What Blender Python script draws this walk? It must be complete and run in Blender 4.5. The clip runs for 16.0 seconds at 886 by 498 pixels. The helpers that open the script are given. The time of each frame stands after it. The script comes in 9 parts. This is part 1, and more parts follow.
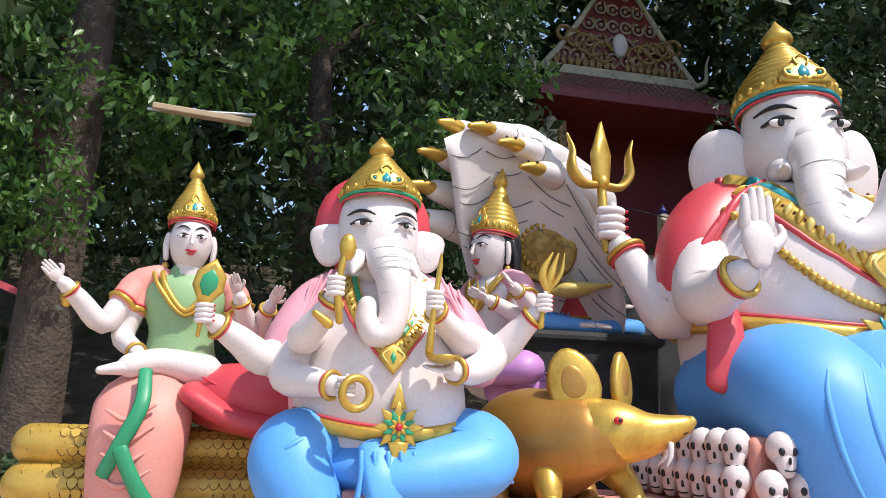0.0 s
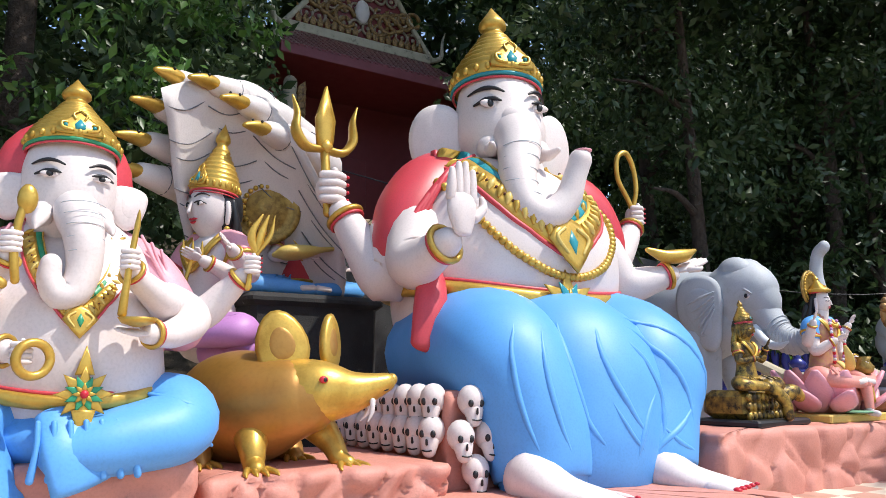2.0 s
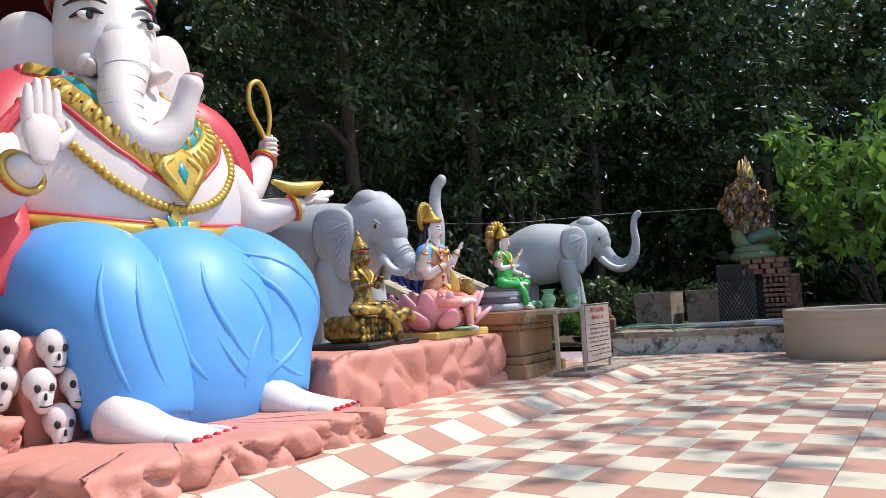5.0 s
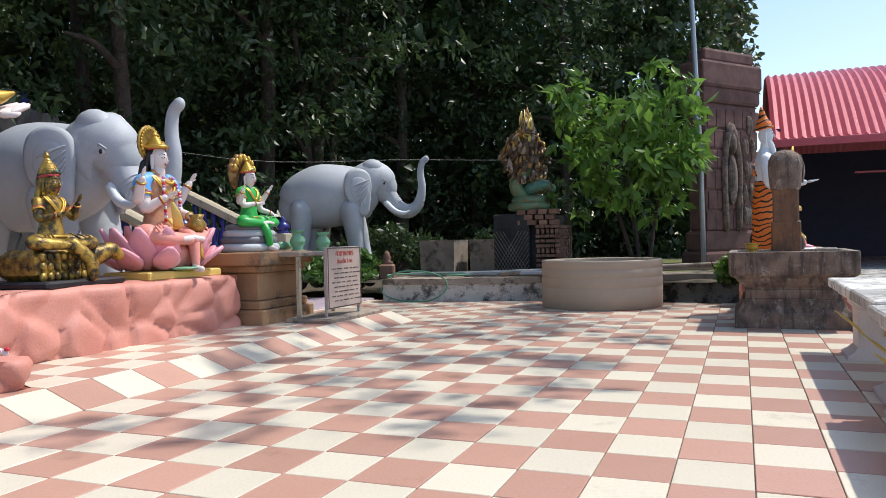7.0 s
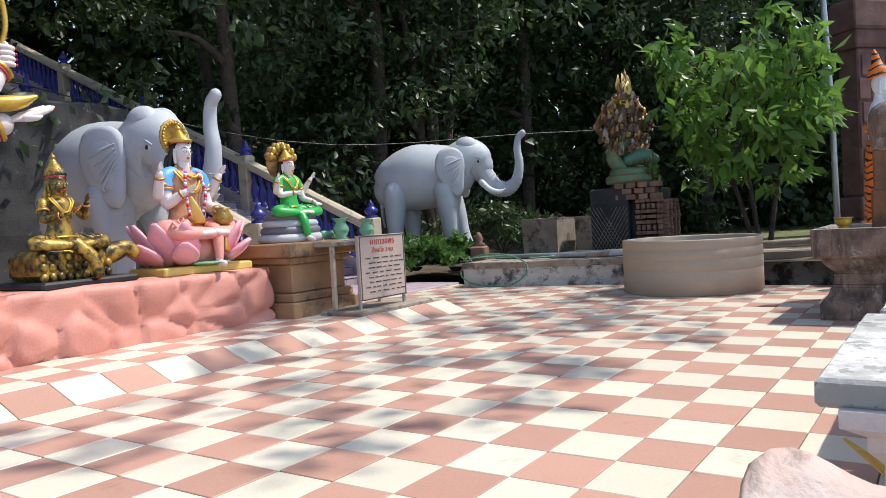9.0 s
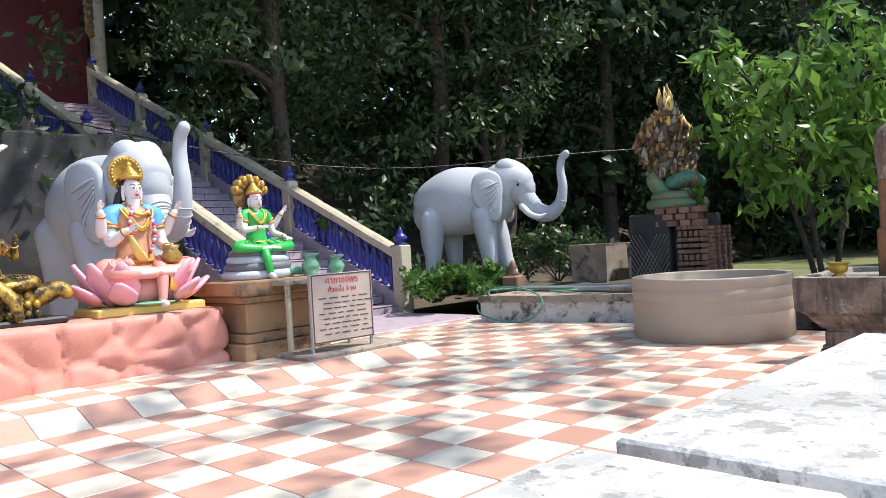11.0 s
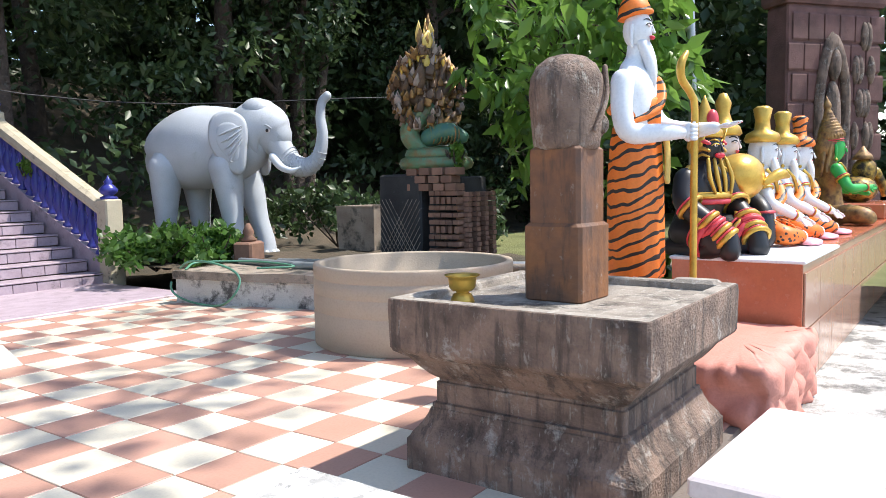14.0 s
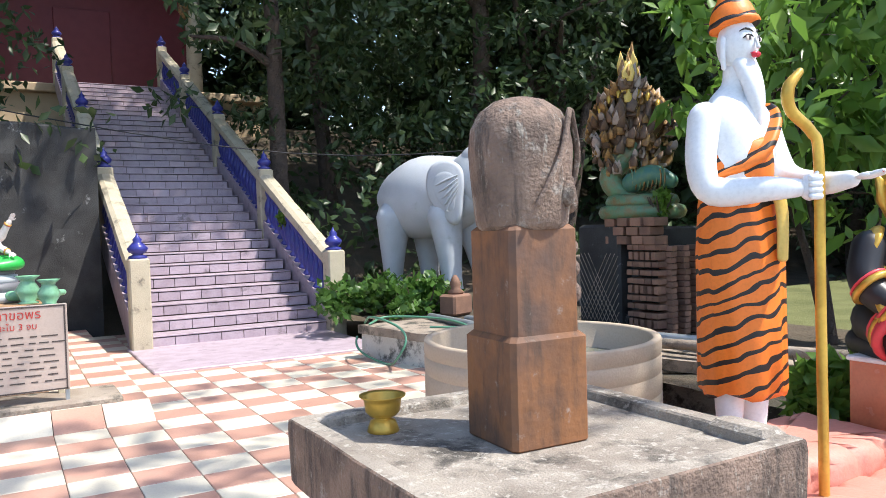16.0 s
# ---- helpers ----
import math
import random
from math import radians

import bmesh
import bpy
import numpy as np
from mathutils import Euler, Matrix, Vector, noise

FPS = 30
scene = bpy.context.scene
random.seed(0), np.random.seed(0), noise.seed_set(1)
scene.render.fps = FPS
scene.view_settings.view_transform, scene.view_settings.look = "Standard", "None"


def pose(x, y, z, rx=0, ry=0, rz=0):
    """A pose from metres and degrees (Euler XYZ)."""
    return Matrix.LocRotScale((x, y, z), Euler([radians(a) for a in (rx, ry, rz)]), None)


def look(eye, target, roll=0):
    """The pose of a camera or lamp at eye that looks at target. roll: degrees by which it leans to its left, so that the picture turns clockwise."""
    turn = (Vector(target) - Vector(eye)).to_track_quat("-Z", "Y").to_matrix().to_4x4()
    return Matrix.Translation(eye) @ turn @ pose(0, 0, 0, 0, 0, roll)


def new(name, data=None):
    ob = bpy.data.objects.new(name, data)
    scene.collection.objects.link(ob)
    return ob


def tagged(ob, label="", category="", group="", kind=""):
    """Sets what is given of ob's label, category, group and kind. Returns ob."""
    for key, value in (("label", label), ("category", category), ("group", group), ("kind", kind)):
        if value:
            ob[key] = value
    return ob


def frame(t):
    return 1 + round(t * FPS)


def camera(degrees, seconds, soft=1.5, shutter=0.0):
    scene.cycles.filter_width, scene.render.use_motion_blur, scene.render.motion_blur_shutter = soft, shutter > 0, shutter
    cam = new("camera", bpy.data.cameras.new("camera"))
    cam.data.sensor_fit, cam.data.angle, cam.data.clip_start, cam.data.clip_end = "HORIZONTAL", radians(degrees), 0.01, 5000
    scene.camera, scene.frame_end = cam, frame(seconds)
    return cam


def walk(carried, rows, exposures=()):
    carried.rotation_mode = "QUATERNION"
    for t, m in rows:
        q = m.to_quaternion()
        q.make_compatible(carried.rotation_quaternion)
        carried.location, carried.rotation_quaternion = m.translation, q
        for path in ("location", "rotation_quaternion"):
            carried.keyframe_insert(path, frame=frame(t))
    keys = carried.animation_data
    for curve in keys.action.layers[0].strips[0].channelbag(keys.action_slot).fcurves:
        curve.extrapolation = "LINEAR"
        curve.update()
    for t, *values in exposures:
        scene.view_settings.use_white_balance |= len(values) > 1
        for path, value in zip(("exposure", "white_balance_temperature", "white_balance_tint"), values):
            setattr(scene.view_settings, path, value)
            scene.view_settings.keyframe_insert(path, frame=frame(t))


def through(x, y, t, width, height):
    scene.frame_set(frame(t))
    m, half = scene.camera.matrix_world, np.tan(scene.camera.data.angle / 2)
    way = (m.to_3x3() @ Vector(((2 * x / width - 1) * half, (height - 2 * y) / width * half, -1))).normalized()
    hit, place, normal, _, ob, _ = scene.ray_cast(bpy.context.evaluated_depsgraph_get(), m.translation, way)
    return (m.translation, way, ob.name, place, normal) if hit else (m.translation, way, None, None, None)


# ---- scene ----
cam = camera(60.4, 16.0, soft=0.5)
PATH = [
    (0, (0.465, -0.201, 1.228), (0.899, 1.708, 1.64), 1.7),
    (0.5, (0.527, -0.298, 1.219), (1.092, 1.575, 1.634), 0.9),
    (1, (0.553, -0.3, 1.23), (1.292, 1.511, 1.645), 0.9),
    (1.5, (0.569, -0.259, 1.222), (1.437, 1.501, 1.604), 0.5),
    (2, (0.624, -0.317, 1.223), (1.686, 1.346, 1.549), 0.0),
    (2.5, (0.612, -0.262, 1.236), (1.697, 1.345, 1.727), -0.1),
    (3, (0.582, -0.288, 1.236), (1.768, 1.282, 1.595), -1.8),
    (3.5, (0.576, -0.2, 1.208), (1.872, 1.298, 1.484), -3.3),
    (4, (0.722, -0.373, 1.206), (2.072, 1.085, 1.428), -3.2),
    (4.5, (0.903, -0.55, 1.18), (2.373, 0.794, 1.368), -2.5),
    (5, (1.124, -0.674, 1.2), (2.782, 0.438, 1.329), -3.3),
    (5.2, (1.215, -0.673, 1.182), (2.894, 0.405, 1.318), -2.6),
    (7.3, (2.357, -1.431, 1.08), (4.254, -0.805, 0.988), -3.6),
    (7.5, (2.46, -1.508, 1.073), (4.367, -0.921, 0.939), -5.7),
    (8, (2.742, -1.835, 1.083), (4.606, -1.133, 0.901), -3.5),
    (8.5, (3.107, -2.003, 1.095), (4.882, -1.09, 0.984), -1.8),
    (8.7, (3.281, -2.132, 1.117), (4.983, -1.087, 1.004), -3.5),
    (10.8, (5.073, -3.283, 1.29), (6.563, -1.948, 1.307), -0.6),
    (11, (5.28, -3.325, 1.305), (6.719, -1.936, 1.282), -3.3),
    (11.5, (5.801, -3.38, 1.338), (7.111, -1.87, 1.284), -3.8),
    (12, (6.306, -3.413, 1.334), (7.581, -1.877, 1.202), 1.1),
    (12.5, (6.841, -3.421, 1.338), (8.078, -1.865, 1.119), -1.3),
    (13, (7.366, -3.415, 1.385), (8.54, -1.8, 1.283), -2.3),
    (13.5, (8.009, -3.495, 1.408), (9.408, -2.072, 1.266), -1.3),
    (14, (8.528, -3.531, 1.415), (10.152, -2.377, 1.242), -1.0),
    (14.5, (8.995, -3.712, 1.418), (10.648, -2.593, 1.299), -3.7),
    (15, (9.516, -3.977, 1.443), (11.103, -2.79, 1.176), -3.2),
    (15.5, (10.048, -4.029, 1.493), (11.427, -2.59, 1.329), -0.3),
    (16, (10.432, -4.037, 1.595), (11.433, -2.307, 1.532), -1.7),
]
walk(cam, [(t, look(eye, target, roll)) for t, eye, target, roll in PATH],
     exposures=[(0, 0.64), (1.5, 0.64), (3.5, 0.38), (5.2, 0.56), (7.5, 0.42), (8.7, 0.55), (10.8, 1.05), (11.5, 0.97), (12.5, 0.46), (13.2, 1.03), (14.0, 1.17), (15.5, 1.04), (16, 1.22)])

# ---- daylight ----
SUN_EL, SUN_AZ = 60.0, 135.0   # height, and bearing of the sun from north (+y) towards east (+x)
world = bpy.data.worlds.new("sky")
scene.world = world
world.use_nodes = True
wn = world.node_tree
sky = wn.nodes.new("ShaderNodeTexSky")
sky.sky_type, sky.sun_disc = "NISHITA", False
sky.sun_elevation, sky.sun_rotation = radians(SUN_EL), radians(SUN_AZ)
wn.links.new(sky.outputs["Color"], wn.nodes["Background"].inputs["Color"])
wn.nodes["Background"].inputs["Strength"].default_value = 0.15
sun = new("sun", bpy.data.lights.new("sun", "SUN"))
sun.data.energy, sun.data.angle, sun.data.color = 3.1, radians(0.8), (1.0, 0.95, 0.87)
sun_way = Vector((math.sin(radians(SUN_AZ)) * math.cos(radians(SUN_EL)), math.cos(radians(SUN_AZ)) * math.cos(radians(SUN_EL)), math.sin(radians(SUN_EL))))
sun.matrix_world = look(sun_way * 30, (0, 0, 0))


# ---- materials ----
def material(name, colour, rough=0.5, metal=0.0, second=None, scale=3.0, amount=0.35, grain=60.0, bump=0.15, spec=0.5, per_piece=0.0, stain=None, stain_scale=1.2, stain_at=0.62, depth=0.01, coat=0.0):
    """Painted or bare surface: two scales of mottling, stains and fine relief."""
    m = bpy.data.materials.new(name)
    m.use_nodes = True
    nt = m.node_tree
    b = nt.nodes["Principled BSDF"]
    geo = nt.nodes.new("ShaderNodeNewGeometry")
    big = nt.nodes.new("ShaderNodeTexNoise")
    big.inputs["Scale"].default_value, big.inputs["Detail"].default_value = scale, 6
    fine = nt.nodes.new("ShaderNodeTexNoise")
    fine.inputs["Scale"].default_value, fine.inputs["Detail"].default_value = grain, 4
    for n in (big, fine):
        nt.links.new(geo.outputs["Position"], n.inputs["Vector"])
    second = second or tuple(c * 0.72 for c in colour)

    def mix(fac, a, c):
        x = nt.nodes.new("ShaderNodeMix")
        x.data_type = "RGBA"
        for sock, val in ((x.inputs[0], fac), (x.inputs[6], a), (x.inputs[7], c)):
            if isinstance(val, (int, float)):
                sock.default_value = val
            elif isinstance(val, tuple):
                sock.default_value = (*val, 1)
            else:
                nt.links.new(val, sock)
        return x.outputs[2]

    def ramp(src, lo, hi, top=1.0):
        r = nt.nodes.new("ShaderNodeMapRange")
        r.inputs[1].default_value, r.inputs[2].default_value, r.inputs[4].default_value = lo, hi, top
        nt.links.new(src, r.inputs[0])
        return r.outputs[0]

    col = mix(ramp(big.outputs[0], 0.4, 0.68, amount), tuple(colour), tuple(second))
    col = mix(ramp(fine.outputs[0], 0.45, 0.75, 0.22), col, tuple(c * 0.6 for c in second))
    if per_piece:
        info = nt.nodes.new("ShaderNodeObjectInfo")
        hue = nt.nodes.new("ShaderNodeHueSaturation")
        nt.links.new(ramp(info.outputs["Random"], 0, 1, 2 * per_piece), nt.nodes.new("ShaderNodeMath").inputs[0])
        add = nt.nodes[-1]
        add.inputs[1].default_value = 1 - per_piece
        nt.links.new(add.outputs[0], hue.inputs["Value"])
        nt.links.new(col, hue.inputs["Color"])
        col = hue.outputs[0]
    if stain:
        st = nt.nodes.new("ShaderNodeTexNoise")
        st.inputs["Scale"].default_value, st.inputs["Detail"].default_value, st.inputs["Roughness"].default_value = stain_scale, 9, 0.7
        nt.links.new(geo.outputs["Position"], st.inputs["Vector"])
        col = mix(ramp(st.outputs[0], stain_at - 0.05, stain_at + 0.06, 0.9), col, tuple(stain))
    nt.links.new(col, b.inputs["Base Color"])
    b.inputs["Metallic"].default_value = metal
    b.inputs["Specular IOR Level"].default_value = spec
    b.inputs["Coat Weight"].default_value = coat
    rg = nt.nodes.new("ShaderNodeMapRange")
    rg.inputs[3].default_value, rg.inputs[4].default_value = max(0.05, rough - 0.1), min(1, rough + 0.14)
    nt.links.new(big.outputs[0], rg.inputs[0])
    nt.links.new(rg.outputs[0], b.inputs["Roughness"])
    if bump:
        bp = nt.nodes.new("ShaderNodeBump")
        bp.inputs["Strength"].default_value, bp.inputs["Distance"].default_value = bump, depth
        nt.links.new(fine.outputs[0], bp.inputs["Height"])
        nt.links.new(bp.outputs[0], b.inputs["Normal"])
    return m


def streaks(m, colour, lo, hi, across=13.0, along=1.5):
    """Rain streaks run down the faces of a stone."""
    nt = m.node_tree
    b = nt.nodes["Principled BSDF"]
    geo, mp = nt.nodes.new("ShaderNodeNewGeometry"), nt.nodes.new("ShaderNodeMapping")
    mp.inputs["Scale"].default_value = (across, across, along)
    nt.links.new(geo.outputs["Position"], mp.inputs["Vector"])
    n, r, x = nt.nodes.new("ShaderNodeTexNoise"), nt.nodes.new("ShaderNodeMapRange"), nt.nodes.new("ShaderNodeMix")
    n.inputs["Scale"].default_value, n.inputs["Detail"].default_value, n.inputs["Roughness"].default_value = 1.0, 8, 0.65
    r.inputs[1].default_value, r.inputs[2].default_value, r.inputs[4].default_value = lo, hi, 0.65
    x.data_type = "RGBA"
    nt.links.new(mp.outputs[0], n.inputs["Vector"])
    nt.links.new(n.outputs[0], r.inputs[0])
    nt.links.new(r.outputs[0], x.inputs[0])
    nt.links.new(b.inputs["Base Color"].links[0].from_socket, x.inputs[6])
    x.inputs[7].default_value = (*colour, 1)
    nt.links.new(x.outputs[2], b.inputs["Base Color"])


def striped(name, colour, stripe, scale, lean=0.35, width=0.62, rough=0.5, spots=False):
    """Hand-painted tiger stripes, or leopard spots, on cloth."""
    m = material(name, colour, rough, scale=5, amount=0.3)
    nt = m.node_tree
    b = nt.nodes["Principled BSDF"]
    geo = nt.nodes.new("ShaderNodeNewGeometry")
    mp = nt.nodes.new("ShaderNodeMapping")
    mp.inputs["Rotation"].default_value = (lean, 0.25, 0.7)
    mp.inputs["Scale"].default_value = (1, 1, 1)
    nt.links.new(geo.outputs["Position"], mp.inputs["Vector"])
    if spots:
        n = nt.nodes.new("ShaderNodeTexVoronoi")
        out, lo, hi = n.outputs["Distance"], 0.30, 0.34
    else:
        n = nt.nodes.new("ShaderNodeTexWave")
        n.bands_direction = "Z"
        n.inputs["Distortion"].default_value, n.inputs["Detail"].default_value = 6.0, 1.5
        n.inputs["Detail Scale"].default_value = 1.1
        out, lo, hi = n.outputs["Fac"], width - 0.02, width + 0.02
    n.inputs["Scale"].default_value = scale
    nt.links.new(mp.outputs[0], n.inputs["Vector"])
    r = nt.nodes.new("ShaderNodeMapRange")
    r.inputs[1].default_value, r.inputs[2].default_value = lo, hi
    if spots:
        r.inputs[3].default_value, r.inputs[4].default_value = 1, 0
    nt.links.new(out, r.inputs[0])
    x = nt.nodes.new("ShaderNodeMix")
    x.data_type = "RGBA"
    src = b.inputs["Base Color"].links[0].from_socket
    nt.links.new(r.outputs[0], x.inputs[0])
    nt.links.new(src, x.inputs[6])
    x.inputs[7].default_value = (*stripe, 1)
    nt.links.new(x.outputs[2], b.inputs["Base Color"])
    return m


def leafy(name, colour, second, rough=0.45, through=0.25):
    """Leaves: colour by leaf, some light coming through the blade."""
    m = bpy.data.materials.new(name)
    m.use_nodes = True
    nt = m.node_tree
    b = nt.nodes["Principled BSDF"]
    geo = nt.nodes.new("ShaderNodeNewGeometry")
    x = nt.nodes.new("ShaderNodeMix")
    x.data_type = "RGBA"
    nt.links.new(geo.outputs["Random Per Island"], x.inputs[0])
    x.inputs[6].default_value, x.inputs[7].default_value = (*colour, 1), (*second, 1)
    n = nt.nodes.new("ShaderNodeTexNoise")
    n.inputs["Scale"].default_value = 1.1
    nt.links.new(geo.outputs["Position"], n.inputs["Vector"])
    y = nt.nodes.new("ShaderNodeMix")
    y.data_type, y.blend_type = "RGBA", "MULTIPLY"
    y.inputs[0].default_value = 0.6
    nt.links.new(x.outputs[2], y.inputs[6])
    nt.links.new(n.outputs[0], y.inputs[7])
    nt.links.new(y.outputs[2], b.inputs["Base Color"])
    b.inputs["Roughness"].default_value = rough
    tr = nt.nodes.new("ShaderNodeBsdfTranslucent")
    nt.links.new(y.outputs[2], tr.inputs["Color"])
    ms = nt.nodes.new("ShaderNodeMixShader")
    ms.inputs[0].default_value = through
    nt.links.new(b.outputs[0], ms.inputs[1])
    nt.links.new(tr.outputs[0], ms.inputs[2])
    nt.links.new(ms.outputs[0], nt.nodes["Material Output"].inputs["Surface"])
    return m


WHITE = material("white paint", (0.74, 0.66, 0.64), 0.52, second=(0.64, 0.55, 0.53), scale=4, amount=0.4, bump=0.06)
COOL = material("cool white paint", (0.74, 0.77, 0.80), 0.45, second=(0.62, 0.66, 0.70), scale=4, amount=0.4, bump=0.06)
BLUE = material("sky blue paint", (0.11, 0.37, 0.80), 0.48, second=(0.08, 0.30, 0.70), scale=3, amount=0.4, bump=0.06)
RED = material("red paint", (0.62, 0.06, 0.08), 0.4, second=(0.5, 0.05, 0.06), bump=0.06)
PINK = material("pink paint", (0.78, 0.36, 0.42), 0.45, second=(0.70, 0.28, 0.34), bump=0.06)
ROSE = material("salmon paint", (0.78, 0.32, 0.27), 0.5, second=(0.68, 0.25, 0.2), bump=0.06)
LILAC = material("lilac paint", (0.55, 0.25, 0.55), 0.45, second=(0.45, 0.2, 0.47), bump=0.06)
GREEN = material("green paint", (0.03, 0.30, 0.14), 0.4, bump=0.06)
BRIGHT = material("bright green paint", (0.03, 0.40, 0.07), 0.38, bump=0.06)
SAGE = material("sage green paint", (0.28, 0.45, 0.22), 0.45, bump=0.06)
TEAL = material("teal paint", (0.02, 0.28, 0.33), 0.3, bump=0.03)
GOLD = material("gold paint", (0.66, 0.42, 0.08), 0.34, metal=0.55, second=(0.45, 0.26, 0.04), scale=7, amount=0.7, grain=50, bump=0.12)
OLDGOLD = material("worn gold leaf", (0.52, 0.33, 0.06), 0.4, metal=0.5, second=(0.04, 0.03, 0.02), scale=11, amount=0.9, grain=80, bump=0.4, stain=(0.02, 0.018, 0.015), stain_scale=9, stain_at=0.52)
YELLOW = material("yellow paint", (0.70, 0.52, 0.14), 0.42, second=(0.55, 0.38, 0.08), bump=0.1)
INK = material("black paint", (0.015, 0.015, 0.018), 0.4, bump=0.03)
LIPS = material("lip red", (0.60, 0.02, 0.04), 0.35, bump=0.0)
GREYPAINT = material("elephant grey paint", (0.47, 0.50, 0.54), 0.6, second=(0.38, 0.41, 0.44), scale=2.5, amount=0.6, bump=0.2, stain=(0.30, 0.33, 0.33), stain_scale=2.2, stain_at=0.66)
ROCK = material("pink painted rock", (0.62, 0.27, 0.21), 0.6, second=(0.52, 0.20, 0.15), scale=2.0, amount=0.6, bump=0.3, stain=(0.30, 0.14, 0.11), stain_scale=3.0, stain_at=0.68)
TILE_R = material("terracotta tile", (0.54, 0.31, 0.24), 0.36, second=(0.47, 0.26, 0.19), scale=1.4, amount=0.5, bump=0.06, per_piece=0.10, stain=(0.33, 0.19, 0.14), stain_scale=1.6, stain_at=0.66)
TILE_W = material("cream tile", (0.74, 0.68, 0.55), 0.34, second=(0.66, 0.60, 0.48), scale=1.4, amount=0.5, bump=0.06, per_piece=0.07, stain=(0.50, 0.46, 0.37), stain_scale=1.6, stain_at=0.66)
GROUT = material("grout", (0.17, 0.14, 0.12), 0.9, bump=0.4)
CONCRETE = material("weathered white concrete", (0.52, 0.51, 0.48), 0.85, second=(0.36, 0.35, 0.33), scale=2.0, amount=0.8, bump=0.6, stain=(0.12, 0.118, 0.11), stain_scale=2.6, stain_at=0.525, depth=0.02)
MOSSY = material("stained cement", (0.36, 0.30, 0.24), 0.85, second=(0.22, 0.17, 0.13), scale=2.5, amount=0.8, bump=0.6, stain=(0.05, 0.05, 0.04), stain_scale=2.4, stain_at=0.56, depth=0.02)
BROWNPED = material("ochre stained plaster", (0.42, 0.25, 0.13), 0.75, second=(0.30, 0.17, 0.09), scale=3, amount=0.8, bump=0.5, stain=(0.07, 0.065, 0.05), stain_scale=2.0, stain_at=0.60, depth=0.02)
LIMETOP = material("flaking lime wash on cement", (0.74, 0.73, 0.70), 0.85, second=(0.62, 0.61, 0.58), scale=3.0, amount=0.6, grain=45, bump=0.5, stain=(0.33, 0.325, 0.31), stain_scale=1.15, stain_at=0.495, depth=0.012)
streaks(LIMETOP, (0.20, 0.195, 0.18), 0.54, 0.58, 7.0, 7.0)
streaks(LIMETOP, (0.09, 0.088, 0.08), 0.63, 0.66, 19.0, 19.0)
SANDSTONE = material("dark red sandstone", (0.24, 0.165, 0.125), 0.8, second=(0.085, 0.06, 0.048), scale=5.5, amount=0.95, grain=70, bump=0.7, stain=(0.36, 0.33, 0.29), stain_scale=7.5, stain_at=0.60, depth=0.02)
SANDTOP = material("lichened stone top", (0.36, 0.32, 0.27), 0.85, second=(0.17, 0.14, 0.115), scale=4, amount=0.8, grain=110, bump=0.5, stain=(0.05, 0.045, 0.04), stain_scale=3.0, stain_at=0.58, depth=0.02)
OCHRE_STONE = material("rusty sandstone", (0.25, 0.105, 0.04), 0.7, second=(0.085, 0.055, 0.045), scale=3.2, amount=1.0, grain=26, bump=0.4, stain=(0.30, 0.24, 0.20), stain_scale=14, stain_at=0.66, depth=0.012)
streaks(SANDSTONE, (0.035, 0.03, 0.026), 0.50, 0.60)
streaks(OCHRE_STONE, (0.05, 0.035, 0.028), 0.52, 0.64, 10.0, 2.0)
streaks(SANDTOP, (0.05, 0.045, 0.04), 0.55, 0.66, 5.0, 5.0)
streaks(SANDTOP, (0.46, 0.43, 0.38), 0.56, 0.62, 26.0, 26.0)
streaks(SANDSTONE, (0.30, 0.275, 0.235), 0.60, 0.66, 34.0, 9.0)
BEIGE = material("beige cement ring", (0.46, 0.37, 0.28), 0.7, second=(0.40, 0.32, 0.24), scale=1.8, amount=0.5, bump=0.25)
MARBLE = material("pinkish stair tile", (0.43, 0.35, 0.40), 0.45, second=(0.33, 0.26, 0.30), scale=5, amount=0.8, grain=40, bump=0.08, per_piece=0.10, stain=(0.17, 0.14, 0.15), stain_scale=3.5, stain_at=0.62)
POST = material("yellowish rail cement", (0.50, 0.44, 0.32), 0.8, second=(0.38, 0.33, 0.24), scale=4, amount=0.6, bump=0.4, stain=(0.10, 0.095, 0.08), stain_scale=4, stain_at=0.62)
NAVY = material("blue baluster glaze", (0.035, 0.04, 0.25), 0.3, second=(0.02, 0.02, 0.13), bump=0.1)
BRICK = material("old brick", (0.27, 0.15, 0.10), 0.85, second=(0.18, 0.10, 0.075), scale=6, amount=0.7, bump=0.5, per_piece=0.18)
SOIL = material("leaf litter soil", (0.10, 0.075, 0.05), 0.95, second=(0.05, 0.045, 0.03), scale=2, amount=0.9, grain=30, bump=0.9, depth=0.03)
GRASSY = material("lawn", (0.16, 0.17, 0.06), 0.9, second=(0.09, 0.10, 0.03), scale=1.5, amount=0.8, grain=40, bump=0.9, depth=0.03)
BARK = material("tree bark", (0.085, 0.06, 0.046), 0.9, second=(0.045, 0.034, 0.027), scale=6, amount=0.8, grain=22, bump=1.0, depth=0.04, stain=(0.14, 0.135, 0.12), stain_scale=5, stain_at=0.66)
ORANGE_W = material("orange polished tile", (0.50, 0.16, 0.08), 0.22, second=(0.42, 0.13, 0.065), scale=14, amount=0.7, bump=0.03, coat=0.3)
TAN_W = material("tan polished tile", (0.46, 0.27, 0.19), 0.2, second=(0.38, 0.21, 0.14), scale=3, amount=0.6, bump=0.03, coat=0.3)
ROOF_R = material("red roof tile", (0.16, 0.035, 0.03), 0.3, second=(0.10, 0.02, 0.02), bump=0.2, per_piece=0.25)
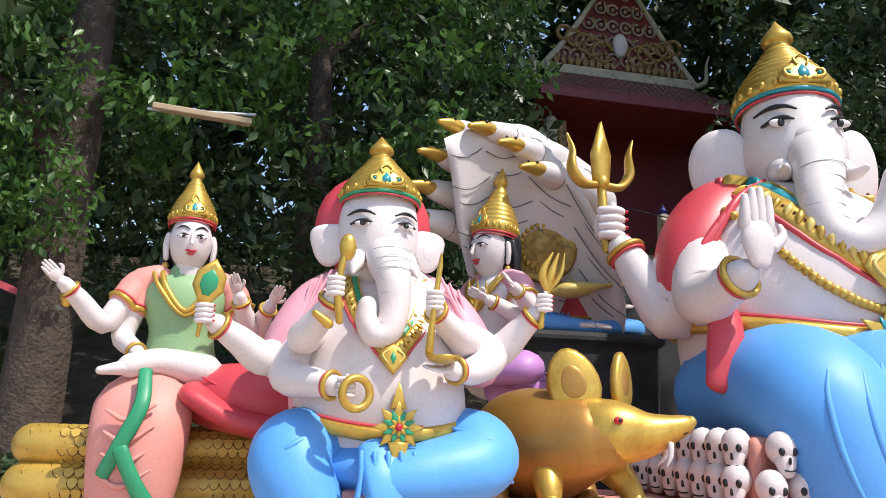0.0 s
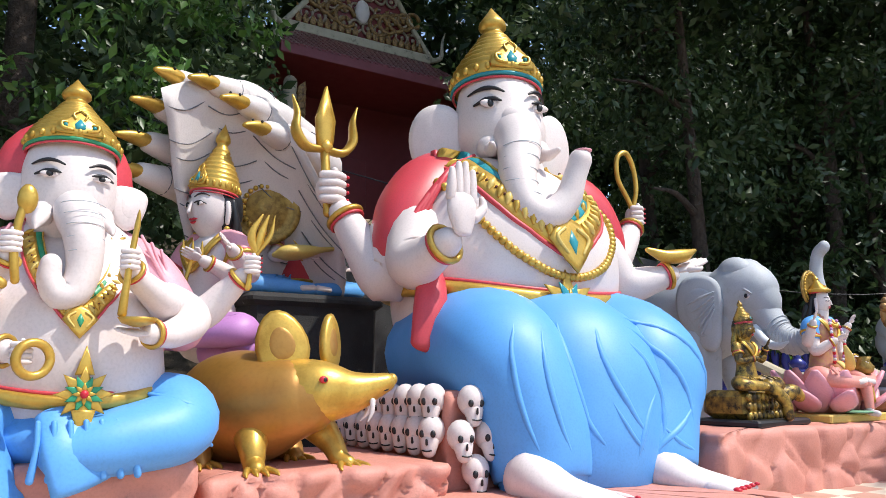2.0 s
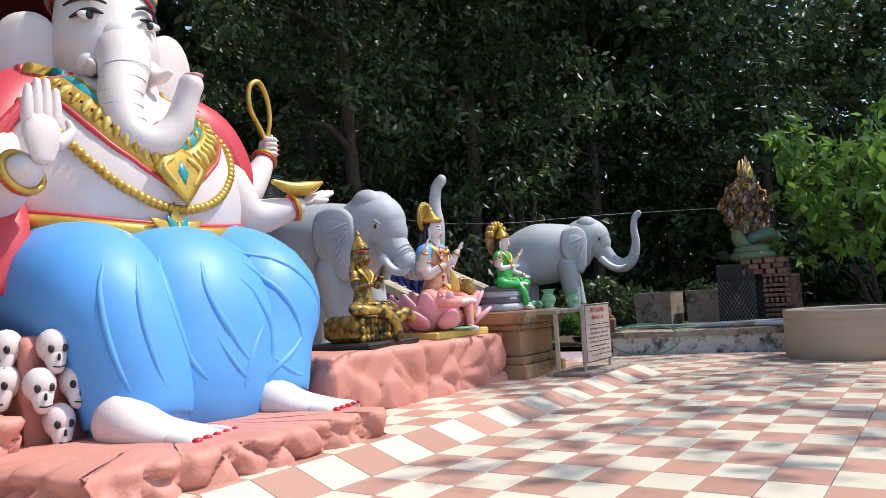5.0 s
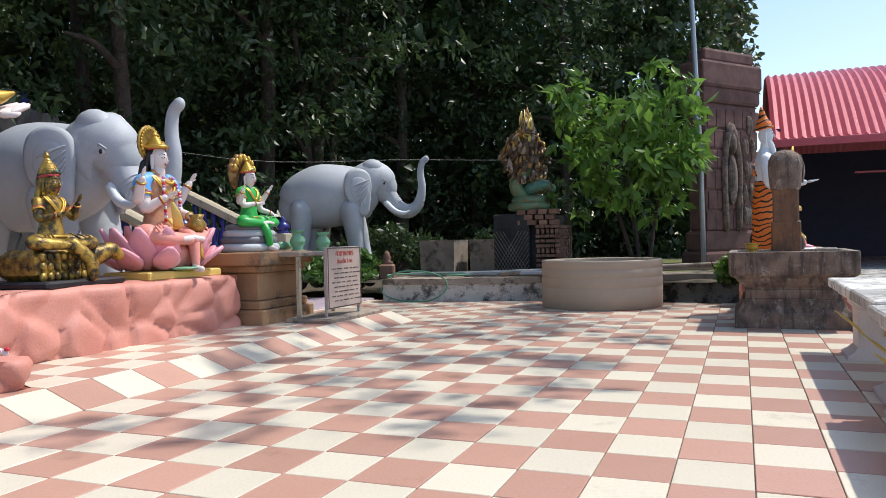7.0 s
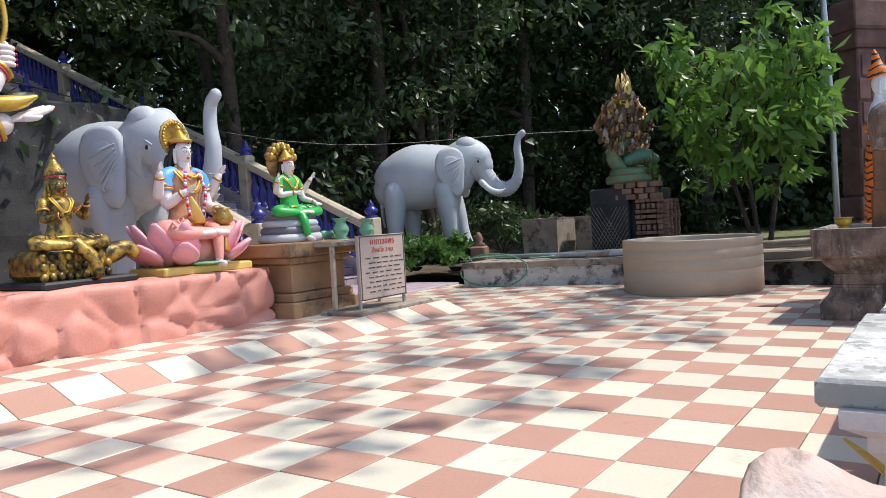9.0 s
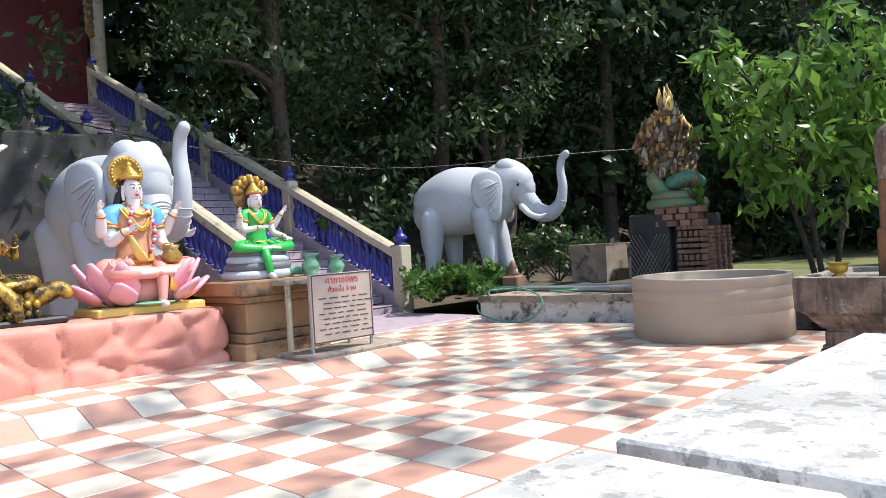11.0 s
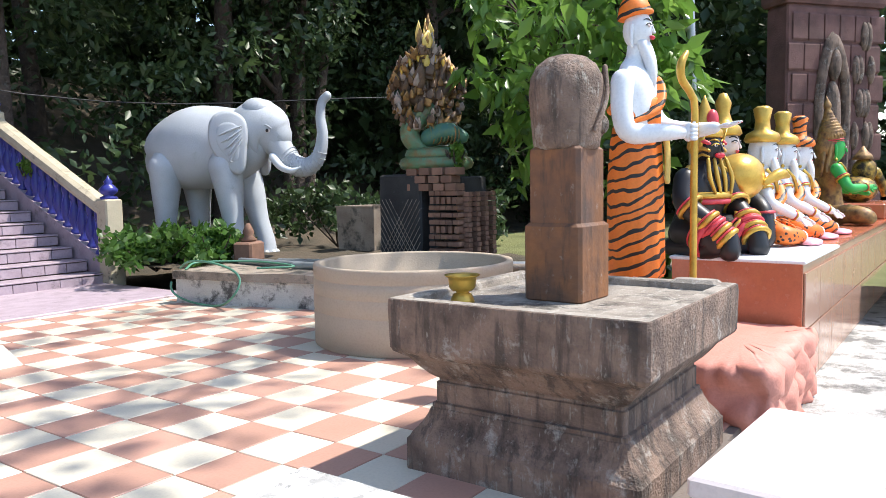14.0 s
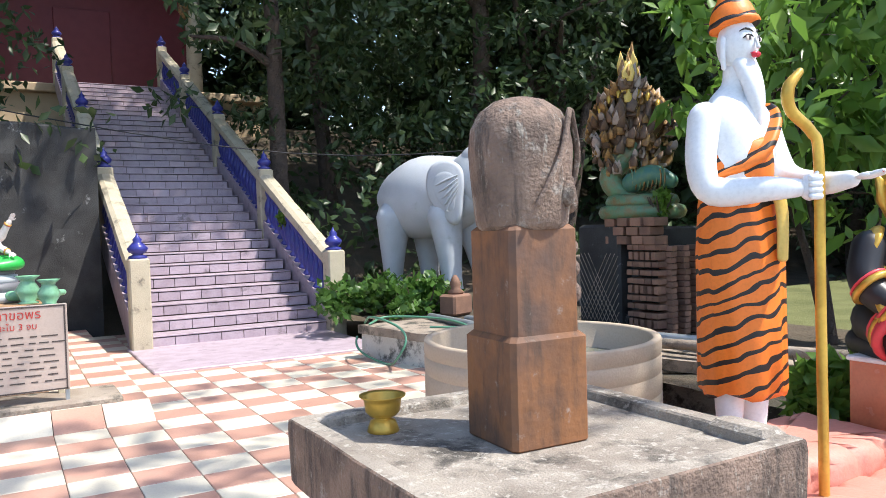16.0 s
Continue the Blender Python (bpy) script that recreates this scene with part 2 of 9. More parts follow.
CRIMSON = material("dark crimson timber", (0.20, 0.03, 0.035), 0.5, bump=0.15)
METALROOF = material("red metal sheet", (0.55, 0.08, 0.11), 0.4, second=(0.48, 0.07, 0.09), bump=0.05)
DARKIN = material("near-black blue hall interior", (0.05, 0.05, 0.09), 0.7, bump=0.1)
STEEL = material("galvanised steel", (0.42, 0.45, 0.47), 0.4, metal=0.6, bump=0.05)
HOSE = material("green hose", (0.10, 0.28, 0.18), 0.45, bump=0.05)
JADE = material("jade glaze", (0.20, 0.42, 0.26), 0.2, second=(0.10, 0.27, 0.15), scale=9, bump=0.05)
SLATE = material("grey snake paint", (0.16, 0.16, 0.18), 0.5, second=(0.09, 0.09, 0.11), bump=0.2)
GREENGOLD = material("mossy glass mosaic", (0.10, 0.22, 0.12), 0.35, second=(0.20, 0.13, 0.05), scale=12, amount=0.9, grain=60, bump=0.6)
RUSTGOLD = material("tarnished mosaic gilding", (0.36, 0.21, 0.07), 0.45, metal=0.3, second=(0.10, 0.05, 0.03), scale=14, amount=0.9, grain=60, bump=0.6)
TIGER = striped("tiger skin paint", (0.82, 0.20, 0.02), (0.012, 0.01, 0.01), 4.6, 0.3, 0.80)
LEOPARD = striped("leopard skin paint", (0.80, 0.18, 0.02), (0.03, 0.012, 0.01), 22, spots=True)
MOSSDARK = material("black mouldy cement", (0.045, 0.045, 0.045), 0.9, second=(0.02, 0.02, 0.02), scale=3, amount=0.8, bump=0.7, stain=(0.30, 0.30, 0.30), stain_scale=5, stain_at=0.68)
PALESCROLL = material("faded gilt scrollwork", (0.38, 0.30, 0.22), 0.6, second=(0.20, 0.15, 0.10), scale=6, amount=0.7, bump=0.2)
KERBPAINT = material("peeling white lime paint", (0.62, 0.60, 0.56), 0.85, second=(0.45, 0.43, 0.39), scale=3, amount=0.7, bump=0.5, stain=(0.045, 0.042, 0.038), stain_scale=3.4, stain_at=0.54, depth=0.02)
SIGNBOARD = material("weathered sign board", (0.45, 0.36, 0.31), 0.55, second=(0.42, 0.35, 0.30), scale=2, bump=0.05)
SIGNRED = material("sign red lettering", (0.50, 0.05, 0.04), 0.6, bump=0)
SIGNINK = material("sign dark lettering", (0.07, 0.055, 0.05), 0.6, bump=0)
WALLCREAM = material("temple wall", (0.45, 0.34, 0.22), 0.85, second=(0.36, 0.27, 0.18), bump=0.2)
LEAF_DARK = leafy("forest leaves", (0.045, 0.09, 0.033), (0.105, 0.165, 0.06), 0.42, 0.34)
LEAF_MID = leafy("garden leaves", (0.075, 0.18, 0.033), (0.15, 0.30, 0.06), 0.38, 0.42)
LEAF_BRIGHT = leafy("young leaves", (0.16, 0.33, 0.05), (0.26, 0.46, 0.09), 0.32, 0.5)

water = bpy.data.materials.new("still water")
water.use_nodes = True
_b = water.node_tree.nodes["Principled BSDF"]
_b.inputs["Base Color"].default_value, _b.inputs["Roughness"].default_value = (0.15, 0.16, 0.12, 1), 0.08
glass = bpy.data.materials.new("clear glass")
glass.use_nodes = True
_b = glass.node_tree.nodes["Principled BSDF"]
_b.inputs["Transmission Weight"].default_value, _b.inputs["Roughness"].default_value = 1.0, 0.03


# ---- builders ----
def smooth_path(pts, steps):
    """Catmull-Rom through rows of numbers."""
    p = [np.array(q, float) for q in pts]
    if len(p) < 3 or steps < 2:
        return p
    e = [2 * p[0] - p[1], *p, 2 * p[-1] - p[-2]]
    out = []
    for i in range(1, len(e) - 2):
        a, b, c, d = e[i - 1:i + 3]
        for k in range(steps):
            t = k / steps
            out.append(0.5 * (2 * b + (c - a) * t + (2 * a - 5 * b + 4 * c - d) * t * t + (3 * b - a - 3 * c + d) * t ** 3))
    return out + [p[-1]]


class Sculpt:
    """Collects lofted, turned and plate-like pieces of one thing into one mesh."""

    def __init__(self, m=None):
        self.v, self.f, self.fm, self.fs, self.mats = [], [], [], [], []
        self.m = m or Matrix()

    def slot(self, mat):
        if mat not in self.mats:
            self.mats.append(mat)
        return self.mats.index(mat)

    def rings(self, rings, mat, caps=True, smooth=True, closed=True):
        k, s0, n = self.slot(mat), len(self.v), len(rings[0])
        for r in rings:
            self.v.extend(self.m @ Vector(q) for q in r)
        for i in range(len(rings) - 1):
            for j in range(n if closed else n - 1):
                a, b = s0 + i * n + j, s0 + i * n + (j + 1) % n
                self.f.append((a, b, b + n, a + n))
                self.fm.append(k)
                self.fs.append(smooth)
        if caps and closed:
            for face in (tuple(range(s0 + n - 1, s0 - 1, -1)), tuple(range(len(self.v) - n, len(self.v)))):
                self.f.append(face)
                self.fm.append(k)
                self.fs.append(smooth)

    def tube(self, pts, mat, n=10, steps=4, flat=1.0, up=(0, 0, 1), round_ends=True, square=False):
        """pts: rows x y z radius [radius_b]; radius lies along the side, radius_b along the up-ish way."""
        rows = [tuple(p) if len(p) == 5 else (*p, p[3] * flat) for p in pts]
        q = smooth_path(rows, steps)
        if round_ends:
            def cap(a, b):
                d = (a[:3] - b[:3])
                d = d / (np.linalg.norm(d) + 1e-9)
                r = min(a[3], a[4])
                return [np.array([*(a[:3] + d * r * h), a[3] * w, a[4] * w]) for h, w in ((0.9, 0.3), (0.7, 0.65), (0.35, 0.9))]
            q = cap(q[0], q[1]) + q + cap(q[-1], q[-2])[::-1]
        rings = []
        up = Vector(up)
        last = side = None
        for i, p in enumerate(q):
            a, b = q[max(0, i - 1)], q[min(len(q) - 1, i + 1)]
            t = Vector(b[:3] - a[:3])
            if t.length < 1e-7:
                t = last or Vector((0, 0, 1))
            t.normalize()
            last = t
            if side is None:
                side = t.cross(up)
                if side.length < 0.45:
                    side = t.cross(Vector((0, 1, 0)))
            side = side - t * side.dot(t)
            side.normalize()
            w = side.cross(t).normalized()
            ring = []
            for j in range(n):
                an = 2 * math.pi * (j + (0.5 if square else 0)) / n
                ring.append(Vector(p[:3]) + side * (math.cos(an) * p[3]) + w * (math.sin(an) * p[4]))
            rings.append(ring)
        self.rings(rings, mat)

    def ball(self, c, r, mat, rot=(0, 0, 0), n=16, k=10, cut=(0, 1)):
        r = r if isinstance(r, (tuple, list)) else (r, r, r)
        e = Euler([radians(a) for a in rot]).to_matrix()
        rings = []
        for i in range(k + 1):
            th = math.pi * (cut[0] + (cut[1] - cut[0]) * i / k)
            z, w = -math.cos(th), max(math.sin(th), 0.02)
            rings.append([Vector(c) + e @ Vector((r[0] * w * math.cos(2 * math.pi * j / n), r[1] * w * math.sin(2 * math.pi * j / n), r[2] * z)) for j in range(n)])
        self.rings(rings, mat)

    def lathe(self, c, prof, mat, n=18, rot=(0, 0, 0), ribs=0, rib=0.06, squash=1.0, sharp=False, caps=True):
        e = Euler([radians(a) for a in rot]).to_matrix()
        rings = []
        for r, z in prof:
            rings.append([Vector(c) + e @ Vector((r * (1 + rib * math.cos(ribs * 2 * math.pi * j / n)) * math.cos(2 * math.pi * j / n),
                                                 squash * r * (1 + rib * math.cos(ribs * 2 * math.pi * j / n)) * math.sin(2 * math.pi * j / n), z)) for j in range(n)])
        self.rings(rings, mat, caps, smooth=not sharp)

    def plate(self, outline, thick, m, mat, bevel=0.25):
        """outline in x z of the pose m, extruded along its y, with a softened rim."""
        cx, cz = sum(p[0] for p in outline) / len(outline), sum(p[1] for p in outline) / len(outline)
        rings = []
        for y, s in ((-0.5, 1 - bevel), (-0.25, 1), (0.25, 1), (0.5, 1 - bevel)):
            rings.append([m @ Vector((cx + (x - cx) * s, y * thick, cz + (z - cz) * s)) for x, z in outline])
        self.rings(rings, mat)

    def box(self, c, size, mat, rz=0.0, bevel=0.0, top=1.0):
        hx, hy, hz = (s / 2 for s in size)
        e = Matrix.Rotation(radians(rz), 3, "Z")
        b = min(bevel, hx * 0.9, hy * 0.9, hz * 0.9)
        rings = []
        rows = ((-hz, b), (-hz + b, 0), (hz - b, 0), (hz, b)) if b else ((-hz, 0), (hz, 0))
        for z, ins in rows:
            k = 1 + (top - 1) * (z + hz) / (2 * hz)
            x, y = (hx - ins) * k, (hy - ins) * k
            q = min(b, x * 0.5, y * 0.5)
            loop = ((x - q, -y), (x, -y + q), (x, y - q), (x - q, y), (-x + q, y), (-x, y - q), (-x, -y + q), (-x + q, -y)) if b else ((x, -y), (x, y), (-x, y), (-x, -y))
            rings.append([Vector(c) + e @ Vector((u, w, z)) for u, w in loop])
        self.rings(rings, mat, smooth=False)

    def mesh(self, name):
        me = bpy.data.meshes.new(name)
        me.from_pydata([tuple(q) for q in self.v], [], self.f)
        for m in self.mats:
            me.materials.append(m)
        me.polygons.foreach_set("material_index", self.fm)
        me.polygons.foreach_set("use_smooth", self.fs)
        me.update()
        return me

    def thing(self, name, label, category, group="", kind="", at=None):
        """Links the mesh with its origin at its base."""
        if at is None:
            lo = min(q.z for q in self.v)
            xs, ys = [q.x for q in self.v], [q.y for q in self.v]
            at = Vector(((min(xs) + max(xs)) / 2, (min(ys) + max(ys)) / 2, lo))
        self.v = [q - Vector(at) for q in self.v]
        ob = new(name, self.mesh(name))
        ob.location = at
        return tagged(ob, label, category, group, kind)

    def part(self, name, parent, label="", kind=""):
        inv = (parent.matrix_basis if parent.parent is None else parent.parent.matrix_basis @ parent.matrix_basis).inverted()
        self.v = [inv @ q for q in self.v]
        ob = new(name, self.mesh(name))
        ob.parent = parent
        return tagged(ob, label, kind=kind)


def empty(name, at, label, category, group="", kind=""):
    ob = new(name)
    ob.location = at
    return tagged(ob, label, category, group, kind)


def box_mesh(name, size, mat, bevel=0.004):
    s = Sculpt()
    s.box((0, 0, 0), size, mat, 0, bevel)
    return s.mesh(name)


def piece(name, me, parent, at, turn=(0, 0, 0)):
    """One of many alike pieces that share a mesh; at is in the parent's own space."""
    ob = new(name, me)
    ob.parent = parent
    ob.location, ob.rotation_euler = at, turn
    return ob


def boulders(name, label, x0, x1, y0, y1, z0, z1, size=0.4, deep=0.07, mat=ROCK, seed=0.0, category="pedestal", slope=0.0, step=0.055, group="pink rock pedestals"):
    """A cement pedestal modelled as piled boulders: sides bulge stone by stone, the top stays nearly flat."""
    s = Sculpt()
    cx, cy = (x0 + x1) / 2, (y0 + y1) / 2
    hx, hy = (x1 - x0) / 2, (y1 - y0) / 2
    per = 2 * (hx + hy) * 2
    n = int(per / step)
    loop = []
    for i in range(n):
        d = per * i / n
        for lx, ly, ux, uy, ln in ((-hx, -hy, 1, 0, 2 * hx), (hx, -hy, 0, 1, 2 * hy), (hx, hy, -1, 0, 2 * hx), (-hx, hy, 0, -1, 2 * hy)):
            if d <= ln:
                loop.append((lx + ux * d, ly + uy * d, uy, -ux))
                break
            d -= ln
    rows = max(6, int((z1 - z0) / step))
    rings = []
    for r in range(rows + 1):
        z = z0 + (z1 - z0) * r / rows
        ring = []
        for x, y, nx, ny in loop:
            p = Vector((x + cx, y + cy, z + seed * 7.3))
            d, _ = noise.voronoi(p / size)
            bulge = min(1.0, (d[1] - d[0]) * 3.4) ** 0.6
            o = deep * (bulge - 0.6) + 0.02 * noise.noise(p * 5) - slope * (z - z0)
            if r == rows:
                o -= 0.03
            ring.append(Vector((x + cx + nx * o, y + cy + ny * o, z + (0.015 * noise.noise(p * 3) if r == rows else 0))))
        rings.append(ring)
    for k, q in ((0.9, 0.012), (0.6, 0.016), (0.25, 0.012)):
        rings.append([Vector((cx + (p.x - cx) * k, cy + (p.y - cy) * k, z1 + q + 0.02 * noise.noise(Vector((p.x * k, p.y * k, seed)) * 2))) for p in rings[rows]])
    s.rings(rings, mat)
    return s.thing(name, label, category, group)


# ---- ground ----
def sheet(name, x0, x1, y0, y1, nx, ny, height, mat):
    xs, ys = np.linspace(x0, x1, nx + 1), np.linspace(y0, y1, ny + 1)
    v = [(x, y, height(x, y)) for y in ys for x in xs]
    f = [(j * (nx + 1) + i, j * (nx + 1) + i + 1, (j + 1) * (nx + 1) + i + 1, (j + 1) * (nx + 1) + i) for j in range(ny) for i in range(nx)]
    me = bpy.data.meshes.new(name)
    me.from_pydata(v, [], f)
    me.materials.append(mat)
    me.polygons.foreach_set("use_smooth", [True] * len(f))
    return new(name, me)


def land(x, y):
    """Lie of the land: flat court, hill rising to the north behind it."""
    z = -0.16
    if y > 7.6:
        z += min(1, (y - 7.6) / 2) * 0.1 + max(0, y - 9.5) * 0.42 * (1 if y < 22 else 0) + (5.25 if y >= 22 else 0)
    return z + 0.05 * noise.noise((x * 0.4, y * 0.4, 0)) * (1 if y > 8.5 else 0)


ground = sheet("ground", -42, 58, -40, 60, 125, 125, land, SOIL)
tagged(ground, "bare brown soil with leaf litter rising into the wooded hill", "ground", kind="structure")
horizon = sheet("ground_far", -1500, 1500, -1500, 1500, 2, 2, lambda x, y: -0.6, GRASSY)
tagged(horizon, "flat dull green land reaching the horizon", "ground", kind="structure")
lawn = sheet("lawn", 17.6, 40, -3.4, 5.2, 20, 10, lambda x, y: -0.1 + 0.35 + 0.03 * noise.noise((x, y, 0)), GRASSY)
tagged(lawn, "dry yellowish lawn behind the kerb wall", "grass", kind="structure")
plaza = sheet("pavement", -30, 45, -30, -2.45, 60, 40, lambda x, y: -0.13 + 0.012 * noise.noise((x * 0.6, y * 0.6, 2)), CONCRETE)
tagged(plaza, "weathered pale concrete yard with black stains", "pavement", kind="structure")

# ---- tiled court ----
TX, TY, X0, Y0 = 0.392, 0.345, 9.55, 2.79
RAMP = 0.13
bed = Sculpt()
bed.box((3.9, 0.02, -0.045), (17.6, 5.5, 0.07), GROUT)
bed.box((13.7, 0.16, -0.045), (2.0, 5.2, 0.07), GROUT)
bed.box((3.3, 6.1, 0.045), (16.4, 5.9, 0.13), GROUT)
bed.box((13.1, 6.1, -0.045), (3.2, 5.9, 0.07), GROUT)
court = bed.thing("floor", "checkered terracotta and cream tiled temple court", "floor", kind="structure", at=(0, 0, 0))
tile_r, tile_w = (box_mesh("tile", (TX - 0.006, TY - 0.006, 0.03), m, 0.003) for m in (TILE_R, TILE_W))
ramp_len = math.hypot(TY, RAMP)
ramp_r, ramp_w = (box_mesh("tile", (TX - 0.006, ramp_len - 0.006, 0.03), m, 0.003) for m in (TILE_R, TILE_W))
rest = Sculpt()
TILES = []
for i in range(-37, 13):
    for j in range(-15, 18):
        x, y = X0 + TX * (i + 0.5), Y0 + TY * (j + 0.5)
        if y > 8.9 or x > 14.65 or y < -2.4:
            continue
        TILES.append((i, j, x, y))
near = sorted(TILES, key=lambda q: abs(q[2] - 7.5) + 1.3 * abs(q[3] - 0.3))[:300]
near_set = {(q[0], q[1]) for q in near}


def tile_pose(i, j, x, y):
    ease = 1.0 if i < 5 else 0.0    # the step in the floor ends at the slab under the notice
    if j == 0 and ease:
        return (x, y, RAMP / 2 - 0.012), math.atan2(RAMP, TY)
    wob = 0.003 * noise.noise((x * 3, y * 3, 1))
    return (x, y, (RAMP if j > 0 else 0.0) * ease - 0.014 + wob), 0.0


for i, j, x, y in TILES:
    if (i, j) not in near_set:
        p, lean = tile_pose(i, j, x, y)
        rest.m = Matrix.LocRotScale(p, Euler((lean, 0, 0)), None)
        rest.box((0, 0, 0), (TX - 0.006, (ramp_len if lean else TY) - 0.006, 0.03), TILE_W if (i + j) % 2 == 0 else TILE_R, 0, 0.003)
rest.m = Matrix()
rest.part("tiles", court, "terracotta and cream floor tiles", kind="stuff")

# ---- staircase up to the temple ----
SX0, SX1, SY, STEPS, RISE, TREAD = 12.15, 14.72, 7.05, 33, 0.18, 0.40
flight = Sculpt()
for k in range(STEPS):
    y0 = SY + TREAD * k
    flight.box(((SX0 + SX1) / 2, y0 + 0.6 * TREAD + 0.3, RISE * (k + 1) - 0.24), (SX1 - SX0, TREAD + 0.6, 0.42), GROUT)
stairs = flight.thing("staircase", "long flight of pinkish tiled steps climbing to the temple", "stairs", kind="structure", at=(0, 0, 0))
riser_me = box_mesh("riser_tile", (0.312, 0.016, RISE - 0.05), MARBLE, 0.003)
tread_me = box_mesh("tread_tile", (SX1 - SX0, TREAD + 0.025, 0.02), MARBLE, 0.004)
for k in range(STEPS):
    y0 = SY + TREAD * k
    piece("tread_tile", tread_me, stairs, ((SX0 + SX1) / 2, y0 + TREAD / 2 - 0.012, RISE * (k + 1) - 0.012))
    for c in range(8):
        piece("riser_tile", riser_me, stairs, (SX0 + 0.16 + 0.3213 * c, y0 - 0.008, RISE * k + RISE / 2 - 0.010))
pad = Sculpt()
pad.box((13.3, 6.05, 0.0), (2.9, 2.1, 0.06), MARBLE, 0, 0.01)
pad.thing("pavement", "lilac tiled landing pad at the foot of the stairs", "landing", kind="structure")


def balustrade(x, label):
    ob = empty("stair_railing", (x, SY, 0), label, "railing", "stair railings")
    ys = [SY - 0.05, SY + 3.35, SY + 6.75, SY + 10.15, SY + 13.3]
    slope = RISE / TREAD
    base = Sculpt()
    a, b = Vector((x, SY, 0.06)), Vector((x, SY + 13.2, 0.06 + 13.2 * slope))
    base.rings([[a + Vector((-0.1, 0, -0.25)), a + Vector((0.1, 0, -0.25)), a + Vector((0.1, 0, 0.28)), a + Vector((-0.1, 0, 0.28))],
                [b + Vector((-0.1, 0, -0.25)), b + Vector((0.1, 0, -0.25)), b + Vector((0.1, 0, 0.28)), b + Vector((-0.1, 0, 0.28))]], MARBLE, smooth=False)
    base.part("string_wall", ob)
    rail = Sculpt()
    a, b = Vector((x, SY, 1.02)), Vector((x, SY + 13.2, 1.02 + 13.2 * slope))
    prof = ((-0.13, 0), (0.13, 0), (0.15, 0.06), (0.13, 0.15), (0.06, 0.19), (-0.06, 0.19), (-0.13, 0.15), (-0.15, 0.06))
    n = 40
    rail.rings([[a.lerp(b, k / n) + Vector((u + 0.012 * noise.noise((k, u * 9, x)), 0, w + 0.014 * noise.noise((k, w * 20, x + 4)))) for u, w in prof] for k in range(n + 1)], POST, smooth=False)
    rail.part("handrail", ob, "yellowish cement rail flecked with black mould")
    for y in ys:
        z = max(0, y - SY) * slope
        s = Sculpt()
        s.box((x, y, z + 0.58), (0.27, 0.27, 1.36), POST, 0, 0.02)
        post = s.part("post", ob)
        s = Sculpt()
        s.lathe((x, y, z + 1.25), [(0.11, 0), (0.12, 0.04), (0.06, 0.07), (0.11, 0.1), (0.13, 0.15), (0.09, 0.2), (0.05, 0.24), (0.06, 0.27), (0.02, 0.32), (0.005, 0.36)], NAVY, 12)
        s.part("finial", ob, "glazed blue bud finial")
    s = Sculpt()
    s.lathe((0, 0, 0), [(0.075, 0), (0.075, 0.05), (0.04, 0.1), (0.075, 0.2), (0.085, 0.3), (0.06, 0.42), (0.035, 0.5), (0.06, 0.58), (0.06, 0.72)], NAVY, 8)
    me = s.mesh("baluster")
    for k in range(58):
        y = 0.25 + k * 0.222
        if min(abs(y + SY - q) for q in ys) > 0.2:
            piece("baluster", me, ob, (0, y, 0.3 + y * slope))
    return ob


balustrade(SX0 - 0.13, "cement stair railing with blue balusters, mouldy on top")
balustrade(SX1 + 0.14, "cement stair railing with blue balusters and creeper")

# ---- mouldy retaining wall at the foot of the hill ----
retain = Sculpt()
rows = []
for q in range(46):
    x = 3.4 + 8.4 * q / 45
    top = 3.35 + 0.10 * noise.noise((x * 0.9, 3.0, 0))
    loop = [(x, 9.32 + 0.05 * noise.noise((x * 1.7, z * 1.7, 0)) + 0.02 * noise.noise((x * 7, z * 7, 5)), z) for z in np.linspace(-0.1, top - 0.04, 16)]
    rows.append(loop + [(x, 9.36, top), (x, 9.74, top), (x, 9.78, -0.1)])
retain.rings(rows, MOSSDARK, smooth=False)
tagged(retain.thing("wall_north", "tall retaining wall black with mould behind the statues", "wall"), "tall retaining wall black with mould behind the statues", "wall", kind="structure")

# ---- kerb wall, hose and concrete ring ----
kerb = Sculpt()
pts = [(14.35, 4.55), (14.75, 2.9), (15.6, 0.2), (15.9, -1.6)]
for h0, h1, w, mat in ((-0.1, 0.30, 0.14, KERBPAINT), (0.30, 0.40, 0.19, MOSSY)):
    rings = []
    for x, y in smooth_path(pts, 10):
        j = 0.015 * noise.noise((x * 3, y * 3, h1))
        rings.append([(x - w + j, y, h0), (x + w + 0.5, y, h0), (x + w + 0.5, y, h1 + j), (x - w + j, y, h1 + j)])
    kerb.rings(rings, mat, smooth=False)
kerb.thing("kerb_wall", "low planter wall with peeling white paint and black mould", "wall", kind="structure")
bedsoil = sheet("planting_bed", 14.9, 18.5, -1.6, 8.2, 20, 30, lambda x, y: 0.30 + 0.08 * noise.noise((x * 2, y * 2, 4)) if x > 15.2 else 0.3, SOIL)
tagged(bedsoil, "raised bed of dark soil, rubble and dead leaves", "soil", kind="structure")
hose = Sculpt()
hp = []
for k in range(40):
    a = k / 39 * 5.6 + 0.6
    hp.append((14.22 + 0.05 * math.sin(a * 3) - 0.05, 3.95 + 0.62 * math.cos(a), 0.28 + 0.27 * math.sin(a), 0.014))
hose.tube(hp, HOSE, 6, 2)
hose.tube([(14.25, 4.4, 0.42, 0.014), (14.6, 4.6, 0.46, 0.014), (15.0, 4.0, 0.46, 0.014), (14.9, 3.2, 0.45, 0.014), (14.6, 3.5, 0.44, 0.014)], HOSE, 6, 6)
hose.thing("garden_hose", "coiled green garden hose hanging over the planter wall", "hose")


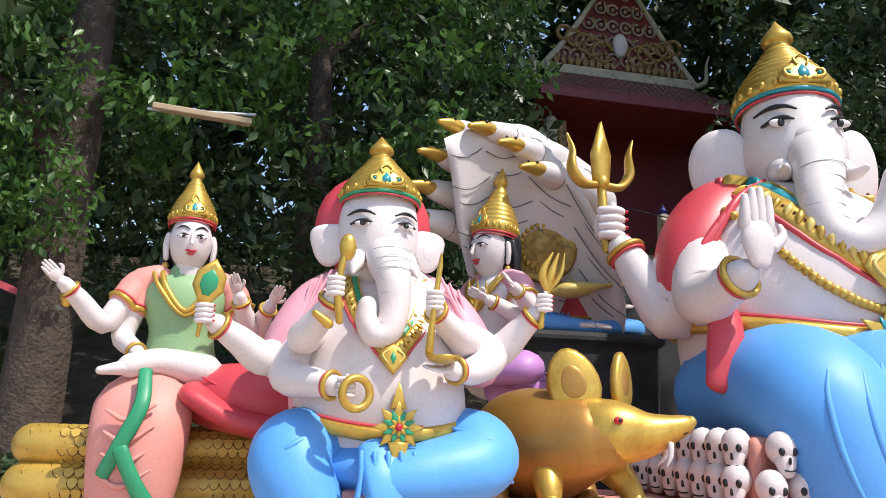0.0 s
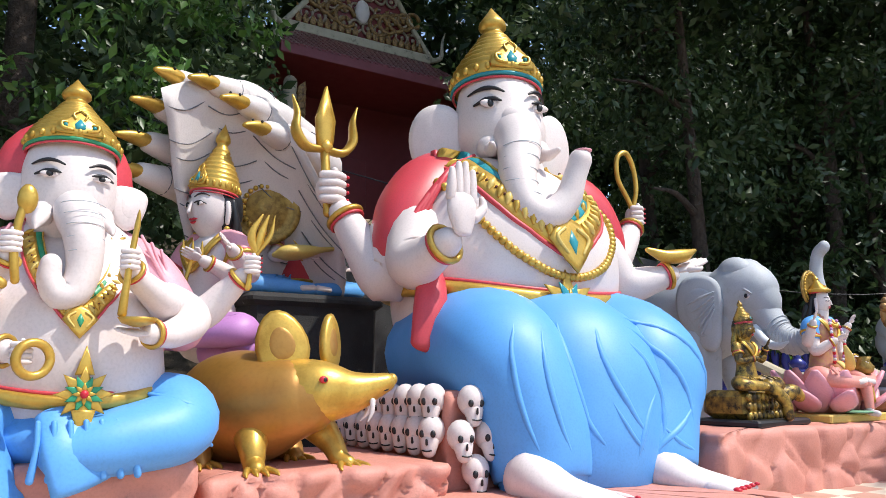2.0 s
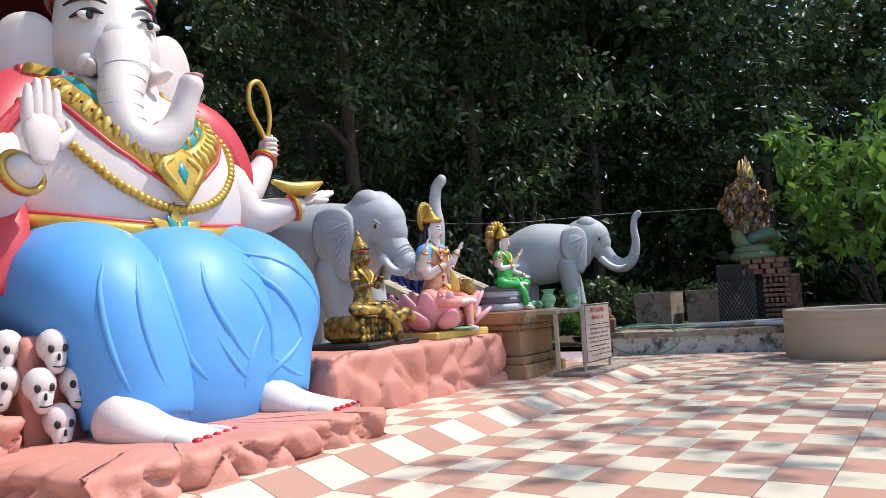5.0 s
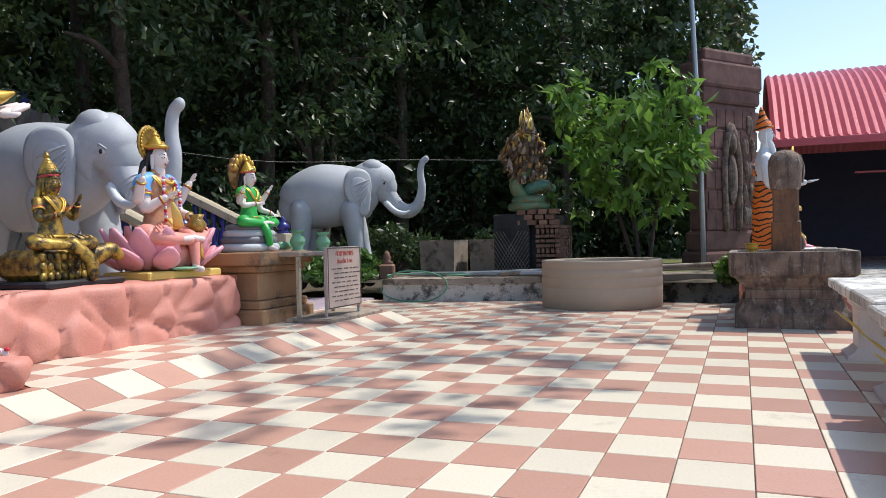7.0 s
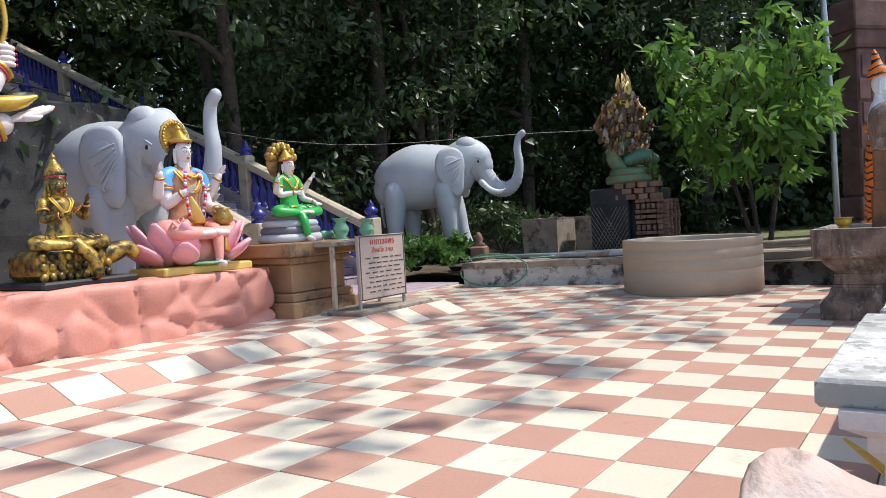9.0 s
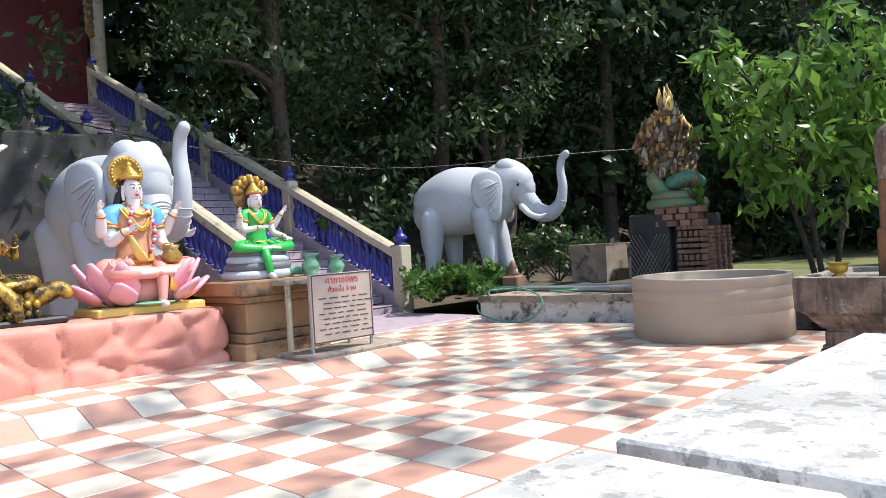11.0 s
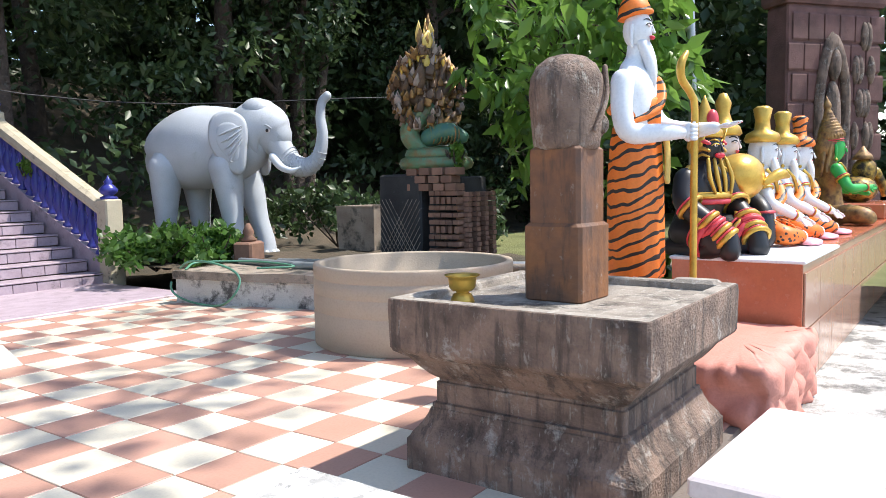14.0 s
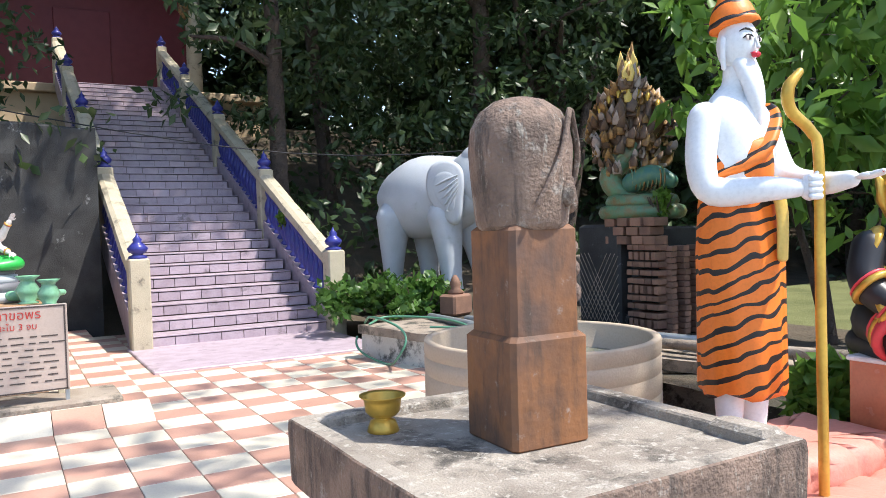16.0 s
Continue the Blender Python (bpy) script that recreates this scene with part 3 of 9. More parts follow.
def ring_tank():
    c = (14.04, 0.72, 0.0)
    s = Sculpt()
    prof = [(0.985, 0), (1.0, 0.01), (1.0, 0.30), (0.994, 0.31), (0.994, 0.315), (1.0, 0.325), (1.0, 0.45), (0.994, 0.46), (0.994, 0.465), (1.0, 0.475), (1.0, 0.585), (0.994, 0.59), (0.994, 0.6), (1.0, 0.61), (1.0, 0.70), (0.995, 0.715), (0.94, 0.715), (0.93, 0.70), (0.93, 0.45), (0.9, 0.44), (0.02, 0.44)]
    prof = [(0.86 * r, z) for r, z in prof]
    s.lathe(c, prof, BEIGE, 64)
    ob = s.thing("concrete_ring_tank", "round beige cement ring tank standing on the tiled court", "tank", at=c)
    w = Sculpt()
    w.lathe(c, [(0.79, 0.5), (0.4, 0.5), (0.005, 0.5)], water, 48, caps=False)
    w.part("water", ob)


ring_tank()


# ---- stone pedestal with upright stone ----
def yoni():
    cx, cy = 12.03, -1.83

    def course(hx, hy, z):
        r = 0.02
        return [Vector((cx + sx * hx + 0.01 * noise.noise((sx * 3, sy * 5, z * 4)), cy + sy * hy, z)) for sx, sy in
                ((-1 + r, -1), (-0.5, -1), (0, -1), (0.5, -1), (1 - r, -1), (1, -1 + r), (1, -0.5), (1, 0), (1, 0.5), (1, 1 - r), (1 - r, 1), (0.5, 1), (0, 1), (-0.5, 1), (-1 + r, 1), (-1, 1 - r), (-1, 0.5), (-1, 0), (-1, -0.5), (-1, -1 + r))]

    hx, hy = 0.66, 0.66
    prof = [(0.92, 0.0), (0.92, 0.15), (0.90, 0.165), (0.89, 0.18), (0.83, 0.23), (0.80, 0.27), (0.785, 0.30), (0.775, 0.305), (0.775, 0.325), (0.75, 0.33), (0.75, 0.43), (0.735, 0.435), (0.735, 0.45), (0.75, 0.455), (0.79, 0.475), (0.85, 0.52), (0.90, 0.565), (0.93, 0.575), (0.985, 0.60), (1.0, 0.62), (1.005, 0.82), (1.0, 0.855), (0.99, 0.86), (0.885, 0.86), (0.875, 0.852), (0.865, 0.82), (0.3, 0.815)]
    ob = empty("stone_altar_base", (cx, cy, 0), "dark weathered sandstone altar base with stepped mouldings and lipped tray", "pedestal")
    for name, a, b in (("foot_course", 0, 9), ("waist_course", 8, 14), ("cornice", 13, len(prof) - 4)):
        s = Sculpt()
        s.rings([course(hx * k, hy * k, z) for k, z in prof[a:b]], SANDSTONE, caps=False, smooth=False)
        s.part(name, ob)
    s = Sculpt()
    top = [course(hx * k, hy * k, z) for k, z in prof[-5:]]
    s.rings(top + [course(hx * 0.02, hy * 0.02, 0.815)], SANDTOP, caps=False, smooth=False)
    s.box((cx + 0.62, cy - 0.45, 0.825), (0.12, 0.26, 0.10), SANDTOP, 0, 0.02)
    s.part("tray", ob, "lichen-stained stone tray")
    lx, ly = 12.06, -1.80
    linga = empty("stone_linga", (lx, ly, 0.815), "upright rusty brown carved stone pillar with rounded top", "stone pillar")
    p = Sculpt(pose(lx, ly, 0.815, 0, 0, -2) @ Matrix.Diagonal((0.95, 0.95, 0.955, 1)))
    p.box((0, 0, 0.2), (0.34, 0.34, 0.42), OCHRE_STONE, 0, 0.018)
    p.part("base_block", linga)
    p = Sculpt(pose(lx, ly, 0.815, 0, 0, -2) @ Matrix.Diagonal((0.95, 0.95, 0.955, 1)))
    p.box((0, 0.0, 0.6), (0.30, 0.30, 0.42), OCHRE_STONE, 0, 0.02)
    p.part("shaft", linga)
    p = Sculpt(pose(lx, ly, 0.815, 0, 0, -2) @ Matrix.Diagonal((0.95, 0.95, 0.955, 1)))
    p.lathe((0, 0, 0.79), [(0.15, 0), (0.165, 0.02), (0.17, 0.06), (0.182, 0.2), (0.188, 0.3), (0.178, 0.38), (0.148, 0.44), (0.095, 0.48), (0.04, 0.495), (0.01, 0.5)], SANDSTONE, 24)
    p.tube([(0.10, -0.175, 1.22, 0.012), (0.03, -0.215, 1.05, 0.013), (-0.06, -0.195, 0.88, 0.012)], SANDSTONE, 6, 6)
    p.tube([(0.12, -0.16, 1.22, 0.012), (0.19, -0.10, 1.05, 0.013), (0.16, -0.05, 0.85, 0.012)], SANDSTONE, 6, 6)
    for k, (x, z, r) in enumerate(((0.15, 0.96, 0.035), (0.155, 0.89, 0.045), (0.165, 0.72, 0.03), (0.165, 0.64, 0.035), (0.165, 0.55, 0.04), (0.185, 0.3, 0.03), (0.185, 0.2, 0.035))):
        q = Sculpt(pose(lx, ly, 0.815, 0, 0, -2) @ Matrix.Diagonal((0.95, 0.95, 0.955, 1)))
        q.ball((x - 0.014, -0.11, z), (r * 0.7, r * 0.8, r), SANDSTONE, n=10, k=6)
        q.part("carving", linga)
    for r, c in ((0.042, (0.09, -0.165, 0.92)), (0.022, (0.09, -0.16, 0.975)), (0.012, (0.09, -0.16, 1.0))):
        q = Sculpt(pose(lx, ly, 0.815, 0, 0, -2) @ Matrix.Diagonal((0.95, 0.95, 0.955, 1)))
        q.ball(c, (r * 0.8, r * 0.8, r * 1.2), SANDSTONE, n=12, k=8)
        q.part("carved_head", linga)
    p.part("rounded_top", linga, "dark domed stone top with incised curve")
    b = Sculpt()
    b.lathe((11.66, -1.42, 0.815), [(0.8 * r, 0.8 * z) for r, z in ((0.07, 0), (0.073, 0.008), (0.066, 0.03), (0.056, 0.056), (0.036, 0.066), (0.036, 0.072), (0.062, 0.08), (0.078, 0.1), (0.083, 0.14), (0.086, 0.16), (0.104, 0.172), (0.105, 0.178), (0.084, 0.168), (0.075, 0.11), (0.02, 0.095))], GOLD, 24)
    b.thing("brass_bowl", "small brass footed offering bowl on the stone tray", "bowl")


yoni()


# ---- tables, bench and shell basin beside the path ----
def altar_table(name, x0, x1, y0, y1, top, label):
    ob = empty(name, ((x0 + x1) / 2, (y0 + y1) / 2, -0.12), label, "table", "white altar tables")
    s = Sculpt()
    n = 14
    rows = []
    for z, ins in ((top - 0.085, 0.012), (top - 0.07, 0.0), (top - 0.012, 0.0), (top, 0.012)):
        loop = []
        for k in range(4 * n):
            e, f = divmod(k, n)
            f /= n
            x, y = ((x0 + (x1 - x0) * f, y0), (x1, y0 + (y1 - y0) * f), (x1 - (x1 - x0) * f, y1), (x0, y1 - (y1 - y0) * f))[e]
            w = 0.012 * noise.noise((x * 6, y * 6, z * 3))
            loop.append((x + w - math.copysign(ins, x - (x0 + x1) / 2), y + w - math.copysign(ins, y - (y0 + y1) / 2), z))
        rows.append(loop)
    s.rings(rows, LIMETOP, smooth=False)
    s.part("tabletop", ob, "chipped white cement top with black mould")
    for u in (0.16, 0.84):
        x, y = x0 + (x1 - x0) * u, (y0 + y1) / 2
        s = Sculpt()
        prof = ((0.28, -0.12), (0.28, -0.04), (0.24, -0.03), (0.24, 0.03), (0.2, 0.06), (0.17, 0.1), (0.17, top - 0.24), (0.2, top - 0.2), (0.2, top - 0.16), (0.25, top - 0.13), (0.25, top - 0.08))
        hy = (y1 - y0) / 2 / 0.3
        s.rings([[(x - h, y - h * hy, z), (x + h, y - h * hy, z), (x + h, y + h * hy, z), (x - h, y + h * hy, z)] for h, z in prof], WHITE, smooth=False)
        leg = s.part("leg", ob, "moulded white plinth leg")
        s = Sculpt()
        for sx in (-1, 1):
            for a in (-0.5, 0.0, 0.5):
                s.tube([(x + sx * 0.175, y + 0.02 + a * 0.3, top - 0.45, 0.02), (x + sx * 0.18, y + a * 0.5, top - 0.36, 0.03), (x + sx * 0.176, y + a * 0.7, top - 0.28, 0.012)], YELLOW, 6, 3, flat=0.4)
        s.part("ornament", leg, "yellow painted leaf ornament")
    return ob


altar_table("altar_table", 7.34, 9.95, -2.80, -2.04, 0.655, "long white cement altar table with yellow ornaments, mould stained")
altar_table("altar_table", 5.86, 7.22, -2.74, -1.99, 0.65, "short white cement altar table, chipped and mould stained")
bench = empty("bench", (11.55, -3.0, -0.12), "low white painted cement bench in the sun", "bench")
s = Sculpt()
s.m = pose(11.55, -3.02, 0.36, 0, 0, -3)
s.box((0, 0, 0), (1.0, 0.52, 0.08), WHITE, 0, 0.012)
s.part("seat", bench)
for u in (-0.34, 0.34):
    s = Sculpt()
    s.m = pose(11.55, -3.02, 0.1, 0, 0, -3)
    s.box((u, 0, 0), (0.12, 0.4, 0.44), WHITE, 0, 0.012)
    s.part("leg", bench)


def shell_basin():
    s = Sculpt()
    c = Vector((5.0, -2.36, -0.11))
    n = 72

    def rim(a):
        return 1 + 0.055 * math.cos(a * 7 + 0.5) + 0.03 * math.cos(a * 13)

    rings = []
    for r, z, wave, jut in ((0.2, -0.01, 0, 0), (0.21, 0.0, 0, 0), (0.22, 0.0, 0, 0), (0.16, 0.12, 0, 0), (0.2, 0.24, 0.1, 0), (0.36, 0.33, 0.35, 0), (0.5, 0.45, 0.7, 0), (0.59, 0.57, 1, 0.03), (0.62, 0.62, 1, 0.05), (0.60, 0.635, 1, 0.05), (0.54, 0.6, 0.8, 0.02), (0.44, 0.52, 0.4, 0), (0.02, 0.5, 0, 0)):
        ring = []
        for k in range(n):
            a = 2 * math.pi * k / n
            q = r * (1 + (rim(a) - 1) * wave)
            ring.append(c + Vector((q * math.cos(a), q * math.sin(a) * 0.82, z + jut * math.cos(a * 7 + 0.5))))
        rings.append(ring)
    s.rings(rings, SHELLMAT)
    ob = s.thing("shell_basin", "pinkish scallop-edged cement basin filled with water", "basin", at=c + Vector((0, 0, -0.01)))
    w = Sculpt()
    w.rings([[c + Vector((r * math.cos(2 * math.pi * k / 40), 0.82 * r * math.sin(2 * math.pi * k / 40), 0.565)) for k in range(40)] for r in (0.5, 0.25, 0.005)], water, caps=False)
    w.part("water", ob)


SHELLMAT = material("pinkish mould-stained cement", (0.52, 0.36, 0.30), 0.7, second=(0.66, 0.62, 0.58), scale=3, amount=0.9, bump=0.5, stain=(0.10, 0.09, 0.08), stain_scale=3.2, stain_at=0.6)
shell_basin()

# ---- tiled platform with the row of figures ----
plat = Sculpt()
plat.box((18.6, -2.02, 0.33), (8.3, 0.94, 0.92), TAN_W, 0, 0.006)
platform = plat.thing("platform", "long low platform faced with polished orange and tan tiles", "platform", kind="structure")
s = Sculpt()
s.box((14.44, -2.02, 0.335), (0.02, 0.95, 0.91), ORANGE_W, 0, 0.004)
s.part("end_panel", platform, "glossy orange tile end face")
s = Sculpt()
s.box((15.2, -2.02, 0.80), (1.55, 0.99, 0.03), COOL, 0, 0.008)
s.part("top_slab", platform, "white painted top slab")
slab_me = box_mesh("tile", (0.58, 0.96, 0.024), ORANGE_W, 0.004)
for k in range(11):
    piece("tile", slab_me, platform, (16.28 + k * 0.59 - platform.location.x, -2.02 - platform.location.y, 0.803 - platform.location.z))
face_me = box_mesh("tile", (0.60, 0.016, 0.42), TAN_W, 0.004)
for k in range(13):
    for r in range(2):
        piece("tile", face_me, platform, (14.78 + k * 0.61 - platform.location.x, -2.5 - platform.location.y, 0.08 + r * 0.43 - platform.location.z))

# ---- brown pedestal, slab and notice ----
ped = empty("pedestal", (10.17, 4.4, 0.1), "ochre plaster pedestal with mouldings, streaked with black mould", "pedestal")
for x0, x1, y0, y1, z0, z1, m in ((9.60, 10.75, 3.86, 4.95, 0.1, 0.3, BROWNPED), (9.66, 10.70, 3.92, 4.9, 0.3, 0.40, BROWNPED), (9.72, 10.62, 3.98, 4.85, 0.40, 0.74, BROWNPED), (9.66, 10.68, 3.92, 4.9, 0.74, 0.82, BROWNPED), (9.60, 10.75, 3.86, 4.95, 0.82, 0.98, BROWNPED)):
    course = Sculpt()
    course.box(((x0 + x1) / 2, (y0 + y1) / 2, (z0 + z1) / 2), (x1 - x0, y1 - y0, z1 - z0), m, 0, 0.015)
    course.part("moulding", ped)
s = Sculpt()
s.box((10.6, 3.45, 0.09), (1.4, 0.62, 0.19), MOSSY, 0, 0.02)
s.thing("cement_slab", "stained rough cement slab under the notice", "slab")
ledge = Sculpt()
ledge.box((10.42, 3.72, 0.94), (0.9, 0.3, 0.06), MOSSY, 0, 0.012)
for x in (10.02, 10.84):
    ledge.box((x, 3.62, 0.55), (0.05, 0.05, 0.74), POST, 0, 0.006)
ledge.thing("shelf", "thin grey offering shelf on posts in front of the pedestal", "shelf")


def notice():
    ob = empty("notice_board", (10.46, 3.26, 0.19), "weathered beige notice board on two metal posts with Thai lettering", "sign")
    for x in (10.06, 10.87):
        s = Sculpt()
        s.box((x, 3.275, 0.6), (0.035, 0.03, 0.84), STEEL, 0, 0.004)
        s.part("post", ob)
    s = Sculpt()
    s.box((10.465, 3.25, 0.65), (0.85, 0.02, 0.74), SIGNBOARD, 0, 0.004)
    board = s.part("board", ob)
    frame_s = Sculpt()
    for x0, x1, z0, z1 in ((10.055, 10.875, 0.285, 0.297), (10.055, 10.875, 1.0, 1.012), (10.055, 10.067, 0.285, 1.012), (10.863, 10.875, 0.285, 1.012)):
        frame_s.box(((x0 + x1) / 2, 3.237, (z0 + z1) / 2), (x1 - x0, 0.004, z1 - z0), SIGNINK)
    frame_s.part("border", board)

    def words(text, x, z, size, mat):
        cu = bpy.data.curves.new("lettering", "FONT")
        cu.body, cu.size, cu.extrude, cu.align_x = text, size, 0.001, "CENTER"
        tmp = bpy.data.objects.new("lettering", cu)
        dg = bpy.context.evaluated_depsgraph_get()
        scene.collection.objects.link(tmp)
        dg.update()
        me = bpy.data.meshes.new_from_object(tmp.evaluated_get(dg))
        bpy.data.objects.remove(tmp)
        me.materials.clear()
        me.materials.append(mat)
        me.transform(pose(x, 3.236, z, 90, 0, 0))
        o = new("lettering", me)
        o.parent = ob
        me.transform(Matrix.Translation(-ob.location))

    words("\u0e04\u0e32\u0e16\u0e32\u0e02\u0e2d\u0e1e\u0e23", 10.465, 0.91, 0.105, SIGNRED)
    words("\u0e15\u0e31\u0e49\u0e07\u0e19\u0e30\u0e42\u0e21 3 \u0e08\u0e1a", 10.465, 0.82, 0.075, SIGNRED)
    rnd = random.Random(5)
    for r in range(8):
        z = 0.755 - r * 0.055
        x = 10.14 + (0.06 if r % 3 else 0.0)
        while x < 10.8:
            w = rnd.uniform(0.05, 0.13)
            b = Sculpt()
            b.box((min(x + w / 2, 10.82), 3.2375, z), (w, 0.003, 0.011), SIGNINK)
            b.part("lettering", ob)
            x += w + rnd.uniform(0.02, 0.05)


notice()

# ---- pink rock pedestals ----
boulders("rock_pedestal", "pink painted rock pedestal under the row of small figures", 6.35, 9.55, 4.13, 5.2, 0.1, 0.72, 0.40, 0.09, seed=1, step=0.04)
boulders("rock_pedestal", "pink painted boulder pedestal under the pink-caped elephant god", 0.95, 1.85, 4.25, 5.2, 0.05, 0.76, 0.36, 0.08, seed=2)
boulders("rock_pedestal", "low pink rock plinth under the golden rat", 2.0, 3.75, 4.5, 6.2, 0.05, 0.585, 0.25, 0.10, seed=3, step=0.034)
boulders("rock_pedestal", "wide low pink rock plinth under the god's feet", 3.45, 6.0, 3.25, 5.4, 0.05, 0.34, 0.27, 0.13, seed=4, step=0.034)
boulders("rock_pedestal", "pink rock seat of the tall elephant god", 3.88, 6.3, 4.72, 6.6, 0.3, 1.09, 0.5, 0.05, seed=5)
boulders("rock_step", "pink painted cement rock step in front of the tiled platform", 12.98, 14.40, -2.6, -1.9, -0.14, 0.34, 0.20, 0.07, seed=6, step=0.034)
boulders("rock_step", "pink painted upper rock step under the standing ascetic", 12.98, 14.40, -1.89, -1.3, -0.14, 0.46, 0.20, 0.06, seed=7, step=0.034)


# ---- painted cement figures: shared shapes ----
def arc(pts, r, steps=1):
    return [(*p, r) for p in pts]


def hoop(s, c, rx, ry, r, mat, dip=0.0, flat=1.0, n=40, a0=0.0, a1=360.0, tube_n=8, rot=(0, 0, 0)):
    """A band round a body; dip lowers its front (-y)."""
    e = Euler([radians(a) for a in rot]).to_matrix()
    pts = []
    for k in range(n + 1):
        a = radians(a0 + (a1 - a0) * k / n)
        q = Vector(c) + e @ Vector((rx * math.cos(a), ry * math.sin(a), dip * min(0, math.sin(a)) ** 2 * -1))
        pts.append((*q, r, r * flat))
    s.tube(pts, mat, tube_n, 1)


def cuff(s, a, b, r, mat=GOLD, k=0.86, fat=0.18):
    """A bracelet round a limb that runs from a to b."""
    a, b = Vector(a), Vector(b)
    p, d = a.lerp(b, k), (b - a).normalized()
    e = d.to_track_quat("Z", "Y").to_euler()
    hoop(s, p, r, r, r * fat, mat, n=18, tube_n=6, rot=[math.degrees(v) for v in e])
    hoop(s, p - d * r * 0.28, r * 1.0, r * 1.0, r * fat * 0.5, RED if mat is GOLD else mat, n=18, tube_n=6, rot=[math.degrees(v) for v in e])


def fist(s, c, size, skin, nails=None, out=(0, -1, 0)):
    c, o = Vector(c), Vector(out).normalized()
    side = o.cross(Vector((0, 0, 1)))
    side = side.normalized() if side.length > 0.1 else Vector((1, 0, 0))
    s.ball(c, (size * 0.62, size * 0.6, size * 0.75), skin, n=12, k=8)
    for k in range(4):
        z = size * (0.52 - 0.34 * k)
        p = c + o * size * 0.45 + Vector((0, 0, z))
        s.tube([(*(p + side * size * 0.5), size * 0.2), (*(p + o * size * 0.22), size * 0.21), (*(p - side * size * 0.45), size * 0.17)], skin, 7, 2)
        if nails:
            s.ball(p - side * size * 0.6 + o * size * 0.1, (size * 0.1, size * 0.1, size * 0.08), nails, n=6, k=4)
    s.tube([(*(c - side * size * 0.4 + Vector((0, 0, size * 0.3))), size * 0.2), (*(c + o * size * 0.5 + Vector((0, 0, size * 0.75))), size * 0.17)], skin, 7, 1)


def palm(s, c, size, skin, fingers=(0, 0, 1), face=(0, -1, 0), nails=None):
    """An open hand: c is the middle of the palm."""
    c, f, n = Vector(c), Vector(fingers).normalized(), Vector(face).normalized()
    w = f.cross(n).normalized()
    s.tube([(*(c - f * size * 0.55), size * 0.30), (*c, size * 0.5), (*(c + f * size * 0.4), size * 0.46)], skin, 10, 3, flat=0.42, up=n)
    for k, ln in enumerate((0.8, 1.0, 0.95, 0.75)):
        b = c + f * size * 0.38 + w * size * (0.36 - 0.24 * k)
        tip = b + f * size * ln + n * size * 0.1
        s.tube([(*b, size * 0.15), (*b.lerp(tip, 0.5), size * 0.14), (*tip, size * 0.09)], skin, 7, 2)
        if nails:
            s.ball(tip - n * size * 0.02, size * 0.085, nails, n=6, k=4)
    b = c + w * size * 0.42 - f * size * 0.1
    s.tube([(*b, size * 0.17), (*(b + (w + f) * size * 0.35), size * 0.14), (*(b + (w * 0.5 + f) * size * 0.6), size * 0.08)], skin, 7, 2)


def features(s, c, r, lips=True, brow=INK, scale=1.0, eye_at=(0.40, 0.10), wide=0.20, open_eye=0.085, gap=1.0):
    """Eyes, brows and mouth on a head ellipsoid c, r that faces -y."""
    c = Vector(c)

    def on(u, w, lift=1.0):
        k = math.sqrt(max(0.02, 1 - u * u - w * w))
        return c + Vector((u * r[0], -k * r[1] * lift, w * r[2]))

    for sx in (-1, 1):
        u, w = sx * eye_at[0] * gap, eye_at[1]
        q = on(u, w)
        s.ball(q, (wide * r[0], 0.05 * r[1], open_eye * r[2]), WHITE, n=12, k=6)
        s.ball(q + Vector((0, -0.035 * r[1], 0)), (0.075 * r[0], 0.04 * r[1], open_eye * 0.9 * r[2]), INK, n=10, k=6)
        t = 0.022 * r[0] * scale
        s.tube([(*on(u + d * sx, w + open_eye * (1.1 - (d / 0.24) ** 2 * 0.9), 1.03), t * (1.3 if abs(d) < 0.15 else 0.7)) for d in (-0.2, -0.1, 0, 0.1, 0.26)], brow, 6, 3)
        s.tube([(*on(u + d * sx, w + 0.24 + 0.10 * (1 - (d / 0.3) ** 2) + 0.1 * d, 1.02), t * (1.5 - abs(d) * 3)) for d in (-0.27, -0.12, 0.05, 0.2, 0.32)], brow, 6, 3)
    if lips:
        s.tube([(*on(0, 0.12, 1.0), 0.05 * r[0]), (*on(0, -0.06, 1.08), 0.07 * r[0]), (*on(0, -0.22, 1.16), 0.105 * r[0])], s.skin, 8, 3)
        for sx in (-1, 1):
            s.tube([(*on(0, -0.44, 1.06), 0.05 * r[0]), (*on(sx * 0.13, -0.42, 1.05), 0.06 * r[0]), (*on(sx * 0.27, -0.42, 1.03), 0.02 * r[0])], LIPS, 6, 3)
        s.tube([(*on(-0.17, -0.50, 1.05), 0.03 * r[0]), (*on(0, -0.53, 1.07), 0.065 * r[0]), (*on(0.17, -0.50, 1.05), 0.03 * r[0])], LIPS, 6, 3)


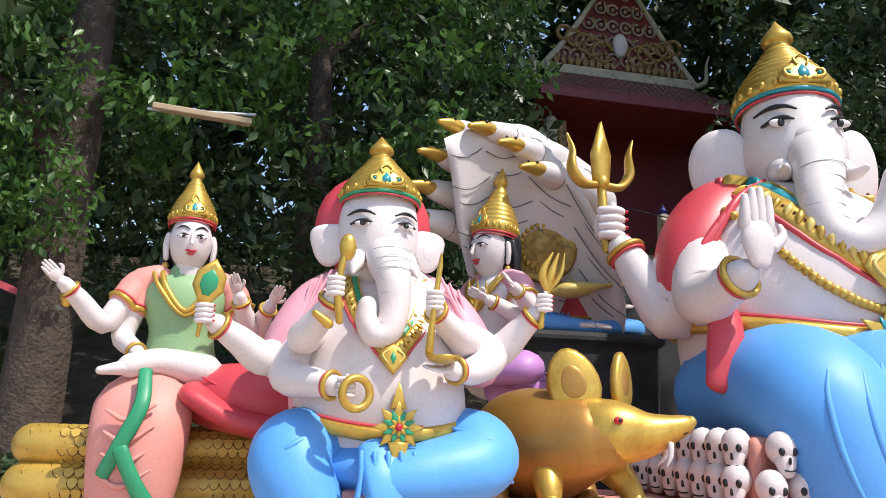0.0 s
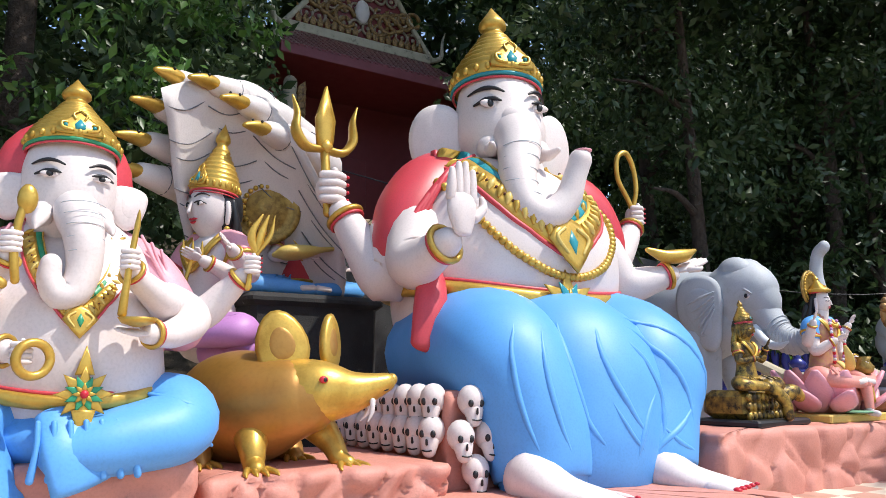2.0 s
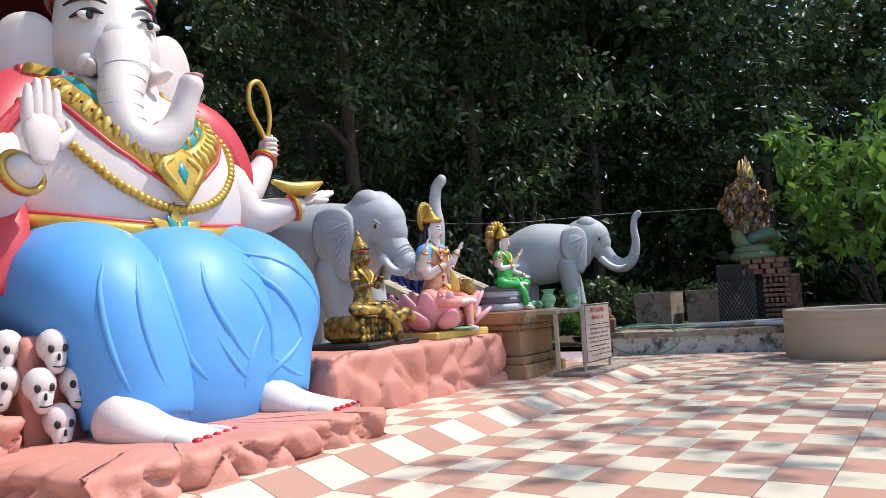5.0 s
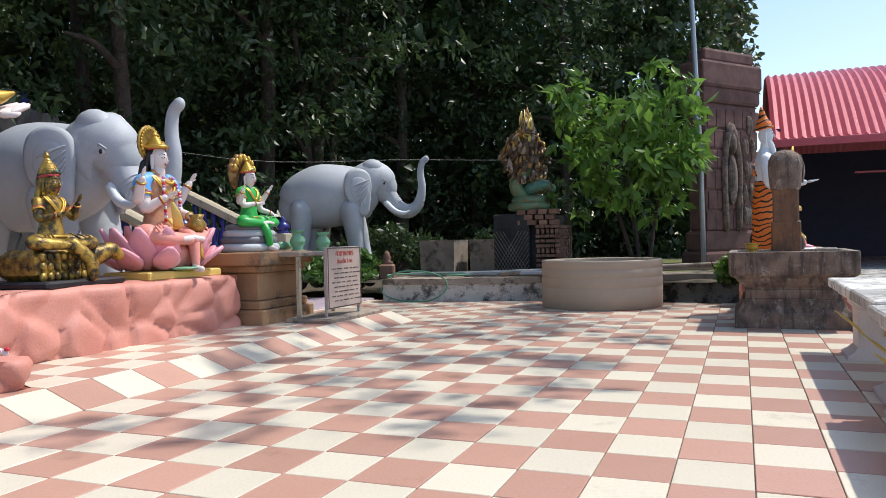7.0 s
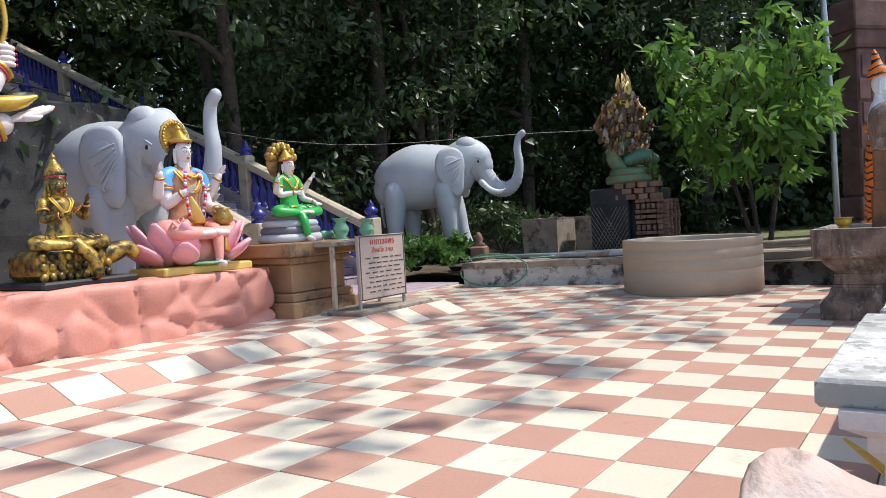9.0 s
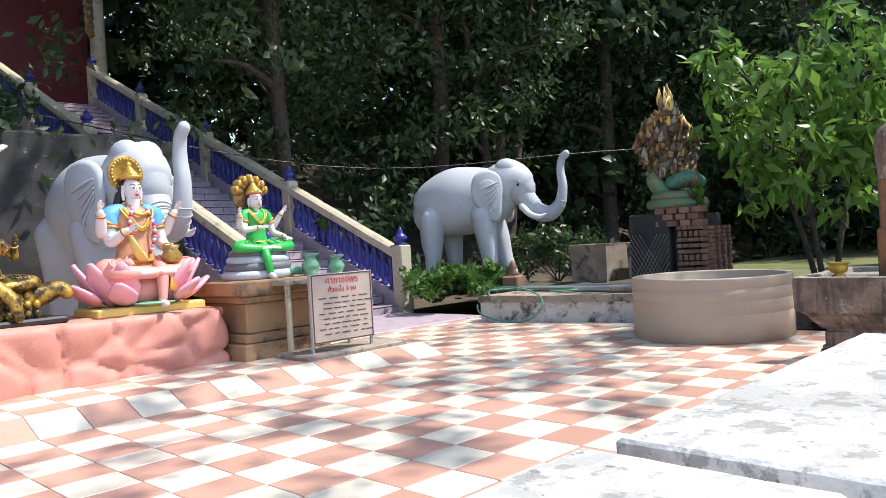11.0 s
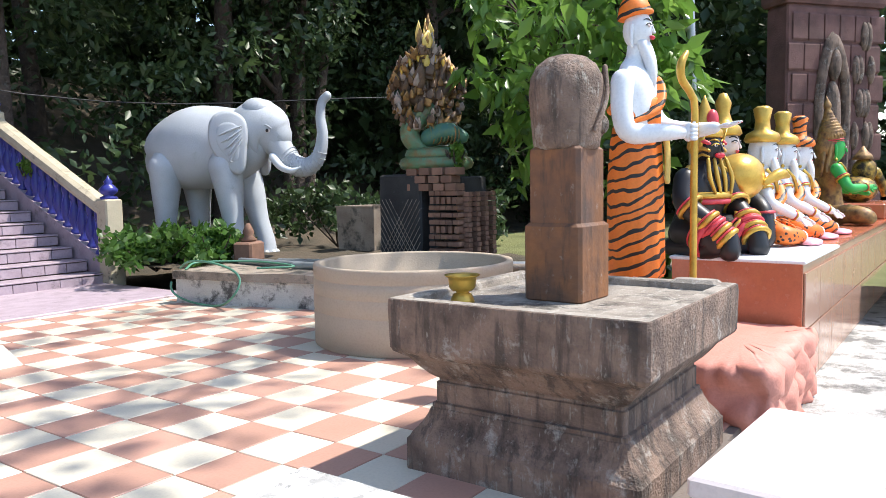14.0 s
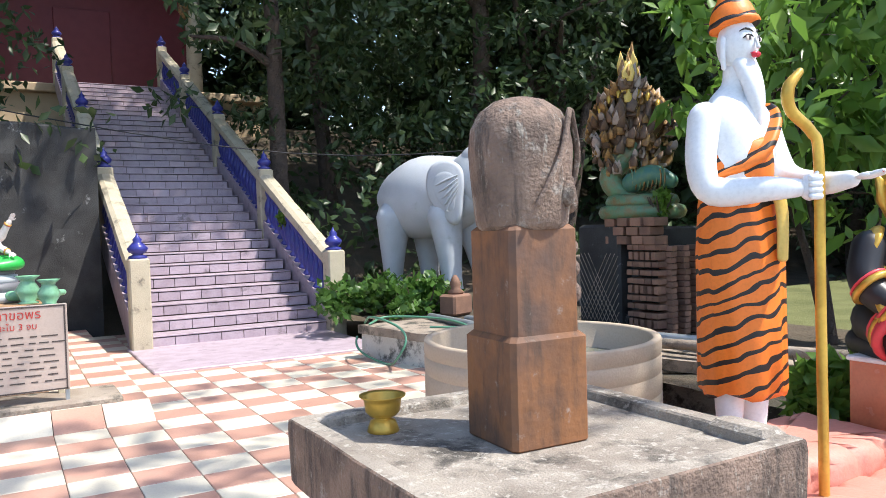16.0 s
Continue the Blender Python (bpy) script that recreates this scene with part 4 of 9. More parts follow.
def tall_crown(s, c, R, h, rim=GREEN, tilt=(-7, 0, 0), mat=GOLD, jewel=TEAL, squash=1.0):
    """Domed crown of stacked beaded rings with a bulb finial and a front plaque."""
    prof = [(0.97, -0.03), (1.03, 0.0), (1.04, 0.10), (1.0, 0.125)]
    rings = 6
    for k in range(rings):
        u = k / rings
        r0 = 1.0 - 0.64 * u ** 1.15
        z0 = 0.125 + 0.42 * u
        prof += [(r0 * 0.97, z0 + 0.012), (r0 * 1.01, z0 + 0.035), (r0 * 0.96, z0 + 0.062)]
    prof += [(0.36, 0.56), (0.40, 0.585), (0.34, 0.62), (0.26, 0.66), (0.22, 0.70), (0.27, 0.72), (0.33, 0.75), (0.31, 0.80), (0.2, 0.87), (0.09, 0.94), (0.01, 1.0)]
    s.lathe(c, [(r * R, z * h) for r, z in prof], mat, 40, rot=tilt, ribs=20, rib=0.012, squash=squash)
    e = Euler([radians(a) for a in tilt]).to_matrix()
    hoop(s, Vector(c) - e @ Vector((0, 0, 0.03 * h)), R * 1.01, R * 1.01 * squash, 0.05 * R, rim, n=36, rot=tilt)
    hoop(s, Vector(c) - e @ Vector((0, 0, 0.07 * h)), R * 1.0, R * 1.0 * squash, 0.03 * R, RED, n=36, rot=tilt)
    for a in range(0, 360, 15):
        q = radians(a)
        p = Vector(c) + e @ Vector((1.03 * R * math.sin(q), -1.03 * R * squash * math.cos(q), 0.055 * h))
        s.ball(p, (0.075 * R, 0.075 * R, 0.045 * h), mat, n=8, k=5)
    # plaque with curled leaves and a set stone
    m = Matrix.Translation(Vector(c) + e @ Vector((0, -1.04 * R * squash, 0.02 * h))) @ (e.to_4x4() @ Matrix.Rotation(radians(-14), 4, "X"))
    s.plate([(-0.5 * R, 0), (-0.46 * R, 0.14 * h), (-0.28 * R, 0.21 * h), (0, 0.34 * h), (0.28 * R, 0.21 * h), (0.46 * R, 0.14 * h), (0.5 * R, 0)], 0.12 * R, m, mat)
    s.plate([(-0.11 * R, 0.05 * h), (-0.13 * R, 0.12 * h), (0, 0.22 * h), (0.13 * R, 0.12 * h), (0.11 * R, 0.05 * h)], 0.19 * R, m, jewel)
    for sx in (-1, 1):
        s.tube([(*(m @ Vector((sx * 0.16 * R, -0.08 * R, 0.03 * h))), 0.035 * R), (*(m @ Vector((sx * 0.36 * R, -0.08 * R, 0.05 * h))), 0.045 * R), (*(m @ Vector((sx * 0.38 * R, -0.08 * R, 0.12 * h))), 0.04 * R), (*(m @ Vector((sx * 0.26 * R, -0.08 * R, 0.13 * h))), 0.025 * R)], mat, 6, 4)
        s.ball(m @ Vector((sx * 0.3 * R, -0.07 * R, 0.09 * h)), 0.05 * R, jewel, n=8, k=5)
        s.tube([(*(m @ Vector((sx * 0.1 * R, -0.07 * R, 0.2 * h))), 0.03 * R), (*(m @ Vector((sx * 0.14 * R, -0.07 * R, 0.27 * h))), 0.03 * R), (*(m @ Vector((0, -0.07 * R, 0.33 * h))), 0.015 * R)], mat, 6, 3)


from mathutils.bvhtree import BVHTree


class Chest:
    """Front surface of a body, to lay jewellery on."""

    def __init__(self, rows, n=32):
        d = Sculpt()
        d.tube(rows, WHITE, n, 5)
        self.tree = BVHTree.FromPolygons([tuple(q) for q in d.v], d.f)

    def at(self, x, z, y0=-2.0):
        p = self.tree.ray_cast(Vector((x, y0, z)), Vector((0, 1, 0)))[0]
        return p.y if p else None


def soften(pts, times=2):
    """Rounds the corners of a closed outline."""
    for _ in range(times):
        out = []
        for (ax, az), (bx, bz) in zip(pts, list(pts[1:]) + [pts[0]]):
            out += [(ax * 0.75 + bx * 0.25, az * 0.75 + bz * 0.25), (ax * 0.25 + bx * 0.75, az * 0.25 + bz * 0.75)]
        pts = out
    return pts


def bib(s, chest, x0, top, inner, outer, point, inlay, lift, spread=92):
    """Broad gilt collar lying on the chest: inlaid strip inside, leaf relief, red outer edge and a hanging plaque."""
    n = 44
    last = [chest.at(x0, top - outer[1] * 0.8)]

    def at(phi, v, up):
        x = x0 + (inner[0] + (outer[0] - inner[0]) * v) * math.sin(phi)
        z = top - (inner[1] + (outer[1] - inner[1]) * v) * math.cos(phi) - point * v * max(0.0, 1 - abs(phi) / 0.5)
        y = chest.at(x, z)
        last[0] = y if y is not None else last[0]
        return Vector((x, last[0] - up, z))

    def strip(v0, v1, up, mat):
        rings = []
        for k in range(n + 1):
            phi = radians(-spread + 2 * spread * k / n)
            rings.append([at(phi, v0, up - lift * 0.3), at(phi, v0 * 0.75 + v1 * 0.25, up), at(phi, v0 * 0.25 + v1 * 0.75, up), at(phi, v1, up - lift * 0.3), at(phi, v1, -lift), at(phi, v0, -lift)])
        s.rings(rings, mat)

    strip(0.0, 0.08, lift * 1.35, GOLD)
    strip(0.07, 0.34, lift * 1.0, inlay)
    strip(0.32, 0.94, lift * 1.15, GOLD)
    strip(0.92, 1.02, lift * 1.25, RED)
    w = outer[0] - inner[0]
    for k in range(31):
        phi = radians(-spread + 2 * spread * k / 30)
        a, q = at(phi - 0.03, 0.44, lift * 1.2), at(phi + 0.03, 0.8, lift * 1.2)
        s.tube([(*a, w * 0.04), (*a.lerp(q, 0.5), w * 0.12), (*q, w * 0.04)], YELLOW if k % 2 else GOLD, 6, 2)
        s.ball(at(phi + 0.055, 0.62, lift * 1.15), w * 0.05, SNAKEBROWN, n=6, k=4)
    for k in range(-3, 4):
        s.ball(at(k * 0.28, 0.21, lift * 1.1), (w * 0.09, w * 0.05, w * 0.16), GOLD, n=8, k=5)
    c = at(0, 0.72, lift * 1.6)
    m = Matrix.LocRotScale(c, Euler((radians(-14), 0, 0)), None)
    d = w * 0.75
    s.plate([(-d, 0.1 * d), (-0.5 * d, 0.75 * d), (0, 1.0 * d), (0.5 * d, 0.75 * d), (d, 0.1 * d), (0.45 * d, -0.6 * d), (0, -1.1 * d), (-0.45 * d, -0.6 * d)], lift * 1.2, m, GOLD)
    s.plate([(-0.22 * d, 0), (0, 0.5 * d), (0.22 * d, 0), (0, -0.5 * d)], lift * 1.9, m, inlay)
    for sx in (-1, 1):
        s.tube([(*(m @ Vector((sx * 0.3 * d, -lift * 0.7, 0.5 * d))), 0.07 * d), (*(m @ Vector((sx * 0.7 * d, -lift * 0.7, 0.15 * d))), 0.08 * d), (*(m @ Vector((sx * 0.35 * d, -lift * 0.7, -0.4 * d))), 0.05 * d)], YELLOW, 6, 4)


SNAKEBROWN = material("collar outline paint", (0.16, 0.05, 0.02), 0.6, bump=0)


def flower(s, c, R, mats, n=8, face=(0, -1, 0)):
    """A petalled medallion whose petals lie across the way face."""
    q = Vector(face).to_track_quat("Y", "Z").to_matrix().to_4x4()
    base = Matrix.Translation(c) @ q
    for ring, (r0, mat) in enumerate(((1.0, mats[0]), (0.68, mats[1]), (0.42, mats[0]))):
        for k in range(n):
            m = base @ Matrix.Rotation(2 * math.pi * (k + ring * 0.5) / n, 4, "Y") @ Matrix.Translation((0, 0.02 * R * (1 + ring * 2), 0))
            w = 0.2 * r0 * R
            s.plate([(-w * 0.6, 0.12 * R), (-w, 0.5 * r0 * R), (0, r0 * R), (w, 0.5 * r0 * R), (w * 0.6, 0.12 * R)], 0.08 * R, m, mat)
    s.ball(Vector(c) + Vector(face).normalized() * 0.08 * R, 0.16 * R, LIPS, n=10, k=6)


# ---- tall elephant god on the rock seat ----
def tall_elephant_god():
    s = Sculpt(Matrix.Translation((-0.035, 0.012, -0.072)) @ Matrix.Scale(1.06, 4))
    s.skin = WHITE
    s.tube([(5.15, 5.8, 1.7, 1.1, 0.9), (5.15, 5.65, 2.15, 1.2, 1.0), (5.15, 5.66, 2.55, 1.13, 0.92), (5.17, 5.75, 2.95, 0.98, 0.66), (5.2, 5.8, 3.25, 0.62, 0.46), (5.2, 5.75, 3.45, 0.42, 0.4)], WHITE, 32, 5)
    # trousers and drapery
    s.tube([(4.65, 5.7, 1.42, 0.72, 0.55), (4.42, 5.0, 1.45, 0.62, 0.52), (4.32, 4.55, 1.30, 0.52, 0.48), (4.36, 4.3, 0.92, 0.44, 0.40), (4.38, 4.2, 0.52, 0.40, 0.34), (4.38, 4.18, 0.44, 0.36, 0.28)], BLUE, 24, 6)
    s.tube([(5.7, 5.7, 1.42, 0.76, 0.55), (5.80, 5.0, 1.47, 0.64, 0.54), (5.80, 4.5, 1.30, 0.55, 0.48), (5.62, 4.32, 0.92, 0.46, 0.40), (5.46, 4.2, 0.56, 0.44, 0.36), (5.44, 4.18, 0.48, 0.4, 0.3)], BLUE, 24, 6)
    s.tube([(5.05, 5.6, 1.40, 0.85, 0.52), (5.09, 4.8, 1.42, 0.74, 0.54), (5.07, 4.45, 1.2, 0.70, 0.50), (4.97, 4.27, 0.8, 0.62, 0.42), (4.92, 4.2, 0.5, 0.54, 0.36)], BLUE, 20, 5)
    s.ball((5.15, 5.7, 1.42), (1.18, 1.0, 0.52), BLUE, n=32, k=14)
    lap = Sculpt()
    lap.v, lap.f, lap.mats = [s.m.inverted() @ q for q in s.v], s.f, s.mats
    cloth = BVHTree.FromPolygons([tuple(q) for q in lap.v], [f for f in lap.f])

    def fold(line, r):
        pts = []
        for x, z, *_ in smooth_path([(x, z, 0.0, 1.0) for x, z in line], 6):
            hit = cloth.ray_cast(Vector((x, 1.0, z)), Vector((0, 1, 0)))[0]
            if hit:
                pts.append(hit)
        n = len(pts)
        if n > 3:
            s.tube([(*(p + Vector((0, r * 0.35, 0))), max(0.006, r * 0.7 * math.sin(math.pi * (k + 0.6) / (n + 0.2)))) for k, p in enumerate(pts)], BLUE, 8, 1)

    for line, r in (([(5.15, 1.72), (5.7, 1.6), (6.05, 1.25), (6.05, 0.8)], 0.05), ([(5.1, 1.68), (5.5, 1.45), (5.72, 1.05), (5.7, 0.6)], 0.055), ([(5.05, 1.6), (5.3, 1.3), (5.42, 0.95), (5.3, 0.6)], 0.06),
                    ([(4.95, 1.72), (4.85, 1.35), (5.0, 0.95), (5.25, 0.62)], 0.055), ([(4.7, 1.74), (4.55, 1.35), (4.62, 0.9), (4.85, 0.55)], 0.05), ([(4.45, 1.74), (4.28, 1.35), (4.3, 0.9), (4.45, 0.5)], 0.045),
                    ([(4.2, 1.7), (4.05, 1.35), (4.08, 0.9), (4.2, 0.55)], 0.04), ([(5.45, 1.2), (5.2, 0.95), (5.05, 0.7), (5.0, 0.55)], 0.045), ([(5.95, 1.1), (5.6, 0.85), (5.35, 0.7), (5.2, 0.55)], 0.045),
                    ([(5.35, 0.85), (5.5, 0.7), (5.75, 0.6)], 0.04), ([(4.8, 1.1), (4.95, 0.8), (5.15, 0.6)], 0.035)):
        fold(line, r)
    for y0, x0, x1, y1 in ((3.95, 4.1, 4.36, 3.52), (3.95, 5.36, 5.62, 3.5)):
        s.tube([(x0, y0 + 0.1, 0.50, 0.17, 0.2), (x0 + 0.05, y0 - 0.05, 0.47, 0.2, 0.16), ((x0 + x1) / 2, (y0 + y1) / 2, 0.42, 0.2, 0.11), (x1, y1, 0.385, 0.2, 0.07)], WHITE, 16, 4)
        for k in range(5):
            u = k / 4
            px, py = x1 - 0.19 + 0.42 * u, y1 - 0.10 + 0.02 * k + 0.06 * u
            r = 0.062 - 0.006 * k
            s.tube([(px - 0.02, py + 0.12, 0.39, r), (px, py, 0.385, r * 0.9), (px + 0.01, py - 0.06, 0.375, r * 0.7)], WHITE, 8, 2)
            s.ball((px + 0.012, py - 0.08, 0.405), (r * 0.55, r * 0.6, r * 0.35), LIPS, n=8, k=5)
    # shawl
    for pts in ([(4.85, 5.95, 3.22, 0.26), (4.42, 5.82, 2.98, 0.37), (4.12, 5.7, 2.66, 0.36), (3.98, 5.6, 2.36, 0.31)], [(5.65, 5.98, 3.22, 0.3), (6.2, 5.9, 3.0, 0.42), (6.5, 5.85, 2.68, 0.38), (6.6, 5.8, 2.38, 0.28)]):
        s.tube(pts, RED, 20, 5)
    for dx in (0.0, 0.14, 0.26):
        s.tube([(4.72 - dx, 5.55 - dx * 0.2, 3.32 - dx * 0.5, 0.02), (4.3 - dx * 0.6, 5.36, 3.05 - dx * 0.7, 0.035), (4.0 - dx * 0.3, 5.32, 2.6, 0.03)], RED, 8, 5)
        s.tube([(6.0 + dx, 5.6, 3.28 - dx * 0.6, 0.02), (6.35 + dx * 0.6, 5.5, 2.95 - dx, 0.035), (6.5 + dx * 0.3, 5.52, 2.6, 0.03)], RED, 8, 5)
    s.tube([(3.98, 5.35, 2.3, 0.1, 0.12), (3.95, 5.1, 2.0, 0.13, 0.10), (3.88, 4.98, 1.75, 0.15, 0.08), (3.82, 4.92, 1.45, 0.15, 0.06)], RED, 12, 5)
    # arms
    a1 = [(3.98, 5.72, 2.5, 0.27), (3.86, 5.68, 2.08, 0.245), (3.72, 5.88, 2.35, 0.19), (3.58, 6.08, 2.72, 0.13)]
    a2 = [(4.05, 5.5, 2.5, 0.26), (3.84, 5.2, 2.16, 0.23), (3.84, 4.95, 2.18, 0.18), (3.88, 4.72, 2.27, 0.125)]
    a3 = [(6.5, 5.85, 2.55, 0.24), (6.95, 5.98, 2.5, 0.2), (7.3, 6.08, 2.78, 0.15), (7.5, 6.16, 3.02, 0.11)]
    a4 = [(6.35, 5.55, 2.5, 0.25), (6.55, 5.42, 2.18, 0.21), (6.85, 5.28, 2.22, 0.15), (7.02, 5.2, 2.28, 0.11)]
    for a in (a1, a2, a3, a4):
        s.tube(a, WHITE, 16, 6)
        cuff(s, a[-2][:3], a[-1][:3], a[-1][3] * 1.25)
    fist(s, (3.5, 6.2, 2.95), 0.22, WHITE, LIPS)
    palm(s, (3.95, 4.62, 2.50), 0.30, WHITE, (0.02, 0.1, 1), (0.1, -1, 0), None)
    fist(s, (7.57, 6.2, 3.15), 0.17, WHITE, LIPS)
    palm(s, (7.2, 5.14, 2.36), 0.2, WHITE, (1, -0.15, 0.35), (0, -0.3, 1), LIPS)
    # trident, noose, broken tusk
    s.tube([(3.48, 6.18, 2.72, 0.045), (3.47, 6.26, 3.32, 0.045)], GOLD, 10, 1)
    m = pose(3.47, 6.27, 3.36, 0, 0, 8)
    s.plate([(-0.07, -0.03), (-0.09, 0.12), (-0.105, 0.3), (0, 0.64), (0.105, 0.3), (0.09, 0.12), (0.07, -0.03)], 0.09, m, GOLD, 0.5)
    for sx in (-1, 1):
        s.tube([(3.47 + sx * 0.02, 6.27, 3.36, 0.06), (3.47 + sx * 0.2, 6.27 + sx * 0.02, 3.36, 0.075), (3.47 + sx * 0.31, 6.27 + sx * 0.03, 3.5, 0.075), (3.47 + sx * 0.29, 6.27, 3.68, 0.05), (3.47 + sx * 0.34, 6.28, 3.85, 0.012)], GOLD, 8, 4, flat=0.55)
    s.plate([(-0.07, 0), (0, 0.07), (0.07, 0), (0, -0.07)], 0.13, pose(3.47, 6.25, 3.38), GOLD)
    s.tube([(7.63, 6.16, 2.95, 0.03), (7.56, 6.18, 3.2, 0.03), (7.62, 6.18, 3.5, 0.03), (7.6, 6.2, 3.78, 0.032), (7.48, 6.2, 3.95, 0.034), (7.33, 6.2, 3.86, 0.032), (7.33, 6.2, 3.6, 0.03), (7.47, 6.18, 3.35, 0.03), (7.55, 6.18, 3.2, 0.03)], GOLD, 8, 6)
    s.tube([(6.7, 5.2, 2.52, 0.03), (6.9, 5.14, 2.46, 0.07), (7.12, 5.1, 2.48, 0.075), (7.3, 5.08, 2.55, 0.02)], GOLD, 10, 5)
    # belt and necklaces
    hoop(s, (5.15, 5.67, 1.98), 1.22, 1.03, 0.05, GOLD, dip=0.14, flat=1.6, n=56)
    hoop(s, (5.15, 5.67, 2.07), 1.21, 1.02, 0.018, RED, dip=0.14, n=56)
    flower(s, (5.05, 4.6, 1.83), 0.3, (GOLD, TEAL), 6, (0, -1, 0.2))
    body = Chest([(5.15, 5.65, 2.15, 1.2, 1.0), (5.15, 5.66, 2.55, 1.13, 0.92), (5.17, 5.75, 2.95, 0.98, 0.66), (5.2, 5.8, 3.25, 0.62, 0.46), (5.2, 5.75, 3.45, 0.42, 0.4)])
    bib(s, body, 5.12, 3.3, (0.46, 0.58), (0.80, 0.98), 0.10, TEAL, 0.035)
    for k in range(61):
        phi = radians(-96 + 192 * k / 60)
        x, z = 5.12 + 0.93 * math.sin(phi), 3.22 - 1.16 * math.cos(phi)
        y = body.at(x, z)
        if y is not None:
            s.ball((x, y - 0.03, z), (0.045, 0.04, 0.04), GOLD, n=8, k=6)
    s.m = s.m @ Matrix.Translation((5.17, 5.75, 0)) @ Matrix.Rotation(radians(-16), 4, "Z") @ Matrix.Translation((-5.17, -5.75, 0))
    # head
    hc = (5.17, 5.75, 3.75)
    s.tube([(5.17, 5.72, 3.26, 0.34, 0.38), (5.17, 5.72, 3.55, 0.46, 0.50), (5.17, 5.74, 3.85, 0.445, 0.46), (5.17, 5.78, 4.12, 0.40, 0.41), (5.17, 5.8, 4.26, 0.36, 0.36)], WHITE, 28, 6)
    s.ball((5.19, 5.33, 3.66), (0.20, 0.16, 0.17), WHITE, n=18, k=12)
    s.tube([(5.20, 5.50, 3.62, 0.24), (5.18, 5.27, 3.48, 0.235), (5.11, 5.06, 3.24, 0.20), (5.03, 4.9, 2.97, 0.175), (5.06, 4.8, 2.70, 0.16), (5.24, 4.74, 2.61, 0.15), (5.42, 4.72, 2.76, 0.125), (5.50, 4.70, 2.98, 0.105), (5.55, 4.68, 3.14, 0.105)], WHITE, 22, 7)
    for k in range(0, 9, 2):
        p = smooth_path([(5.12, 5.07, 3.28, 0.208), (5.03, 4.9, 2.97, 0.181), (5.06, 4.8, 2.70, 0.166)], 5)[k]
        hoop(s, p[:3], p[3], p[3] * 0.96, 0.0045, GREYPAINT, n=20, tube_n=5, a0=205, a1=335, rot=(-16 + k * 2, 0, 0))
    s.ball((5.57, 4.67, 3.215), (0.085, 0.085, 0.02), PINK, n=12, k=5)
    for sx, x in ((-1, 4.93), (1, 5.44)):
        s.ball((x, 5.40, 3.40), (0.12, 0.15, 0.12), WHITE, n=16, k=10)
        s.tube([(x, 5.32, 3.37, 0.08), (x + sx * 0.04, 5.20, 3.32, 0.06), (x + sx * 0.08, 5.08, 3.34, 0.03)], WHITE, 10, 4)
        m = pose(5.17 + sx * 0.66, 5.86, 3.54, 0, 0, sx * 30)
        s.plate(soften([(sx * a, b) for a, b in ((-0.28, 0.30), (-0.1, 0.42), (0.14, 0.38), (0.27, 0.15), (0.24, -0.15), (0.08, -0.42), (-0.12, -0.5), (-0.26, -0.3), (-0.3, 0))]), 0.13, m, WHITE, 0.2)
        s.plate(soften([(sx * a * 0.72, b * 0.72) for a, b in ((-0.28, 0.30), (-0.1, 0.42), (0.14, 0.38), (0.27, 0.15), (0.24, -0.15), (0.08, -0.42), (-0.12, -0.5), (-0.26, -0.3), (-0.3, 0))]), 0.09, m, WHITE, 0.3)
    features(s, (5.18, 5.74, 3.80), (0.47, 0.50, 0.52), lips=False, scale=1.6, eye_at=(0.55, 0.05), wide=0.22, open_eye=0.085)
    tall_crown(s, (5.17, 5.80, 4.15), 0.455, 1.0, rim=TEAL)
    s.thing("statue", "tall white elephant-headed god in blue trousers and red shawl", "statue", "court statues")


tall_elephant_god()


